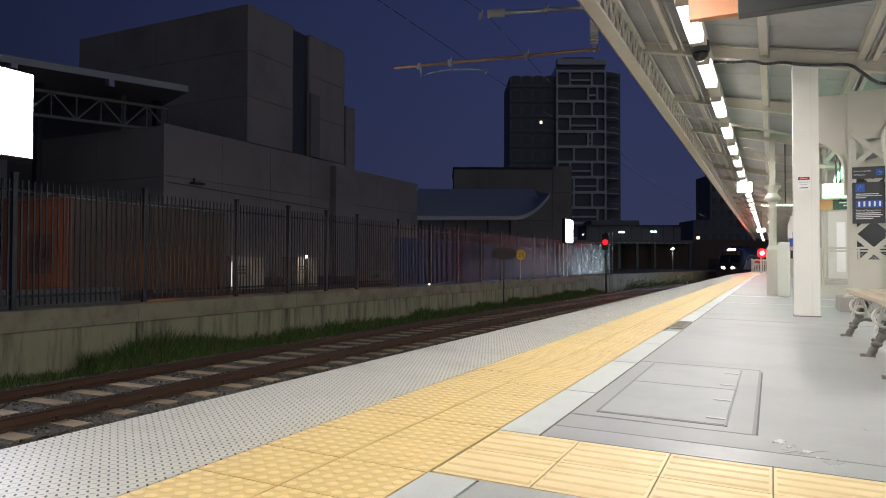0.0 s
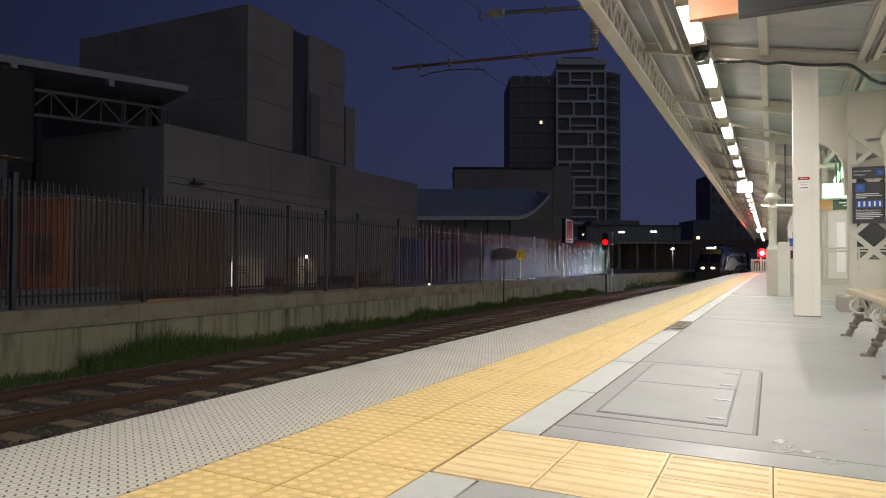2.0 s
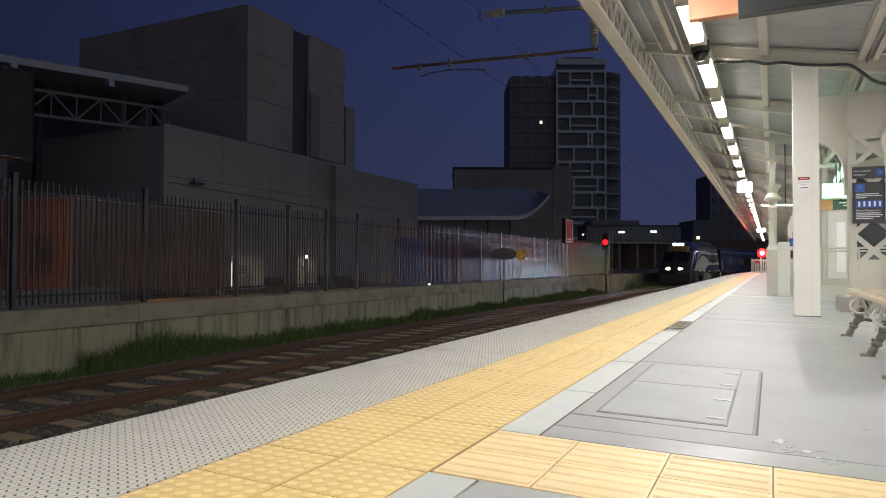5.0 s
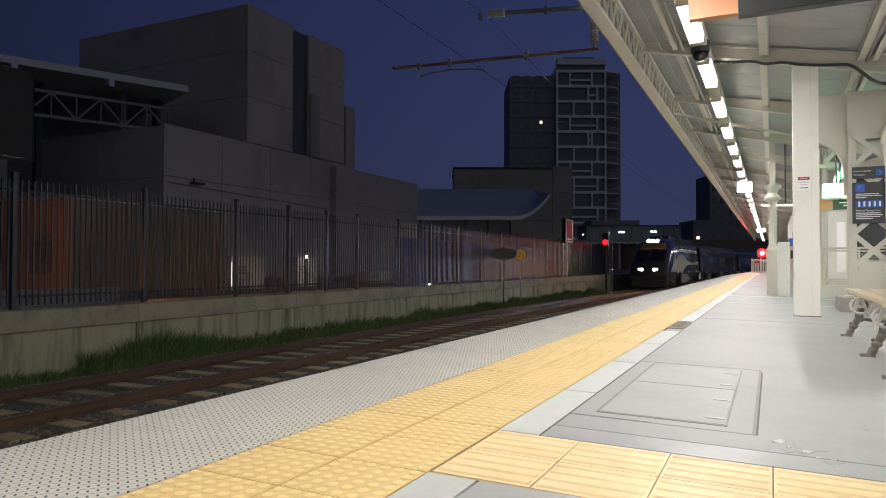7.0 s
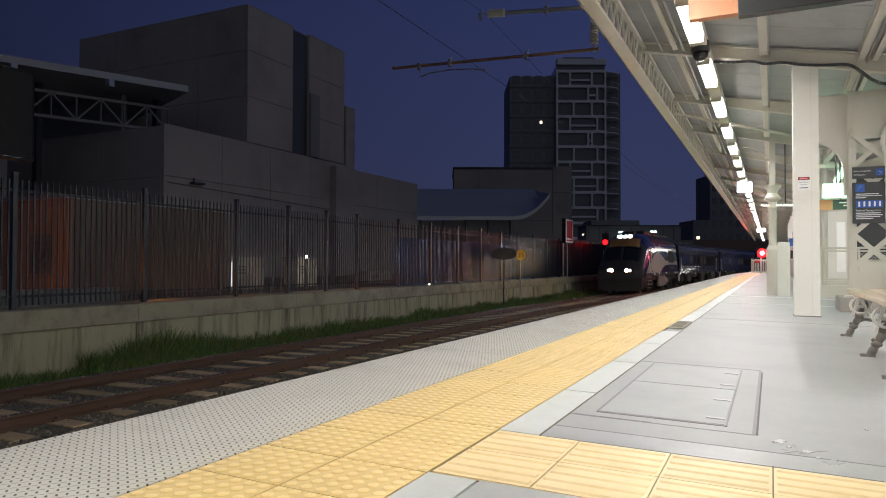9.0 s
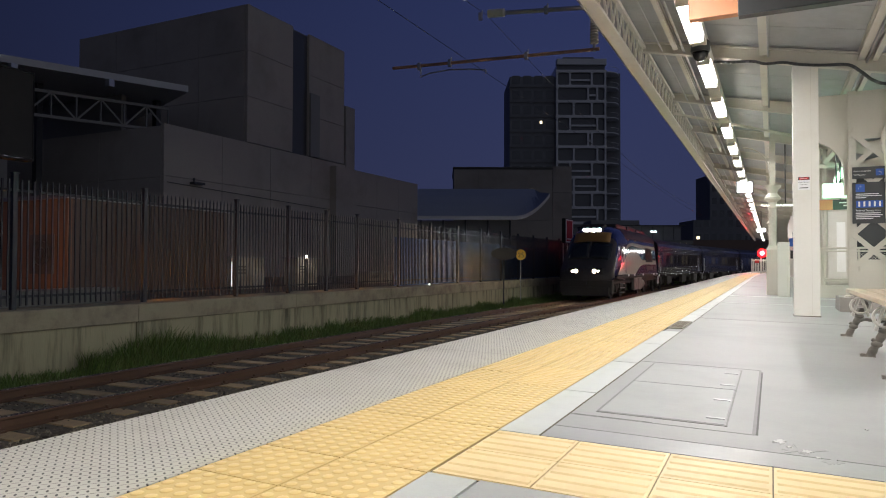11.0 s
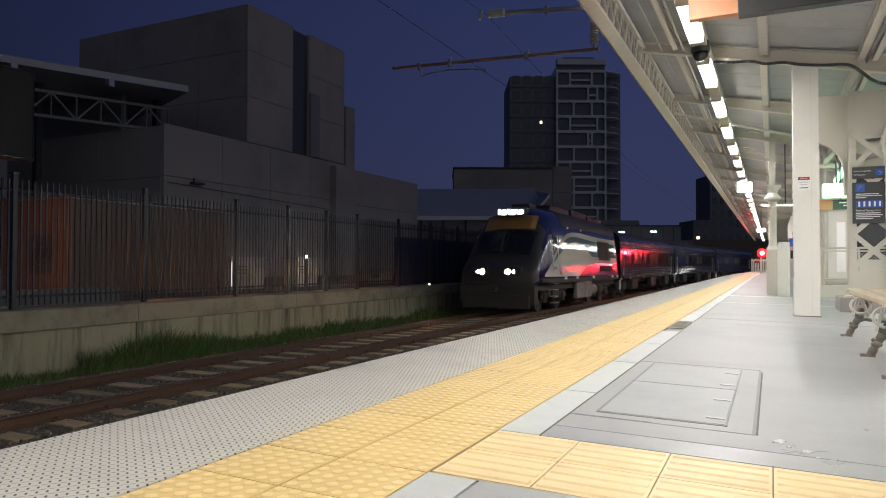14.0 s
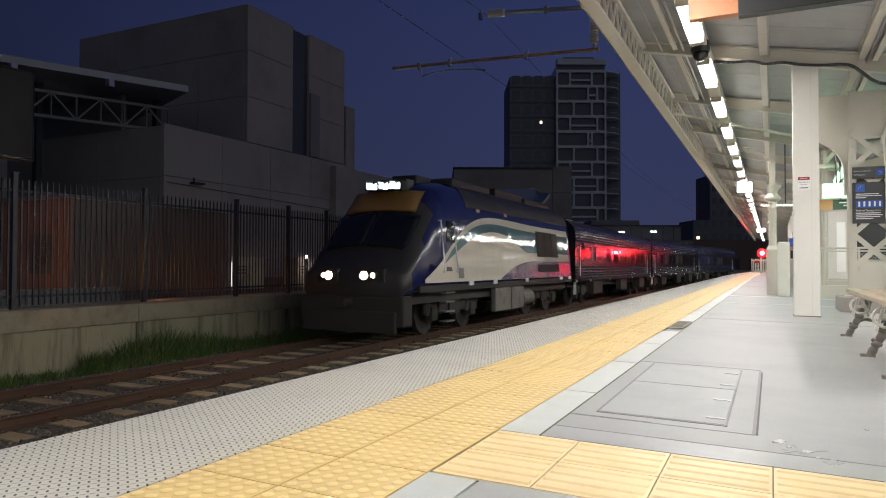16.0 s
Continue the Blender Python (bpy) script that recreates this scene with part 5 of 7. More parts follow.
build_speed_sign()
s = thing("wall_lamp", -11.2, 22.0, -0.155, "tiny bright lamp on the wall coping", "light")
bm = bmesh.new()
lathe(bm, (0, 0, 0), [(0.035, 0), (0.035, 0.02), (0.03, 0.045), (0.015, 0.06)], 10)
part("lens", bm, glow("small white lamp", (0.9, 1.0, 0.85), 4.0), s)

# ---- floodlight high over the far side of the station ----
lamp_point("station_floodlight", (42.0, 4.0, 12.5), 3300.0, (1.0, 0.92, 0.84), 3.0)


# ---- concrete building beyond the fence ----
def panels(parent, axis, fixed, a0, a1, z0, z1, cols, rows, mat, thick=0.16, side=1):
    """A face of precast panels with open joints; axis 'y' runs along y at x = fixed, axis 'x' along x at y = fixed."""
    for i in range(cols):
        for j in range(rows):
            u0, u1 = a0 + (a1 - a0) * i / cols + 0.012, a0 + (a1 - a0) * (i + 1) / cols - 0.012
            w0, w1 = z0 + (z1 - z0) * j / rows + 0.012, z0 + (z1 - z0) * (j + 1) / rows - 0.012
            if axis == "y":
                plate("panel", parent, fixed, fixed + thick * side, u0, u1, w0, w1, mat)
            else:
                plate("panel", parent, u0, u1, fixed, fixed + thick * side, w0, w1, mat)


def build_hall():
    b = thing("concrete_building", -26, 23.17, -0.2, "large windowless precast concrete building with stepped blocks", "building")
    core = DARKCLAD
    plate("low_core", b, -22, -0.17, 0.17, 15.3, 0, 7.35, core)
    plate("tower_core", b, -14, -0.17, 5.83, 15.1, 7.36, 15.1, core)
    panels(b, "y", -0.16, 0, 15.3, 0, 7.5, 4, 3, PRECAST)
    panels(b, "x", 0.0, -22, -0.18, 0, 7.4, 5, 3, PRECAST)
    panels(b, "y", -0.16, 5.66, 9.62, 7.52, 15.2, 1, 3, PRECAST)
    panels(b, "y", -0.16, 11.2, 15.1, 7.52, 15.2, 1, 3, PRECAST)
    panels(b, "x", 5.66, -14, -0.18, 7.52, 15.2, 4, 3, PRECAST)
    # Dark sheet laid in the recess in place of its shade.
    plate("recess_glazing", b, -0.169, -0.160, 9.64, 11.18, 7.52, 15.05, CHARCOAL, "dark sheet for the recess shade")
    plate("recess_sill", b, -0.9, -0.165, 9.63, 11.19, 7.4, 7.5, DARKCLAD)
    plate("bay", b, -0.1, 0.12, 11.25, 12.2, 7.52, 11.5, DARKCLAD, "darker narrow bay")
    plate("step_block", b, -12, 0.0, 15.32, 16.4, 0, 11.55, PRECAST)
    plate("fin", b, 0.01, 0.5, 13.5, 15.25, 0, 7.2, PRECAST)
    panels(b, "y", -0.3, 16.42, 26.0, 0, 7.35, 3, 3, PRECAST)
    plate("rear_core", b, -12, -0.31, 16.42, 26.0, 0, 7.3, core)
    # No hole is cut; a black sheet gives the opening's inner darkness.
    plate("opening", b, -9.2, -6.4, -0.03, -0.002, 2.6, 4.4, BLACK, "black sheet for the dark inside an opening")
    bm = bmesh.new()
    box(bm, 0.02, 0.35, 1.6, 2.3, 4.75, 4.85)
    rod(bm, (0.2, 1.7, 4.85), (0.2, 1.7, 5.05), 0.05, 6)
    part("wall_bracket", bm, DARKSTEEL, b)
    bm = bmesh.new()
    rod(bm, (0.03, 0.2, 4.7), (0.03, 15.2, 4.3), 0.02, 5)
    part("wall_cable", bm, DARKSTEEL, b)
    # open roof on trusses beside the tower block
    ROOFEDGE = material("pale roof edge sheet", (0.42, 0.43, 0.45), 0.6, scale=2, vary=0.12, bump=0.05)
    steel = material("weathered roof steel", (0.17, 0.17, 0.17), 0.6, metal=0.2, scale=2, vary=0.2, bump=0.05)
    r = thing("truss_roof", 0, 0, 0, "flat steel canopy roof on lattice trusses", "roof")
    P, Q = Vector((-26.6, 25.2, 9.3)), Vector((-31.6, 14.0, 9.3))
    d = (Q - P).normalized()
    back = Vector((d.y, -d.x, 0)) * -1
    if back.x > 0:
        back = -back
    bm = bmesh.new()
    v = []
    for z in (0.0, 0.32):
        for p in (P, Q, Q + back * 9, P + back * 9):
            v.append(bm.verts.new(p + Vector((0, 0, z))))
    for q in ((0, 1, 2, 3), (4, 5, 6, 7), (0, 1, 5, 4), (1, 2, 6, 5), (2, 3, 7, 6), (3, 0, 4, 7)):
        bm.faces.new([v[i] for i in q])
    part("roof_slab", bm, ROOFEDGE, r)
    o = back * 1.2
    for z in (-0.75, -1.9):
        bm = bmesh.new()
        bar(bm, P + o + d * 0.6 + Vector((0, 0, z)), Q + o + Vector((0, 0, z)), 0.14, 0.14)
        part("chord", bm, steel, r)
    L = (Q - P).length
    n = 11
    for i in range(n):
        a = P + o + d * (0.6 + (L - 0.6) * i / n)
        c = P + o + d * (0.6 + (L - 0.6) * (i + 1) / n)
        z0, z1 = (-0.75, -1.9) if i % 2 else (-1.9, -0.75)
        bm = bmesh.new()
        bar(bm, a + Vector((0, 0, z0)), c + Vector((0, 0, z1)), 0.08, 0.08)
        bar(bm, a + Vector((0, 0, -0.75)), a + Vector((0, 0, -1.9)), 0.07, 0.07, (1, 0, 0))
        part("web", bm, steel, r)
    for k in (0.05, 0.5, 0.95):
        bm = bmesh.new()
        p = P + d * (L * k) + back * 3
        bar(bm, Vector((p.x, p.y, 0.0 if k > 0.3 else 7.2)), Vector((p.x, p.y, 9.28)), 0.3, 0.3, (1, 0, 0))
        part("roof_post", bm, DARKSTEEL, r)
    for k in (0.3, 0.62):
        bm = bmesh.new()
        p = P + d * (L * k) + Vector((0, 0, -0.35))
        box(bm, p.x - 0.14, p.x + 0.14, p.y - 0.14, p.y + 0.14, p.z, p.z + 0.33)
        part("flood_lamp", bm, GALV, r)
    plate("rear_wall", r, -46.0, -30.0, 24.0, 24.3, 7.2, 9.29, DARKCLAD)
    w = thing("dark_annex", -32, 9.0, -0.2, "dark low annex beside the concrete building", "building")
    plate("wall", w, -14, 0, 0, 10.5, 0, 6.2, DARKCLAD)
    plate("roof", w, -14.2, 0.2, -0.2, 10.7, 6.2, 6.45, GALV)
    for i in range(4):
        plate("window", w, 0.001, 0.03, 0.8 + i * 2.4, 2.4 + i * 2.4, 3.2, 4.9, BLACK)


build_hall()

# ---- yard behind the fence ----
# The end wall's brown carries the sodium lamp's orange on a grey shed.
SHEDEND = material("shed end wall with lamp orange in its brown", (0.26, 0.16, 0.11), 0.7, scale=3, vary=0.2, bump=0.3, fine=20, stain=(0.18, 0.11, 0.08), stain_scale=1.2)
PALE = material("grey sheet wall", (0.12, 0.115, 0.115), 0.6, scale=2, vary=0.12, bump=0.2, fine=15, stain=(0.10, 0.095, 0.09), stain_scale=1.0)


# The same shed in a darker tone, for the side the orange misses.
SHEDSIDE = material("shed side cladding in an unlit tone", (0.12, 0.095, 0.082), 0.7, scale=3, vary=0.2, bump=0.3, fine=20)


def build_shed():
    s = thing("shed", -15.0, 10.57, -0.2, "plain flat-roofed shed lit orange on one end", "shed")
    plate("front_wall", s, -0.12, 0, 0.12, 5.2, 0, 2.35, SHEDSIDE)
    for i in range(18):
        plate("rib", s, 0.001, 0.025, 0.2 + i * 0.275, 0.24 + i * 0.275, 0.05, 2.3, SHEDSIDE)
    plate("end_wall", s, -9.0, 0, 0, 0.119, 0, 2.35, SHEDEND)
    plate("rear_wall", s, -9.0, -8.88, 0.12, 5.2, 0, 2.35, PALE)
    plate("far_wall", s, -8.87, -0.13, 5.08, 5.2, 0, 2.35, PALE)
    plate("roof", s, -9.1, 0.1, -0.1, 5.3, 2.352, 2.44, GALV)
    n = thing("wall_emblem", -15.9, 10.55, 0.85, "pale square emblem with dark rings on the shed end", "sign")
    plate("panel", n, -0.45, 0.45, -0.01, 0.015, -0.5, 0.45, PALE)
    for r0 in (0.14, 0.3):
        bm = bmesh.new()
        for k in range(16):
            a0, a1 = 2 * math.pi * k / 16, 2 * math.pi * (k + 1) / 16
            bar(bm, (r0 * math.cos(a0), -0.014, r0 * math.sin(a0)), (r0 * math.cos(a1), -0.014, r0 * math.sin(a1)), 0.006, 0.06, (0, 1, 0))
        part("ring", bm, BLACK, n)
    h = thing("hoarding", -11.75, 20.0, -0.2, "dark blue glossy sheet hoarding close behind the fence", "hoarding")
    blue = material("dark blue sheet", (0.030, 0.088, 0.27), 0.40, metal=0.85, scale=2, vary=0.2, bump=0.12, fine=10, coat=0.08, rough_vary=0.05)
    y = 0.4
    for i in range(11):
        bm = bmesh.new()
        prof = [(0.0, 0), (0.0, 1.75), (-0.03, 1.75), (-0.03, 0)]
        rings = []
        for yy in (20.0 + y + 0.01, 20.0 + y + 2.39):
            rings.append([bm.verts.new((bend(yy) + x, yy - 20.0, z)) for x, z in prof])
        for k in range(4):
            bm.faces.new((rings[0][k], rings[0][(k + 1) % 4], rings[1][(k + 1) % 4], rings[1][k]))
        bm.faces.new(rings[0])
        bm.faces.new(rings[1][::-1])
        part("sheet", bm, blue, h)
        y += 2.4
    cabpaint = material("pale cabinet paint", (0.46, 0.44, 0.38), 0.55, scale=3, vary=0.12, bump=0.1, stain=(0.26, 0.22, 0.16), stain_scale=2)
    for y, w, hh in ((16.0, 1.55, 0.98), (19.25, 1.15, 0.98), (23.9, 2.0, 0.44)):
        c = thing("yard_cabinet", -15.0, y, -0.2, "pale equipment cabinet in the yard, lit at night", "cabinet", "yard cabinets")
        plate("body", c, -0.6, 0, 0, w, 0, hh, cabpaint, bevel=0.01)
        plate("door_seam", c, 0.0005, 0.004, w / 2 - 0.006, w / 2 + 0.006, 0.08, hh - 0.08, BLACK)
        for k in range(3):
            plate("louvre", c, 0.0005, 0.008, w * 0.12, w * 0.42, hh * (0.5 + 0.1 * k), hh * (0.54 + 0.1 * k), DARKSTEEL)
        plate("roof", c, -0.65, 0.06, -0.05, w + 0.05, hh + 0.001, hh + 0.05, GALV)
    # A cabinet jamb that catches light; its brightness is added as weak glow.
    l = thing("upright_tube_light", -14.95, 16.0, -0.2, "slim cabinet jamb, its lit edge given as glow", "light")
    bm = bmesh.new()
    rod(bm, (0, -0.06, 0.04), (0, -0.06, 0.86), 0.025, 8)
    part("tube", bm, glow("jamb glow", (0.95, 1.0, 0.95), 0.9), l)
    plate("bracket", l, -0.04, 0.0, -0.05, -0.005, 0, 0.9, GALV)
    l = thing("yard_lamp", -14.6, 19.2, -0.2, "small bright yard lamp on a short post", "light")
    bm = bmesh.new()
    rod(bm, (0, 0, 0), (0, 0, 1.0), 0.03, 8)
    part("post", bm, DARKSTEEL, l)
    bm = bmesh.new()
    lathe(bm, (0, 0, 1.0), [(0.045, 0), (0.055, 0.02), (0.055, 0.07), (0.02, 0.10)], 10)
    part("lens", bm, glow("yard lamp glass", (1.0, 0.93, 0.72), 12.0), l)
    lamp_point("yard_light", (-14.3, 19.5, 0.85), 7.0, (1.0, 0.9, 0.65), 0.08)
    # Two lamps without fixtures, added to brighten the cabinet fronts.
    lamp_point("cabinet_light", (-14.2, 16.9, 0.9), 1.6, (0.95, 0.95, 0.65), 0.08)
    lamp_point("cabinet_light", (-14.0, 24.9, 0.6), 3.0, (0.95, 0.95, 0.65), 0.08)
    for x, y, p in ((-12.0, 10.6, 2.6), (-12.0, 12.9, 3.0), (-12.0, 16.3, 3.0), (-12.0, 18.4, 4.0)):
        lamp_point("sodium_spill", (x, y, 0.02), p, (1.0, 0.34, 0.07), 0.1)
    for x, y, p in ((-14.2, 8.2, 38.0),):
        l = thing("sodium_lamp", x, y, -0.2, "low orange sodium lamp in the yard", "light", "orange yard lamps")
        bm = bmesh.new()
        rod(bm, (0, 0, 0), (0, 0, 0.16), 0.05, 8)
        part("base", bm, DARKSTEEL, l)
        bm = bmesh.new()
        lathe(bm, (0, 0, 0.16), [(0.06, 0), (0.07, 0.04), (0.03, 0.08)], 10)
        part("lens", bm, glow("orange lamp glass", (1.0, 0.36, 0.06), 0.12), l)
        lamp_point("sodium_light", (x, y, 0.45 if p > 20 else 0.08), p, (1.0, 0.34, 0.07), 0.1)
    k = thing("kerb_block", -11.8, 2.0, -0.2, "long dark low barrier behind the fence", "barrier")
    plate("block", k, -0.3, 0.1, 0, 7.4, 0, 0.34, DARKCLAD, bevel=0.03)


build_shed()


# ---- pavilion with a sweeping roof, and the block behind it ----
ROOFSHEET = material("grey metal roof", (0.34, 0.36, 0.36), 0.55, metal=0.1, scale=0.6, vary=0.12, bump=0.1)


FRAMEPALE = material("pale painted gutter", (0.62, 0.63, 0.64), 0.6, scale=1, vary=0.1, bump=0.05)


def build_pavilion():
    p = thing("pavilion", -27.78, 52.07, -0.2, "low pavilion with a sweeping upturned metal roof", "building", rz=25.8)
    bm = bmesh.new()
    prof = []
    for i in range(13):
        u = i / 12
        x = 8.4 + 3.2 * u
        prof.append((x, 4.95 + 2.0 * u ** 2.2))
    line = [(-0.2, 4.95)] + prof
    rows = []
    for y, lift in ((0.0, 0.0), (3.0, 1.3), (6.0, 2.4), (10.0, 3.5)):
        rows.append([(x, y, max(z + 0.3 * lift, 4.95 + lift)) for x, z in line])
    top = [[bm.verts.new(v) for v in r] for r in rows]
    low = [[bm.verts.new((x, y, z - 0.3)) for x, y, z in r] for r in rows]
    for t in (top, low):
        for a, b in zip(t, t[1:]):
            for i in range(len(a) - 1):
                bm.faces.new((a[i], a[i + 1], b[i + 1], b[i]))
    for i in range(len(line) - 1):
        bm.faces.new((top[0][i], top[0][i + 1], low[0][i + 1], low[0][i]))
        bm.faces.new((top[-1][i], top[-1][i + 1], low[-1][i + 1], low[-1][i]))
    for i in range(len(rows) - 1):
        bm.faces.new((top[i][0], top[i + 1][0], low[i + 1][0], low[i][0]))
        bm.faces.new((top[i][-1], top[i + 1][-1], low[i + 1][-1], low[i][-1]))
    part("roof", bm, ROOFSHEET, p)
    bm = bmesh.new()
    for (xa, za), (xb, zb) in zip(line, line[1:]):
        v = [bm.verts.new((x, y, z + o)) for x, z in ((xa, za), (xb, zb)) for y in (-0.09, -0.01) for o in (-0.30, 0.03)]
        for f in ((0, 1, 3, 2), (4, 6, 7, 5), (0, 2, 6, 4), (1, 5, 7, 3), (0, 4, 5, 1), (2, 3, 7, 6)):
            bm.faces.new([v[i] for i in f])
    part("gutter", bm, FRAMEPALE, p, "pale gutter along the sweeping eave")
    plate("wall", p, -1.6, 8.2, 0.62, 9.5, 0, 4.63, DARKCLAD)
    for i in range(5):
        bm = bmesh.new()
        rod(bm, (0.4 + i * 1.95, 0.5, 0), (0.4 + i * 1.95, 0.5, 4.66), 0.08, 8)
        part("post", bm, DARKSTEEL, p)
    b = thing("dark_block", -31.53, 67.84, -0.2, "plain rendered block with a pale end wall", "building", rz=25.8)
    plate("wall", b, 0, 11.0, 0, 9.0, 0, 11.3, DARKCLAD)
    panels(b, "x", -0.16, 10.9, 13.0, 0, 11.6, 1, 4, PRECAST)
    panels(b, "x", -0.16, 0.0, 10.88, 0, 11.2, 4, 4, PRECAST)
    plate("end_core", b, 11.01, 13.0, 0.01, 9.0, 0, 11.5, PRECAST)
    plate("parapet", b, -0.1, 10.9, -0.2, 9.1, 11.32, 11.5, DARKSTEEL)


build_pavilion()


# ---- apartment tower ----
FRAME = material("white rendered frame", (0.74, 0.74, 0.74), 0.7, scale=0.4, vary=0.08, bump=0.05)
TOWERGLASS = material("curtained window glass", (0.12, 0.125, 0.135), 0.15, scale=0.5, vary=0.2, bump=0.0, rough_vary=0.05)
TOWERDARK = material("grey tower cladding", (0.21, 0.215, 0.225), 0.6, scale=0.6, vary=0.25, bump=0.1)
WARMWIN = glow("lit window", (1.0, 0.80, 0.50), 2.2)
COOLWIN = glow("lit cool window", (0.8, 0.95, 1.0), 2.5)


def build_tower():
    t = thing("apartment_tower", -42.35, 145.12, -1.6, "tall apartment tower with white framed facade and curved balconies", "building", rz=25.8)
    rng = random.Random(11)
    H, F0 = 47.5, 3.36
    plate("side_wing", t, -10.3, 0.0, 1.5, 16, 0, 44.0, TOWERDARK)
    plate("core", t, 0.0, 10.7, 0.6, 16, 0, 46.3, TOWERGLASS, "dark glazing")
    for k in range(13):
        z = 1.2 + k * F0
        plate("slab_edge", t, -10.45, -0.05, 1.25, 1.49, z, z + 0.25, DARKCLAD)
        for i in range(4):
            x = -10.1 + i * 2.5
            w = plate("window", t, x + 0.3, x + 2.1, 1.44, 1.495, z + 0.8, z + 2.7, TOWERGLASS)
            if (k, i) == (9, 2):
                plate("lit_pane", w, x + 1.5, x + 2.0, 1.40, 1.438, z + 2.0, z + 2.65, WARMWIN)
    # white frame: bands between floors, piers at changing places
    for k in range(14):
        z = 0.8 + k * F0
        plate("band", t, -0.25, 10.9, -0.1, 0.7, z + 0.1, z + 0.68, FRAME)
        if k < 13:
            cuts = [-0.25, (2.6, 3.4, 6.6)[k % 3] if k % 5 else 3.4, (7.4, 8.6)[k % 2], 10.4]
            for c in cuts:
                plate("pier", t, c + 0.06, c + 0.44, -0.08, 0.69, z + 0.681, z + F0 + 0.099, FRAME)
            if k % 3 != 1:
                plate("rail_band", t, cuts[1] + 0.501, cuts[2] - 0.001, -0.06, 0.1, z + 1.55, z + 1.95, FRAME)
            for c0, c1 in zip(cuts, cuts[1:]):
                for u, sx in ((c0 + 0.44, 1), (c1 + 0.06, -1)):
                    for zz, sz in ((z + 0.68, 1), (z + F0 + 0.1, -1)):
                        bm = bmesh.new()
                        q = [bm.verts.new((u + sx * a, y, zz + sz * b)) for y in (-0.07, 0.1) for a, b in ((0, 0), (0.32, 0), (0.09, 0.09), (0, 0.32))]
                        for i0 in (0, 4):
                            bm.faces.new(q[i0:i0 + 4])
                        for i0 in range(4):
                            bm.faces.new((q[i0], q[(i0 + 1) % 4], q[4 + (i0 + 1) % 4], q[4 + i0]))
                        part("corner_fillet", bm, FRAME, t)
        # curved balcony slabs round the corner
        bm = bmesh.new()
        pts = [(10.9, -0.1)] + [(10.9 + 3.4 * math.sin(a), 3.2 - 3.4 * math.cos(a)) for a in [math.pi / 2 * i / 6 for i in range(7)]] + [(14.3, 9.0), (10.9, 9.0)]
        pts = pts[:1] + pts[2:]
        a = [bm.verts.new((x, y, z + 0.1)) for x, y in pts]
        b = [bm.verts.new((x, y, z + 0.30)) for x, y in pts]
        for i in range(len(pts)):
            j = (i + 1) % len(pts)
            bm.faces.new((a[i], a[j], b[j], b[i]))
        bm.faces.new(a)
        bm.faces.new(b[::-1])
        bal = part("balcony", bm, FRAME, t)
        bm = bmesh.new()
        for p, q in zip(pts[1:-2], pts[2:-1]):
            bar(bm, (p[0], p[1], z + 1.35), (q[0], q[1], z + 1.35), 0.05, 0.07)
        part("handrail", bm, FRAME, bal)
    plate("corner_core", t, 10.75, 15.0, 4.0, 15, 0, 45.5, TOWERDARK)
    plate("roof_frame", t, 0.0, 10.9, -0.1, 2.0, 46.31, 47.6, FRAME)
    plate("plant_room", t, 2.0, 9.0, 4.0, 12.0, 46.31, 49.2, TOWERDARK)


build_tower()


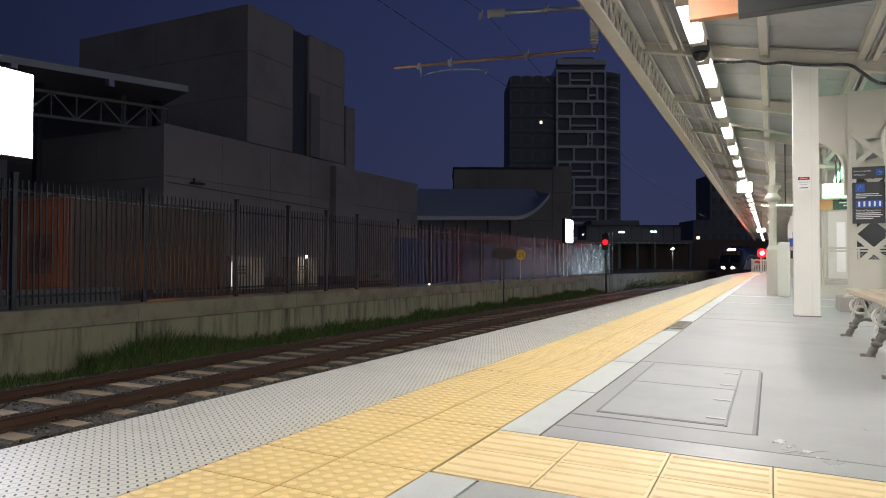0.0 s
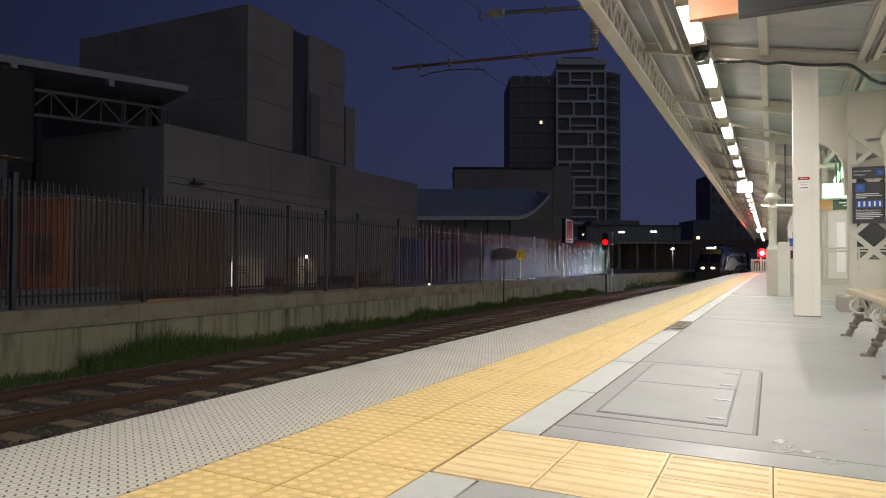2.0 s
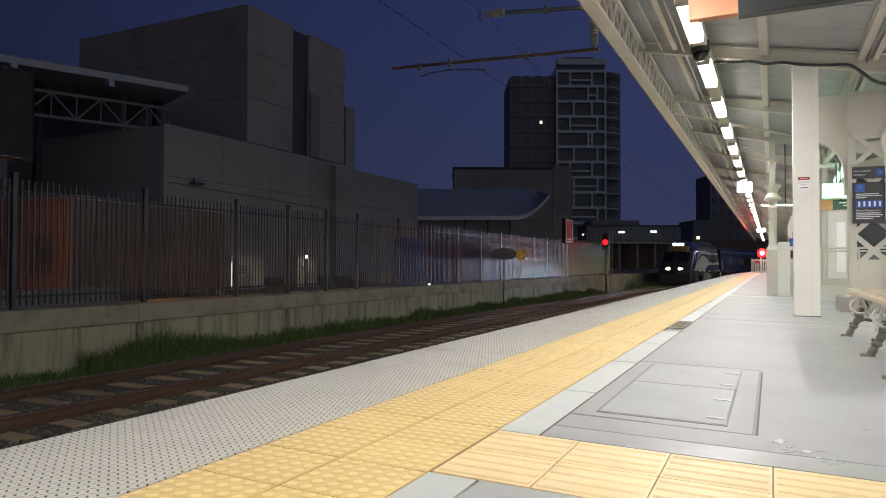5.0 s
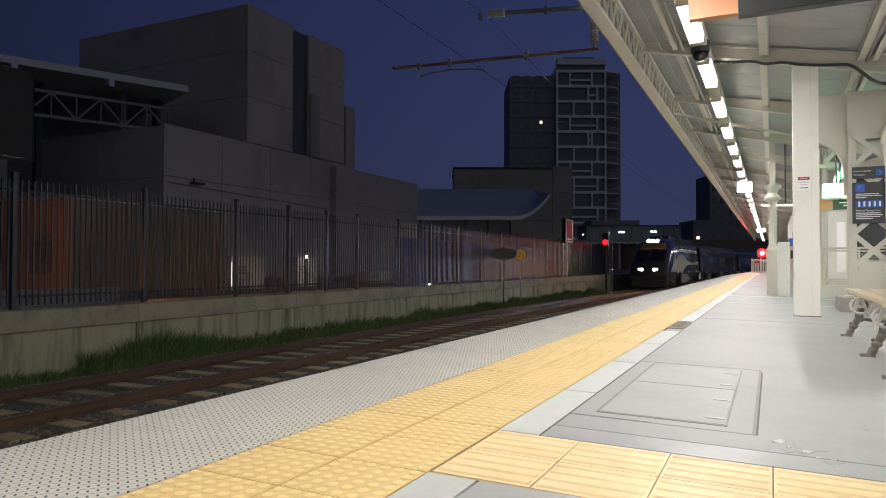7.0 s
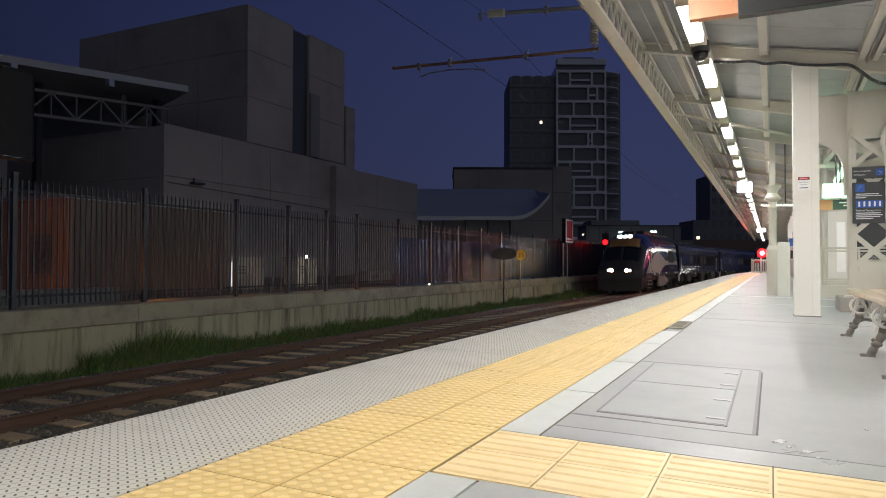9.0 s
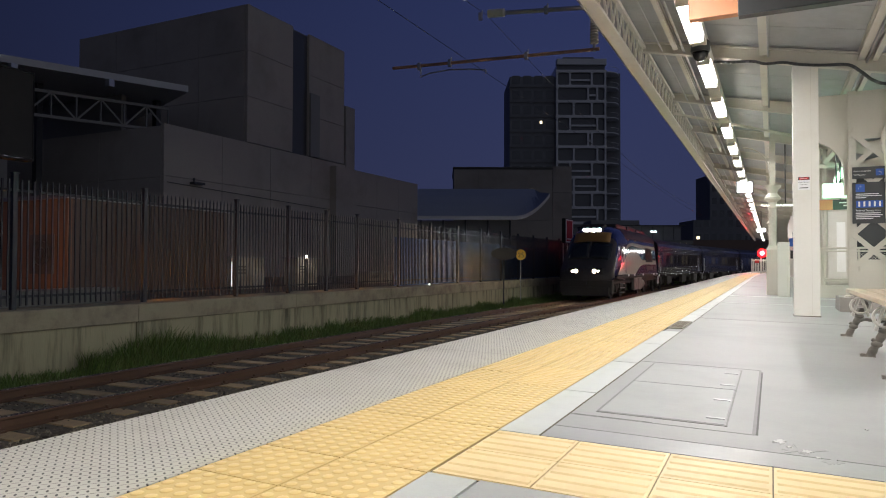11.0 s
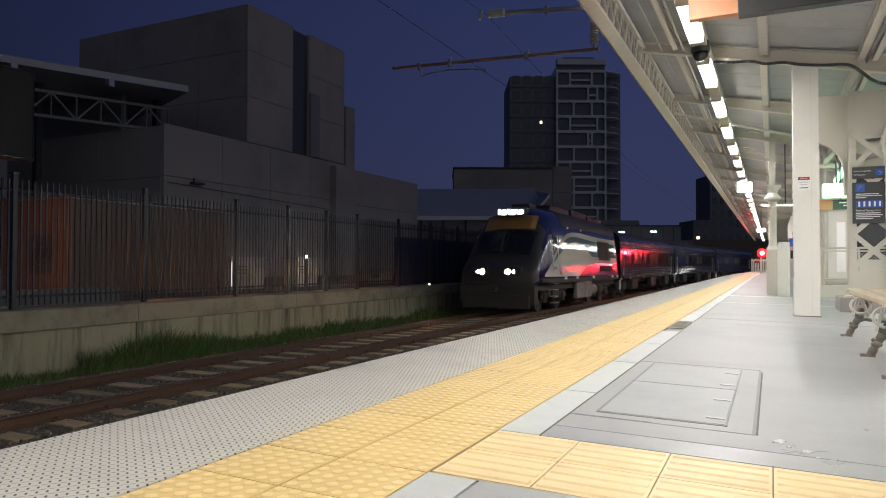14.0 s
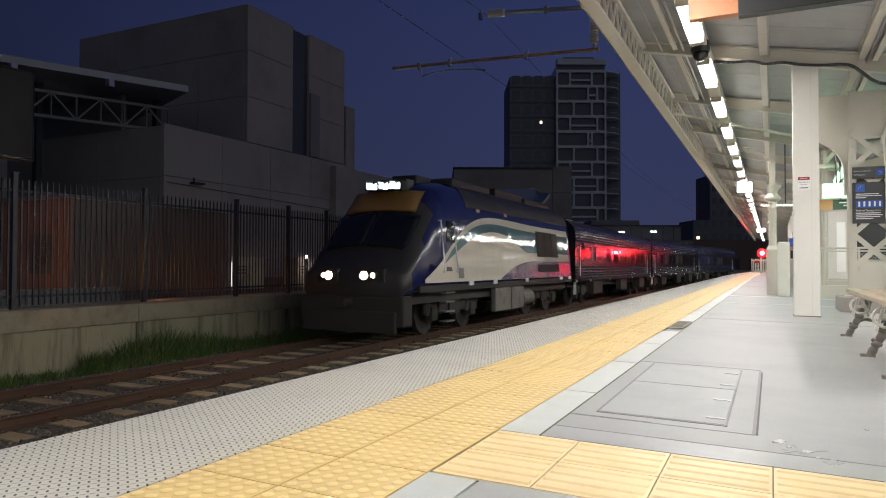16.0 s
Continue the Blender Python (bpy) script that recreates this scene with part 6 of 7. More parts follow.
# ---- overbridge building, far blocks and street lamp ----
def build_distance():
    b = thing("overbridge_building", -28.5, 108.5, 0, "dark glazed station building on a deck over the tracks", "building", rz=25.8)
    plate("deck", b, -2, 19, 0, 10, 3.95, 4.5, DARKCLAD)
    plate("hall", b, 2.0, 17.5, 1.5, 9, 4.51, 6.9, TOWERDARK)
    plate("upper_hall", b, 3.0, 11.0, 2.5, 9, 6.91, 7.9, TOWERDARK)
    plate("roof_edge", b, 1.6, 18.0, 1.0, 9.2, 6.902, 7.05, DARKSTEEL)
    spark = glow("deck light", (1.0, 0.85, 0.6), 0.2)
    for i in range(20):
        plate("deck_lamp", b, -1.2 + i * 1.0, -1.08 + i * 1.0, -0.06, -0.003, 4.0, 4.09, spark)
    for i in range(8):
        plate("column", b, -1.6 + i * 2.9, -1.2 + i * 2.9, 1.0, 1.4, -1.6, 3.94, DARKCLAD) if i not in (6,) else None
    for x, w, z in ((7.3, 0.9, 5.75), (12.5, 1.0, 5.85)):
        plate("lit_window", b, x, x + w, 1.44, 1.497, z, z + 0.28, COOLWIN)
    plate("lit_window", b, 1.0, 1.25, -0.06, -0.003, 5.3, 5.5, WARMWIN)
    for i in range(9):
        plate("glazing_bar", b, 2.3 + i * 1.75, 2.36 + i * 1.75, 1.45, 1.499, 4.55, 6.85, DARKSTEEL)
    s = thing("street_lamp", -13.0, 104.0, -1.6, "street lamp with a bright white head", "street lamp")
    bm = bmesh.new()
    rod(bm, (0, 0, 0), (0, 0, 4.6), 0.06, 8)
    part("pole", bm, GALV, s)
    bm = bmesh.new()
    lathe(bm, (0, -0.1, 4.35), [(0.05, 0), (0.2, 0.08), (0.2, 0.2), (0.08, 0.3)], 12)
    part("head", bm, glow("street lamp glass", (0.95, 1.0, 0.95), 25.0), s)
    lamp_point("street_light", (-13.0, 103.4, 2.6), 120.0, (0.9, 1.0, 0.95), 0.15)
    for x, y, w, h, n in ((-15.5, 159.0, 11.5, 12.0, 4), (-13.0, 172.0, 12.5, 23.5, 7)):
        f = thing("far_block", x, y, -1.6, "dark distant office block with rows of windows", "building", "distant office blocks", rz=25.8)
        plate("wall", f, 0, w, 0, 9, 0, h, TOWERDARK)
        for k in range(n):
            for i in range(int(w / 1.8)):
                plate("window", f, 0.5 + i * 1.8, 1.6 + i * 1.8, -0.03, -0.002, 1.5 + k * 3.0, 3.0 + k * 3.0, TOWERGLASS)
                if (k, i, n) == (2, 0, 4):
                    plate("lit_pane", f, 0.7, 1.4, -0.05, -0.032, 1.8 + k * 3.0, 2.4 + k * 3.0, WARMWIN)
    f = thing("brick_viaduct", -11.0, 121.5, -1.6, "dark arched brick wall added as backing beyond the curve", "wall", rz=12)
    brick = material("dark old brick", (0.20, 0.14, 0.115), 0.85, scale=5, vary=0.3, bump=0.4)
    # Added backing that keeps the gap below the deck dark instead of sky.
    plate("wall", f, -24.0, 26, 0, 1.2, 0, 6.3, brick)
    # Black plates put the darkness of arches onto the flat wall.
    for i in range(4):
        plate("arch_recess", f, 1.5 + i * 3.2, 3.2 + i * 3.2, -0.04, -0.002, 0.6, 3.2, BLACK)
    trees = thing("shrubs", -10.2, 53.0, -1.4, "dark low shrubs along the far fence", "shrub")
    rng = random.Random(3)
    bm = bmesh.new()
    for i in range(2600):
        y = rng.uniform(0, 22)
        c = Vector((bend(y + 53) + rng.gauss(0, 0.35), y, abs(rng.gauss(0, 0.32)) * (0.6 + 0.5 * math.sin(y * 1.3))))
        n = Vector((rng.gauss(0, 1), rng.gauss(0, 1), rng.gauss(0, 1))).normalized()
        u = n.orthogonal().normalized() * 0.045
        w = n.cross(u)
        bm.faces.new([bm.verts.new(c + p) for p in (u * 1.6, w, -u * 1.6, -w)])
    part("leaves", bm, GRASS, trees)


build_distance()

# ---- train ----
LOCO_L, CAR_L, GAP = 12.5, 17.6, 0.5
# Near-black paint stands for the haze and glare that hide the front.
NOSE = material("locomotive front darkened for haze", (0.040, 0.036, 0.036), 0.5, scale=3, vary=0.3, bump=0.05, stain=(0.05, 0.042, 0.036), stain_scale=1.6)
BLUE = material("dark blue locomotive paint", (0.014, 0.019, 0.095), 0.16, scale=3, vary=0.12, bump=0.02, coat=0.3, rough_vary=0.06)
LWHITE = material("grimy white locomotive paint", (0.66, 0.61, 0.52), 0.04, scale=2.2, vary=0.10, bump=0.02, fine=8, wave=(2.6, 0.0075), stain=(0.33, 0.22, 0.12), stain_scale=1.3, stretch=(1, 2, 0.4), stain_low=0.62, stain_high=0.9, rough_vary=0.015)
TEAL = material("teal grey livery band", (0.12, 0.20, 0.235), 0.05, scale=2.2, vary=0.12, bump=0.02, fine=8, wave=(2.6, 0.0075), rough_vary=0.02)
PURPLE = material("violet blue livery band", (0.075, 0.07, 0.15), 0.12, scale=3, vary=0.12, bump=0.2, wave=(4.5, 0.005), coat=0.3, rough_vary=0.05)
GOLD = material("ochre locomotive nose paint", (0.34, 0.19, 0.06), 0.35, scale=3, vary=0.15, bump=0.02)
UNDER = material("grimy underframe", (0.046, 0.041, 0.036), 0.8, scale=6, vary=0.4, bump=0.4)
TANK = material("dusty grey tank", (0.20, 0.19, 0.17), 0.6, scale=4, vary=0.2, bump=0.1, stain=(0.10, 0.09, 0.08), stain_scale=2)
ROOFM = material("dark roof", (0.034, 0.032, 0.034), 0.6, scale=3, vary=0.3, bump=0.2)
STAINLESS = material("corrugated stainless steel", (0.105, 0.09, 0.087), 0.15, metal=0.75, scale=1.2, vary=0.10, bump=0.0, fine=10, rough_vary=0.03)
GLASS = material("dark carriage glass", (0.015, 0.018, 0.022), 0.05, scale=2, vary=0.1, bump=0.0, rough_vary=0.02)
CABINWIN = material("dim lit carriage window", (0.03, 0.028, 0.025), 0.1, scale=2, vary=0.2, bump=0.0, rough_vary=0.02, emit=(1.0, 0.82, 0.5), power=0.018)
W = 1.42
LEAN = 0.10   # the locomotive's sides lean in towards the roof


def lean_in(bm):
    """Lay side pieces against the leaning side."""
    for v in bm.verts:
        v.co.x -= math.copysign(LEAN * (v.co.z - 1.23), v.co.x)
    return bm


def slab(bm, pts, x0, x1):
    """A flat plate on the vehicle's side from an outline of (y, z)."""
    a = [bm.verts.new((x0, y, z)) for y, z in pts]
    b = [bm.verts.new((x1, y, z)) for y, z in pts]
    n = len(pts)
    for i in range(n):
        bm.faces.new((a[i], a[(i + 1) % n], b[(i + 1) % n], b[i]))
    bmesh.ops.triangle_fill(bm, use_beauty=True, edges=[e for e in bm.edges if e.verts[0] in a and e.verts[1] in a])
    bmesh.ops.triangle_fill(bm, use_beauty=True, edges=[e for e in bm.edges if e.verts[0] in b and e.verts[1] in b])


def curve(pts, n=6):
    """A smooth line through points."""
    out = []
    for i in range(len(pts) - 1):
        p0, p1, p2, p3 = (Vector(pts[max(0, i - 1)]), Vector(pts[i]), Vector(pts[i + 1]), Vector(pts[min(len(pts) - 1, i + 2)]))
        for k in range(n):
            t = k / n
            v = 0.5 * (2 * p1 + (p2 - p0) * t + (2 * p0 - 5 * p1 + 4 * p2 - p3) * t * t + (3 * p1 - p0 - 3 * p2 + p3) * t ** 3)
            out.append((v.x, v.y))
    return out + [tuple(pts[-1])]


WHEELS = []


def build_bogie(parent, y, r=0.46, base=1.15):
    for s in (-1, 1):
        bm = bmesh.new()
        box(bm, s * 1.0 - 0.06, s * 1.0 + 0.06, y - base - 0.35, y + base + 0.35, 0.5, 0.72, 0.02)
        for o in (-base, base):
            box(bm, s * 1.02 - 0.1, s * 1.02 + 0.1, y + o - 0.14, y + o + 0.14, r - 0.16, r + 0.16, 0.02)
            rod(bm, (s * 1.02, y + o + 0.3, 0.45), (s * 1.02, y + o + 0.3, 0.9), 0.09, 8)
            rod(bm, (s * 1.02, y + o - 0.3, 0.45), (s * 1.02, y + o - 0.3, 0.9), 0.09, 8)
        box(bm, s * 1.02 - 0.09, s * 1.02 + 0.09, y - 0.3, y + 0.3, 0.42, 0.8)
        part("bogie_frame", bm, UNDER, parent)
    for o in (-base, base):
        bm = bmesh.new()
        rod(bm, (-0.75, 0, 0), (0.75, 0, 0), 0.08, 8)
        for s in (-1, 1):
            lathe(bm, (s * 0.77, 0, 0), [(r + 0.0, -0.065), (r, 0.065), (r * 0.8, 0.06), (r * 0.75, 0.02), (0.15, 0.03), (0.13, 0.08)] if s > 0 else [(0.13, -0.08), (0.15, -0.03), (r * 0.75, -0.02), (r * 0.8, -0.06), (r, -0.065), (r, 0.065)], 20, axis=0)
        w = part("wheelset", bm, UNDER, parent)
        w.location = (0, y + o, r + 0.001)
        WHEELS.append((w, y + o, r))


def build_loco():
    loco = thing("locomotive", TRACK_X, 12.0, RAIL_Z, "blue, white and ochre diesel locomotive with lit headlights", "locomotive")
    bm = bmesh.new()
    secs = [(0.0, 1.16, 0.95, 1.28, 1.46), (0.10, 1.28, 0.95, 1.36, 1.56), (0.28, 1.34, 1.0, 1.42, 1.64), (0.9, 1.38, 1.15, 2.0, 2.45), (1.5, 1.40, 1.15, 2.5, 3.16),
            (1.75, W, 1.15, 2.66, 3.42), (2.2, W, 1.15, 2.8, 3.58), (3.2, W, 1.15, 2.9, 3.7), (LOCO_L, W, 1.15, 2.9, 3.7)]
    rings = []
    for s, w, zb, zs, zt in secs:
        wl = lambda z: w - LEAN * (z - 1.23)
        wt = wl(zs)
        half = [(w * 0.97, zb), (wl(zb + 0.08), zb + 0.08), (wt, zs), (wt * 0.95, zs + 0.35 * (zt - zs)), (wt * 0.80, zs + 0.72 * (zt - zs)), (wt * 0.5, zt - 0.05)]
        pts = half + [(0, zt)] + [(-x, z) for x, z in half[::-1]]
        rings.append([bm.verts.new((x, s, z)) for x, z in pts])
    n = len(rings[0])
    for a, b in zip(rings, rings[1:]):
        for i in range(n):
            bm.faces.new((a[i], a[(i + 1) % n], b[(i + 1) % n], b[i]))
    bm.faces.new(rings[0])
    bm.faces.new(rings[-1][::-1])
    bm.normal_update()
    # forward-facing faces of the nose take the haze-darkened paint
    for f in bm.faces:
        c = f.calc_center_median()
        if c.y < 1.5 and abs(f.normal.y) > 0.3:
            f.material_index = 1
    body = smooth_by_angle(part("body", bm, [BLUE, NOSE], loco, "glossy dark blue body, front faces darkened for haze"), 50)
    # front slope pieces: ochre brow and dark windscreens
    ends = ((0.28, 1.64), (0.9, 2.45), (1.5, 3.16), (1.75, 3.42))

    def on_slope(z):
        for (s0, z0), (s1, z1) in zip(ends, ends[1:]):
            if z <= z1:
                return s0 + (s1 - s0) * (z - z0) / (z1 - z0)
        return 1.75

    def slope_panel(name, mat, x0, x1, z0, z1, out, drop, label):
        bm = bmesh.new()
        rows = []
        for z in [z0 + (z1 - z0) * i / 6 for i in range(7)]:
            for o in (0.0, 1.0):
                rows.append([])
                for k in range(9):
                    x = x0 + (x1 - x0) * k / 8
                    zz = z - drop * (x / 1.2) ** 2
                    s = on_slope(z) - out + 0.06 * o + 0.05 * (x / 1.2) ** 2
                    rows[-1].append(bm.verts.new((x, s, zz)))
        for a, b, flip in [(rows[i], rows[i + 2], 0) for i in range(0, len(rows) - 2)]:
            for k in range(8):
                bm.faces.new((a[k], a[k + 1], b[k + 1], b[k]))
        for i in range(0, len(rows) - 2, 2):
            for k in (0, 8):
                bm.faces.new((rows[i][k], rows[i + 1][k], rows[i + 3][k], rows[i + 2][k]))
        for i in (0, len(rows) - 2):
            for k in range(8):
                bm.faces.new((rows[i][k], rows[i][k + 1], rows[i + 1][k + 1], rows[i + 1][k]))
        return part(name, bm, mat, body, label, True)

    slope_panel("brow", GOLD, -0.90, 0.90, 2.84, 3.34, 0.07, 0.10, "ochre brow above the windscreens")
    slope_panel("windscreen", GLASS, -1.05, -0.05, 2.02, 2.82, 0.055, 0.16, "dark windscreen")
    slope_panel("windscreen", GLASS, 0.05, 1.05, 2.02, 2.82, 0.055, 0.16, "dark windscreen")
    for x in (-0.6, 0.5):
        bm = bmesh.new()
        rod(bm, (x, 0.62, 1.98), (x + 0.25, 0.98, 2.5), 0.012, 5)
        part("wiper", bm, BLACK, body)
    bm = bmesh.new()
    box(bm, -1.30, 1.30, -0.02, 0.4, 0.30, 0.94, 0.05)
    box(bm, -1.15, 1.15, -0.12, 0.0, 0.18, 0.62, 0.03)
    part("front_apron", bm, UNDER, loco, "dark grimy apron and snow plough")
    bm = bmesh.new()
    rod(bm, (0, -0.35, 0.8), (0, 0.1, 0.8), 0.08, 10)
    box(bm, -0.12, 0.12, -0.40, -0.3, 0.72, 0.9, 0.03)
    part("coupler", bm, UNDER, loco)
    hl = glow("headlight glass", (1.0, 0.62, 0.36), 1000)
    beam = glow("main beam bulb", (0.50, 0.72, 1.0), 900000)
    ol = glow("marker light glass", (1.0, 0.88, 0.72), 120)
    for s in (-1, 1):
        bm = bmesh.new()
        box(bm, s * 0.58 - 0.27, s * 0.58 + 0.27, -0.03, 0.12, 1.22, 1.52, 0.02)
        part("lamp_surround", bm, UNDER, loco)
    for x, r, m in ((-0.44, 0.085, hl), (0.44, 0.085, hl), (-0.62, 0.05, ol), (0.62, 0.05, ol)):
        bm = bmesh.new()
        lathe(bm, (x, -0.035, 1.37), [(r, 0.0), (r * 0.9, -0.02), (r * 0.4, -0.035), (0.01, -0.04)], 18, axis=1)
        lens = part("headlight", bm, m, loco, "bright warm headlight", True)
        # Hood added to block the lens's light towards the sides.
        bm = bmesh.new()
        k = r + 0.006
        rings = [[bm.verts.new((x + a * math.cos(math.pi * i / 9), y, 1.37 + a * math.sin(math.pi * i / 9))) for i in range(18)] for a, y in ((k, -0.03), (k + 0.004, -0.03 - 1.9 * r), (k + 0.016, -0.03 - 1.9 * r), (k + 0.02, -0.03))]
        for ra, rb in zip(rings, rings[1:] + rings[:1]):
            for i in range(18):
                bm.faces.new((ra[i], ra[(i + 1) % 18], rb[(i + 1) % 18], rb[i]))
        part("lamp_hood", bm, UNDER, lens, "dark hood added to cut side spill")
        if r > 0.06:   # a slim tube is added in the middle of the lens to narrow the main beam
            bm = bmesh.new()
            rings = [[bm.verts.new((x + a * math.cos(math.pi * i / 8), y, 1.37 + a * math.sin(math.pi * i / 8))) for i in range(16)] for a, y in ((0.013, -0.078), (0.013, -0.240), (0.016, -0.240), (0.016, -0.078))]
            for ra, rb in zip(rings, rings[1:] + rings[:1]):
                for i in range(16):
                    bm.faces.new((ra[i], ra[(i + 1) % 16], rb[(i + 1) % 16], rb[i]))
            part("collimator", bm, BLACK, lens, "slim black tube added to narrow the beam")
            bm = bmesh.new()
            lathe(bm, (x, -0.079, 1.37), [(0.0124, 0.0), (0.0124, -0.004)], 14, axis=1)
            part("bulb", bm, beam, lens, "intense white bulb")
    tl = glow("top light glass", (0.62, 0.83, 1.0), 300)
    bm = bmesh.new()
    box(bm, -0.46, 0.46, 1.60, 2.0, 3.30, 3.60, 0.03)
    part("top_light_case", bm, CHARCOAL, loco)
    # Ledge and dividers are added to block spill from the roof lights.
    bm = bmesh.new()
    box(bm, -0.48, 0.48, 1.30, 1.62, 3.32, 3.345)
    part("light_visor", bm, UNDER, loco, "dark ledge added to keep roof light off the brow")
    for x in (-0.31, 0, 0.31):
        bm = bmesh.new()
        q = [bm.verts.new((x + a + 0.05 * (b - 0.5), 1.54 + 0.05 * b, 3.36 + 0.14 * b)) for a, b in ((-0.11, 0), (0.09, 0), (0.11, 1), (-0.09, 1))]
        q2 = [bm.verts.new(v.co + Vector((0, 0.1, 0))) for v in q]
        bm.faces.new(q)
        bm.faces.new(q2[::-1])
        for i in range(4):
            bm.faces.new((q[i], q[(i + 1) % 4], q2[(i + 1) % 4], q2[i]))
        part("top_light", bm, tl, loco, "bright white roof light")
    for x in (-0.465, -0.155, 0.155, 0.465):
        bm = bmesh.new()
        box(bm, x - 0.014, x + 0.014, 1.30, 1.62, 3.346, 3.53)
        part("light_divider", bm, UNDER, loco)
    # livery on both sides
    for s in (-1, 1):
        x = lambda k: s * (W + 0.004 * k)
        arch = curve([(0.72, 1.28), (1.5, 1.62), (2.2, 2.05), (3.1, 2.52), (4.0, 2.78), (5.1, 2.87), (6.8, 2.86), (8.6, 2.83), (12.3, 2.83)])
        bm = bmesh.new()
        slab(bm, arch + [(12.3, 1.2), (0.72, 1.2)], x(0.5), x(1.5))
        part("white_panel", lean_in(bm), LWHITE, body, "grimy white swept livery panel")
        outer = curve([(1.75, 1.62), (2.3, 2.0), (3.1, 2.38), (4.0, 2.62), (5.1, 2.70), (6.6, 2.66), (8.5, 2.62), (12.29, 2.62)])
        inner = curve([(12.29, 1.98), (8.5, 1.98), (7.6, 1.98), (7.0, 2.14), (6.3, 2.36), (5.2, 2.48), (4.2, 2.42), (3.3, 2.2), (2.4, 1.88)])
        bm = bmesh.new()
        slab(bm, outer + inner, x(1.6), x(2.4))
        part("teal_band", lean_in(bm), TEAL, body, "teal grey swept band")
        low = curve([(5.2, 1.21), (5.7, 1.36), (6.4, 1.55), (7.4, 1.68), (8.6, 1.72), (12.29, 1.72)])
        bm = bmesh.new()
        slab(bm, low + [(12.29, 1.21)], x(1.6), x(2.6))
        part("violet_band", lean_in(bm), PURPLE, body, "violet blue lower band")
        # cab side window, door seam and handrails
        bm = bmesh.new()
        slab(bm, [(1.95, 2.12), (2.42, 2.12), (2.42, 2.62), (2.05, 2.62)], s * (W - 0.01), x(3))
        part("cab_window", lean_in(bm), GLASS, body, "dark cab side window")
        for y in (1.62, 2.32):
            bm = bmesh.new()
            rod(bm, (x(16), y, 1.42), (x(16), y, 2.62), 0.016, 6)
            for z in (1.44, 2.6):
                rod(bm, (x(0), y, z), (x(17), y, z), 0.012, 6)
            part("handrail", lean_in(bm), SIGNWHITE, body, "white upright handrail")
        bm = bmesh.new()
        slab(bm, [(1.8, 1.45), (2.12, 1.45), (2.08, 1.55), (1.84, 1.55)], x(2.6), x(4))
        part("door_vent", lean_in(bm), BLACK, body)
        bm = bmesh.new()
        slab(bm, [(2.45, 1.28), (2.75, 1.28), (2.75, 1.52), (2.45, 1.52)], x(2.6), x(4))
        part("panel_plate", lean_in(bm), TANK, body)
        # radiator grille with slats
        g = None
        for z0, z1 in ((1.86, 2.68), (1.38, 1.62)):
            bm = bmesh.new()
            slab(bm, [(8.6, z0), (10.9, z0), (10.9, z1), (8.6, z1)], x(2.8), x(5))
            g = part("grille", lean_in(bm), UNDER, body, "black radiator grille")
            k = z0 + 0.04
            while k < z1 - 0.03:
                bm = bmesh.new()
                box(bm, min(x(5.2), x(12)), max(x(5.2), x(12)), 8.65, 10.85, k, k + 0.025)
                part("slat", lean_in(bm), UNDER, g)
                k += 0.07
        for y in (9.4, 10.1):
            bm = bmesh.new()
            box(bm, min(x(12.2), x(15)), max(x(12.2), x(15)), y, y + 0.05, 1.87, 2.67)
            part("grille_bar", lean_in(bm), UNDER, g)
        bm = bmesh.new()
        slab(bm, [(10.95, 1.74), (12.29, 1.74), (12.29, 1.84), (10.95, 1.84)], x(2.8), x(3.8))
        part("white_stripe", lean_in(bm), LWHITE, body)
        for y in (3.0, 4.6, 7.2, 10.9, 12.0):
            bm = bmesh.new()
            box(bm, min(x(2.7), x(9)), max(x(2.7), x(9)), y, y + 0.28, 1.1, 1.2)
            part("sill_marker", bm, SIGNWHITE, body, "small pale plate")
        for y, z in ((3.9, 3.0), (5.9, 3.02)):
            bm = bmesh.new()
            box(bm, min(s * W * 0.82, s * W * 0.88), max(s * W * 0.82, s * W * 0.88), y, y + 0.22, z - 0.05, z + 0.03)
            part("roof_bracket", bm, GOLD, body)
        # steps, sill and tanks
        bm = bmesh.new()
        box(bm, min(s * 1.3, s * W), max(s * 1.3, s * W), 0.5, LOCO_L, 1.0, 1.145)
        part("sill", bm, UNDER, loco)
        for z in (0.30, 0.52, 0.74, 0.95):
            bm = bmesh.new()
            box(bm, min(s * 1.28, s * 1.46), max(s * 1.28, s * 1.46), 1.70, 2.15, z, z + 0.03)
            part("step", bm, GALV, loco, "bright edged cab step")
        bm = bmesh.new()
        box(bm, min(s * 1.24, s * 1.40), max(s * 1.24, s * 1.40), 4.9, 6.1, 0.34, 0.99, 0.03)
        part("equipment_box", bm, TANK, loco, "dusty grey equipment box")
        bm = bmesh.new()
        box(bm, min(s * 1.24, s * 1.40), max(s * 1.24, s * 1.40), 6.14, 7.2, 0.34, 0.99, 0.03)
        part("equipment_box", bm, TANK, loco, "dusty grey equipment box")
        bm = bmesh.new()
        rod(bm, (s * 1.12, 7.35, 0.62), (s * 1.12, 8.3, 0.62), 0.25, 14)
        part("air_tank", bm, TANK, loco)
    bm = bmesh.new()
    box(bm, -1.2, 1.2, 0.5, LOCO_L - 0.1, 0.75, 0.99)
    part("underframe", bm, UNDER, loco)
    for y0, y1, h in ((3.6, 6.2, 0.16), (6.6, 9.0, 0.20), (9.3, 12.0, 0.14)):
        bm = bmesh.new()
        box(bm, -0.7, 0.7, y0, y1, 3.55, 3.68 + h, 0.04)
        part("roof_unit", bm, ROOFM, loco, "dark roof equipment cover")
    bm = bmesh.new()
    wr = W - LEAN * 1.67
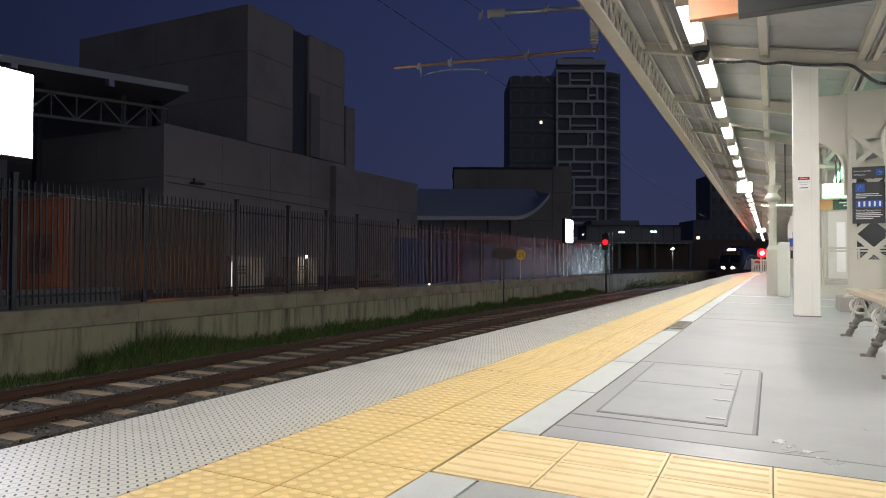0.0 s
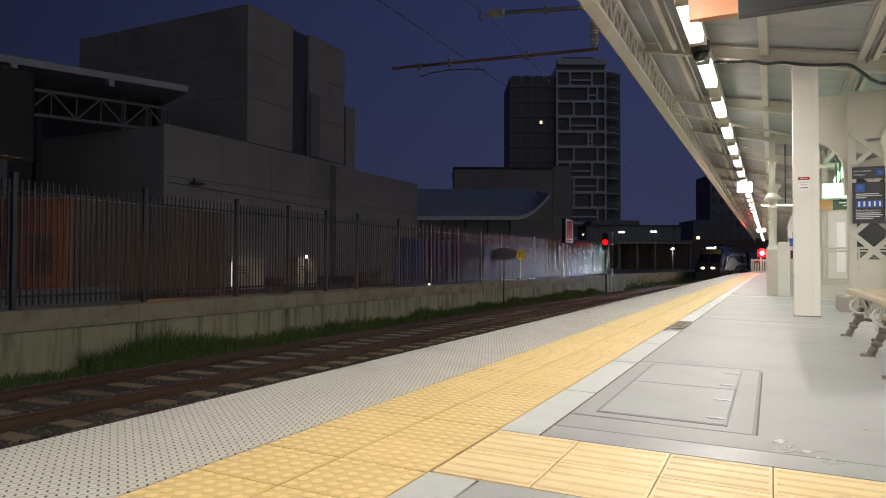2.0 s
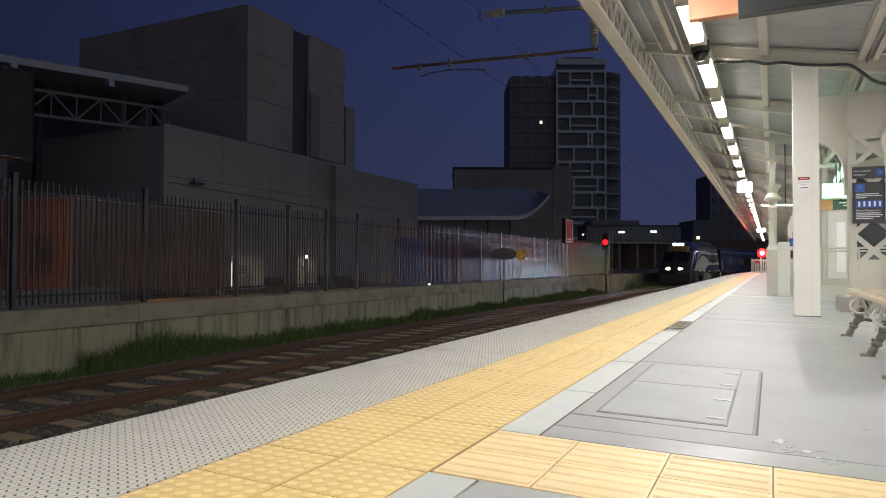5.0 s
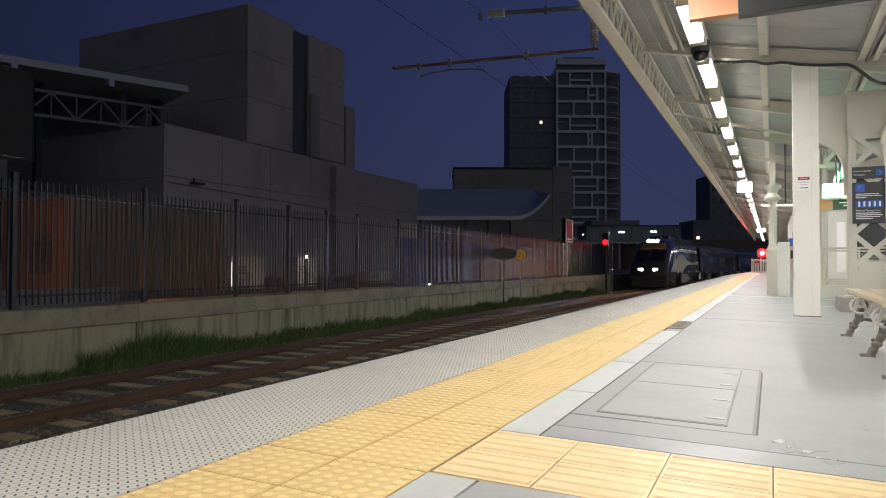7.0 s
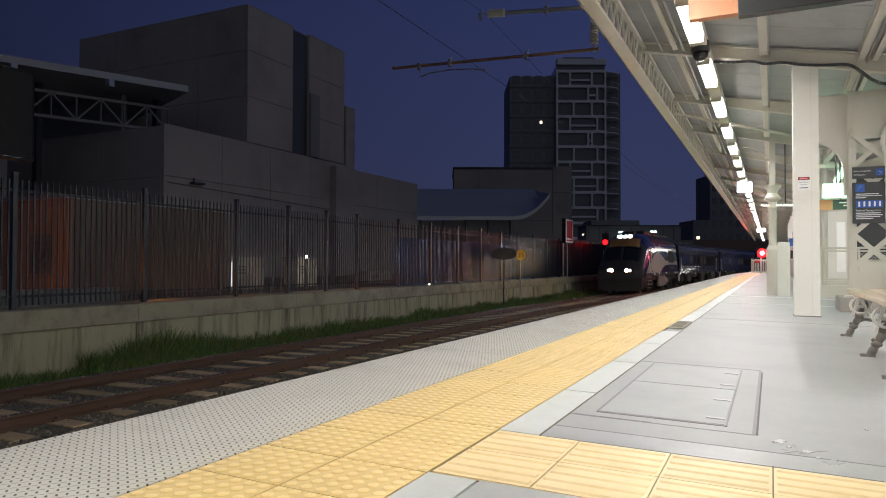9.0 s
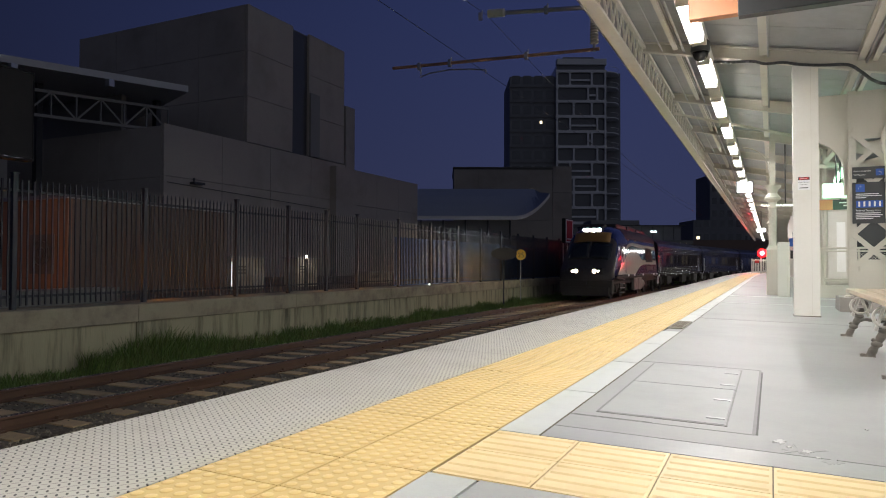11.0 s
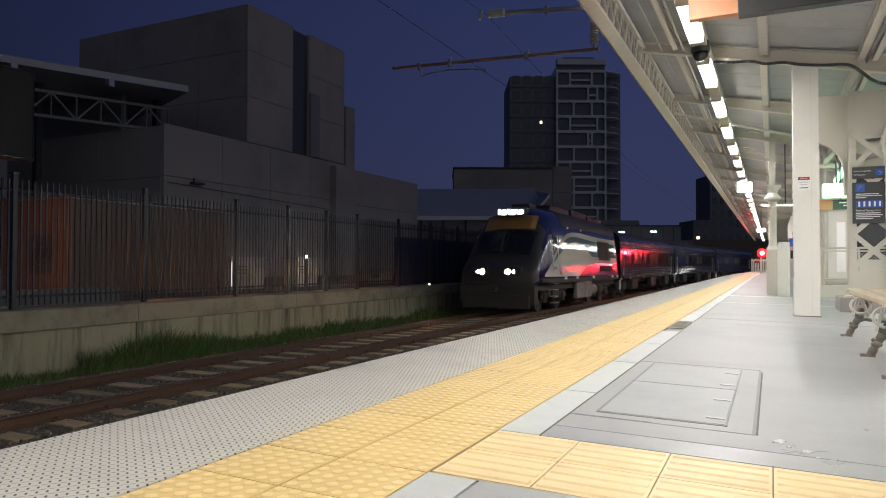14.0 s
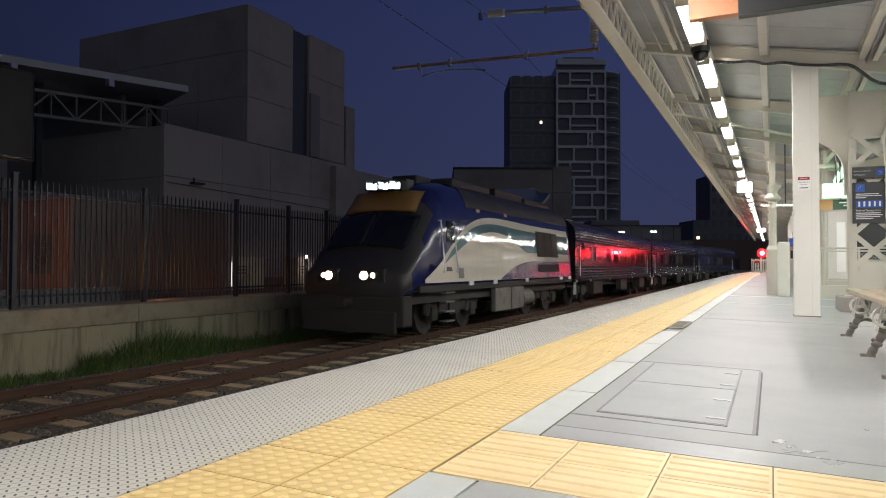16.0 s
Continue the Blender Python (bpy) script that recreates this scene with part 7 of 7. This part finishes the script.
    cap = [(wr * 0.985, 3.02), (wr * 0.95, 3.19), (wr * 0.80, 3.487), (wr * 0.5, 3.66), (0, 3.712)]
    cap = cap + [(-x, z) for x, z in cap[-2::-1]]
    rr = [[bm.verts.new((x * 1.004, y, z + 0.006)) for x, z in cap] for y in (3.25, LOCO_L - 0.02)]
    for i in range(len(cap) - 1):
        bm.faces.new((rr[0][i], rr[0][i + 1], rr[1][i + 1], rr[1][i]))
    part("roof_cover", bm, ROOFM, body, "dark roof cover", True)
    bm = bmesh.new()
    box(bm, -0.35, 0.35, 2.3, 3.1, 3.55, 3.78, 0.04)
    part("air_conditioner", bm, ROOFM, loco)
    build_bogie(loco, 2.9, 0.48, 1.1)
    build_bogie(loco, 10.1, 0.48, 1.1)
    return loco


def build_car():
    car = thing("passenger_car", TRACK_X, 40, RAIL_Z, "corrugated stainless steel passenger carriage with dark windows", "carriage", "carriages of the train")
    half = [(W * 0.95, 0.95), (W, 1.0)]
    z = 1.05
    while z < 1.60:
        half += [(W, z), (W + 0.022, z + 0.016), (W + 0.032, z + 0.04), (W + 0.022, z + 0.064), (W, z + 0.08)]
        z += 0.11
    half += [(W, 1.68), (W, 2.46)]
    z = 2.5
    while z < 2.86:
        half += [(W, z), (W + 0.022, z + 0.016), (W + 0.032, z + 0.04), (W + 0.022, z + 0.064), (W, z + 0.08)]
        z += 0.11
    half += [(W, 2.92), (W * 0.96, 3.08), (W * 0.80, 3.28), (W * 0.5, 3.42)]
    pts = half + [(0, 3.47)] + [(-x, zz) for x, zz in half[::-1]]
    bm = bmesh.new()
    a = [bm.verts.new((x, 0, zz)) for x, zz in pts]
    b = [bm.verts.new((x, CAR_L, zz)) for x, zz in pts]
    for i in range(len(pts)):
        j = (i + 1) % len(pts)
        bm.faces.new((a[i], a[j], b[j], b[i]))
    bmesh.ops.triangle_fill(bm, use_beauty=True, edges=[e for e in bm.edges if e.verts[0] in a and e.verts[1] in a])
    bmesh.ops.triangle_fill(bm, use_beauty=True, edges=[e for e in bm.edges if e.verts[0] in b and e.verts[1] in b])
    bm.normal_update()
    for f in bm.faces:
        if f.calc_center_median().z > 3.0 and len(f.verts) == 4:
            f.material_index = 1
    body = part("body", bm, [STAINLESS, ROOFM], car, "ribbed stainless steel body")
    for s in (-1, 1):
        for i in range(9):
            y = 2.5 + i * 1.45
            bm = bmesh.new()
            box(bm, min(s * W, s * (W + 0.006)), max(s * W, s * (W + 0.006)), y - 0.03, y + 0.88, 1.74, 2.40)
            fr = part("window_frame", bm, STAINLESS, body)
            bm = bmesh.new()
            box(bm, min(s * (W + 0.0065), s * (W + 0.010)), max(s * (W + 0.0065), s * (W + 0.010)), y + 0.02, y + 0.83, 1.79, 2.35)
            part("pane", bm, CABINWIN if i in (1, 4, 5) else GLASS, fr)
        for y in (0.7, CAR_L - 1.5):
            bm = bmesh.new()
            box(bm, min(s * W, s * (W + 0.018)), max(s * W, s * (W + 0.018)), y, y + 0.8, 1.02, 2.9)
            d = part("door", bm, STAINLESS, body, "plain steel door")
            bm = bmesh.new()
            box(bm, min(s * (W + 0.0185), s * (W + 0.022)), max(s * (W + 0.0185), s * (W + 0.022)), y + 0.2, y + 0.6, 1.9, 2.5)
            part("door_window", bm, GLASS, d)
            bm = bmesh.new()
            rod(bm, (s * (W + 0.04), y - 0.08, 1.2), (s * (W + 0.04), y - 0.08, 2.3), 0.014, 6)
            part("grab_rail", bm, SIGNWHITE, d)
        for y in (3.2, 8.8, 14.0):
            bm = bmesh.new()
            box(bm, min(s * 1.1, s * 1.36), max(s * 1.1, s * 1.36), y, y + 1.6, 0.42, 0.949, 0.03)
            part("underfloor_box", bm, UNDER, car)
        for y in (0.15, 2.3, 6.0, 11.5, 17.2):
            bm = bmesh.new()
            box(bm, min(s * W, s * (W + 0.02)), max(s * W, s * (W + 0.02)), y, y + 0.16, 0.96, 1.04)
            part("marker_plate", bm, SIGNWHITE, body)
        for y in (0.06, 0.30):
            bm = bmesh.new()
            rod(bm, (s * 1.36, y, 0.50), (s * 1.36, y, 0.96), 0.022, 8)
            part("end_handrail", bm, SIGNWHITE, car, "white end handrail")
    bm = bmesh.new()
    box(bm, -0.75, 0.75, -0.26, 0.0, 1.0, 3.2)
    part("gangway", bm, BLACK, car, "black rubber gangway")
    bm = bmesh.new()
    box(bm, -1.05, 1.05, 0.2, CAR_L - 0.2, 0.75, 0.949)
    part("underframe", bm, UNDER, car)
    build_bogie(car, 2.4, 0.44, 1.05)
    build_bogie(car, CAR_L - 2.4, 0.44, 1.05)
    return car


loco = build_loco()
car = build_car()
cars = [car, copy_thing(car, pose(0, 60, 0)), copy_thing(car, pose(0, 80, 0))]
FRONT = [(0, 82.2), (1.5, 75.3), (3.5, 66.0), (7.0, 49.4), (9.0, 40.5), (12.5, 26.6), (14.5, 18.6), (16.0, 12.15)]


def vehicle_rows(back, length):
    """Both ends of a vehicle stay on the curving line."""
    rows = []
    for t, y in FRONT:
        a = y + back
        b = a + length * math.cos(radians(heading(a + length / 2)))
        pa = Vector((TRACK_X + bend(a), a))
        pb = Vector((TRACK_X + bend(b), b))
        rows.append((t, pose(pa.x, pa.y, RAIL_Z + dip(a), math.degrees(math.atan((dip(b) - dip(a)) / length)), 0, -math.degrees(math.atan2(pb.x - pa.x, pb.y - pa.y)))))
    return rows


def motions():
    walk(loco, vehicle_rows(0, LOCO_L))
    for i, c in enumerate(cars):
        walk(c, vehicle_rows(LOCO_L + GAP + i * (CAR_L + GAP), CAR_L))
    spun = [(w, y, r) for w, y, r in WHEELS]
    for w, y, r in WHEELS:
        if w.parent == car:
            spun += [(o, y, r) for c in cars[1:] for o in c.children if o.data == w.data and abs(o.location.y - y) < 0.01]
    for w, y, r in spun:
        rows = []
        for k in range(161):
            t = k * 0.1
            for (t0, y0), (t1, y1) in zip(FRONT, FRONT[1:]):
                if t0 <= t <= t1 + 1e-6:
                    s = y0 + (y1 - y0) * (t - t0) / (t1 - t0)
                    break
            rows.append((t, pose(0, y, r + 0.001, math.degrees((82.2 - s) / r))))
        walk(w, rows)
    for panel, start in ((near_panel, 1.40), (far_panel, 1.60)):
        rows = [(0, pose(0, 0, 0))]
        rows += [(start + k / 30, pose(0, 0, 0, 0, 0, 60 * k)) for k in range(4)]
        walk(panel, rows + [(16.0, pose(0, 0, 0, 0, 0, 180))])


motions()
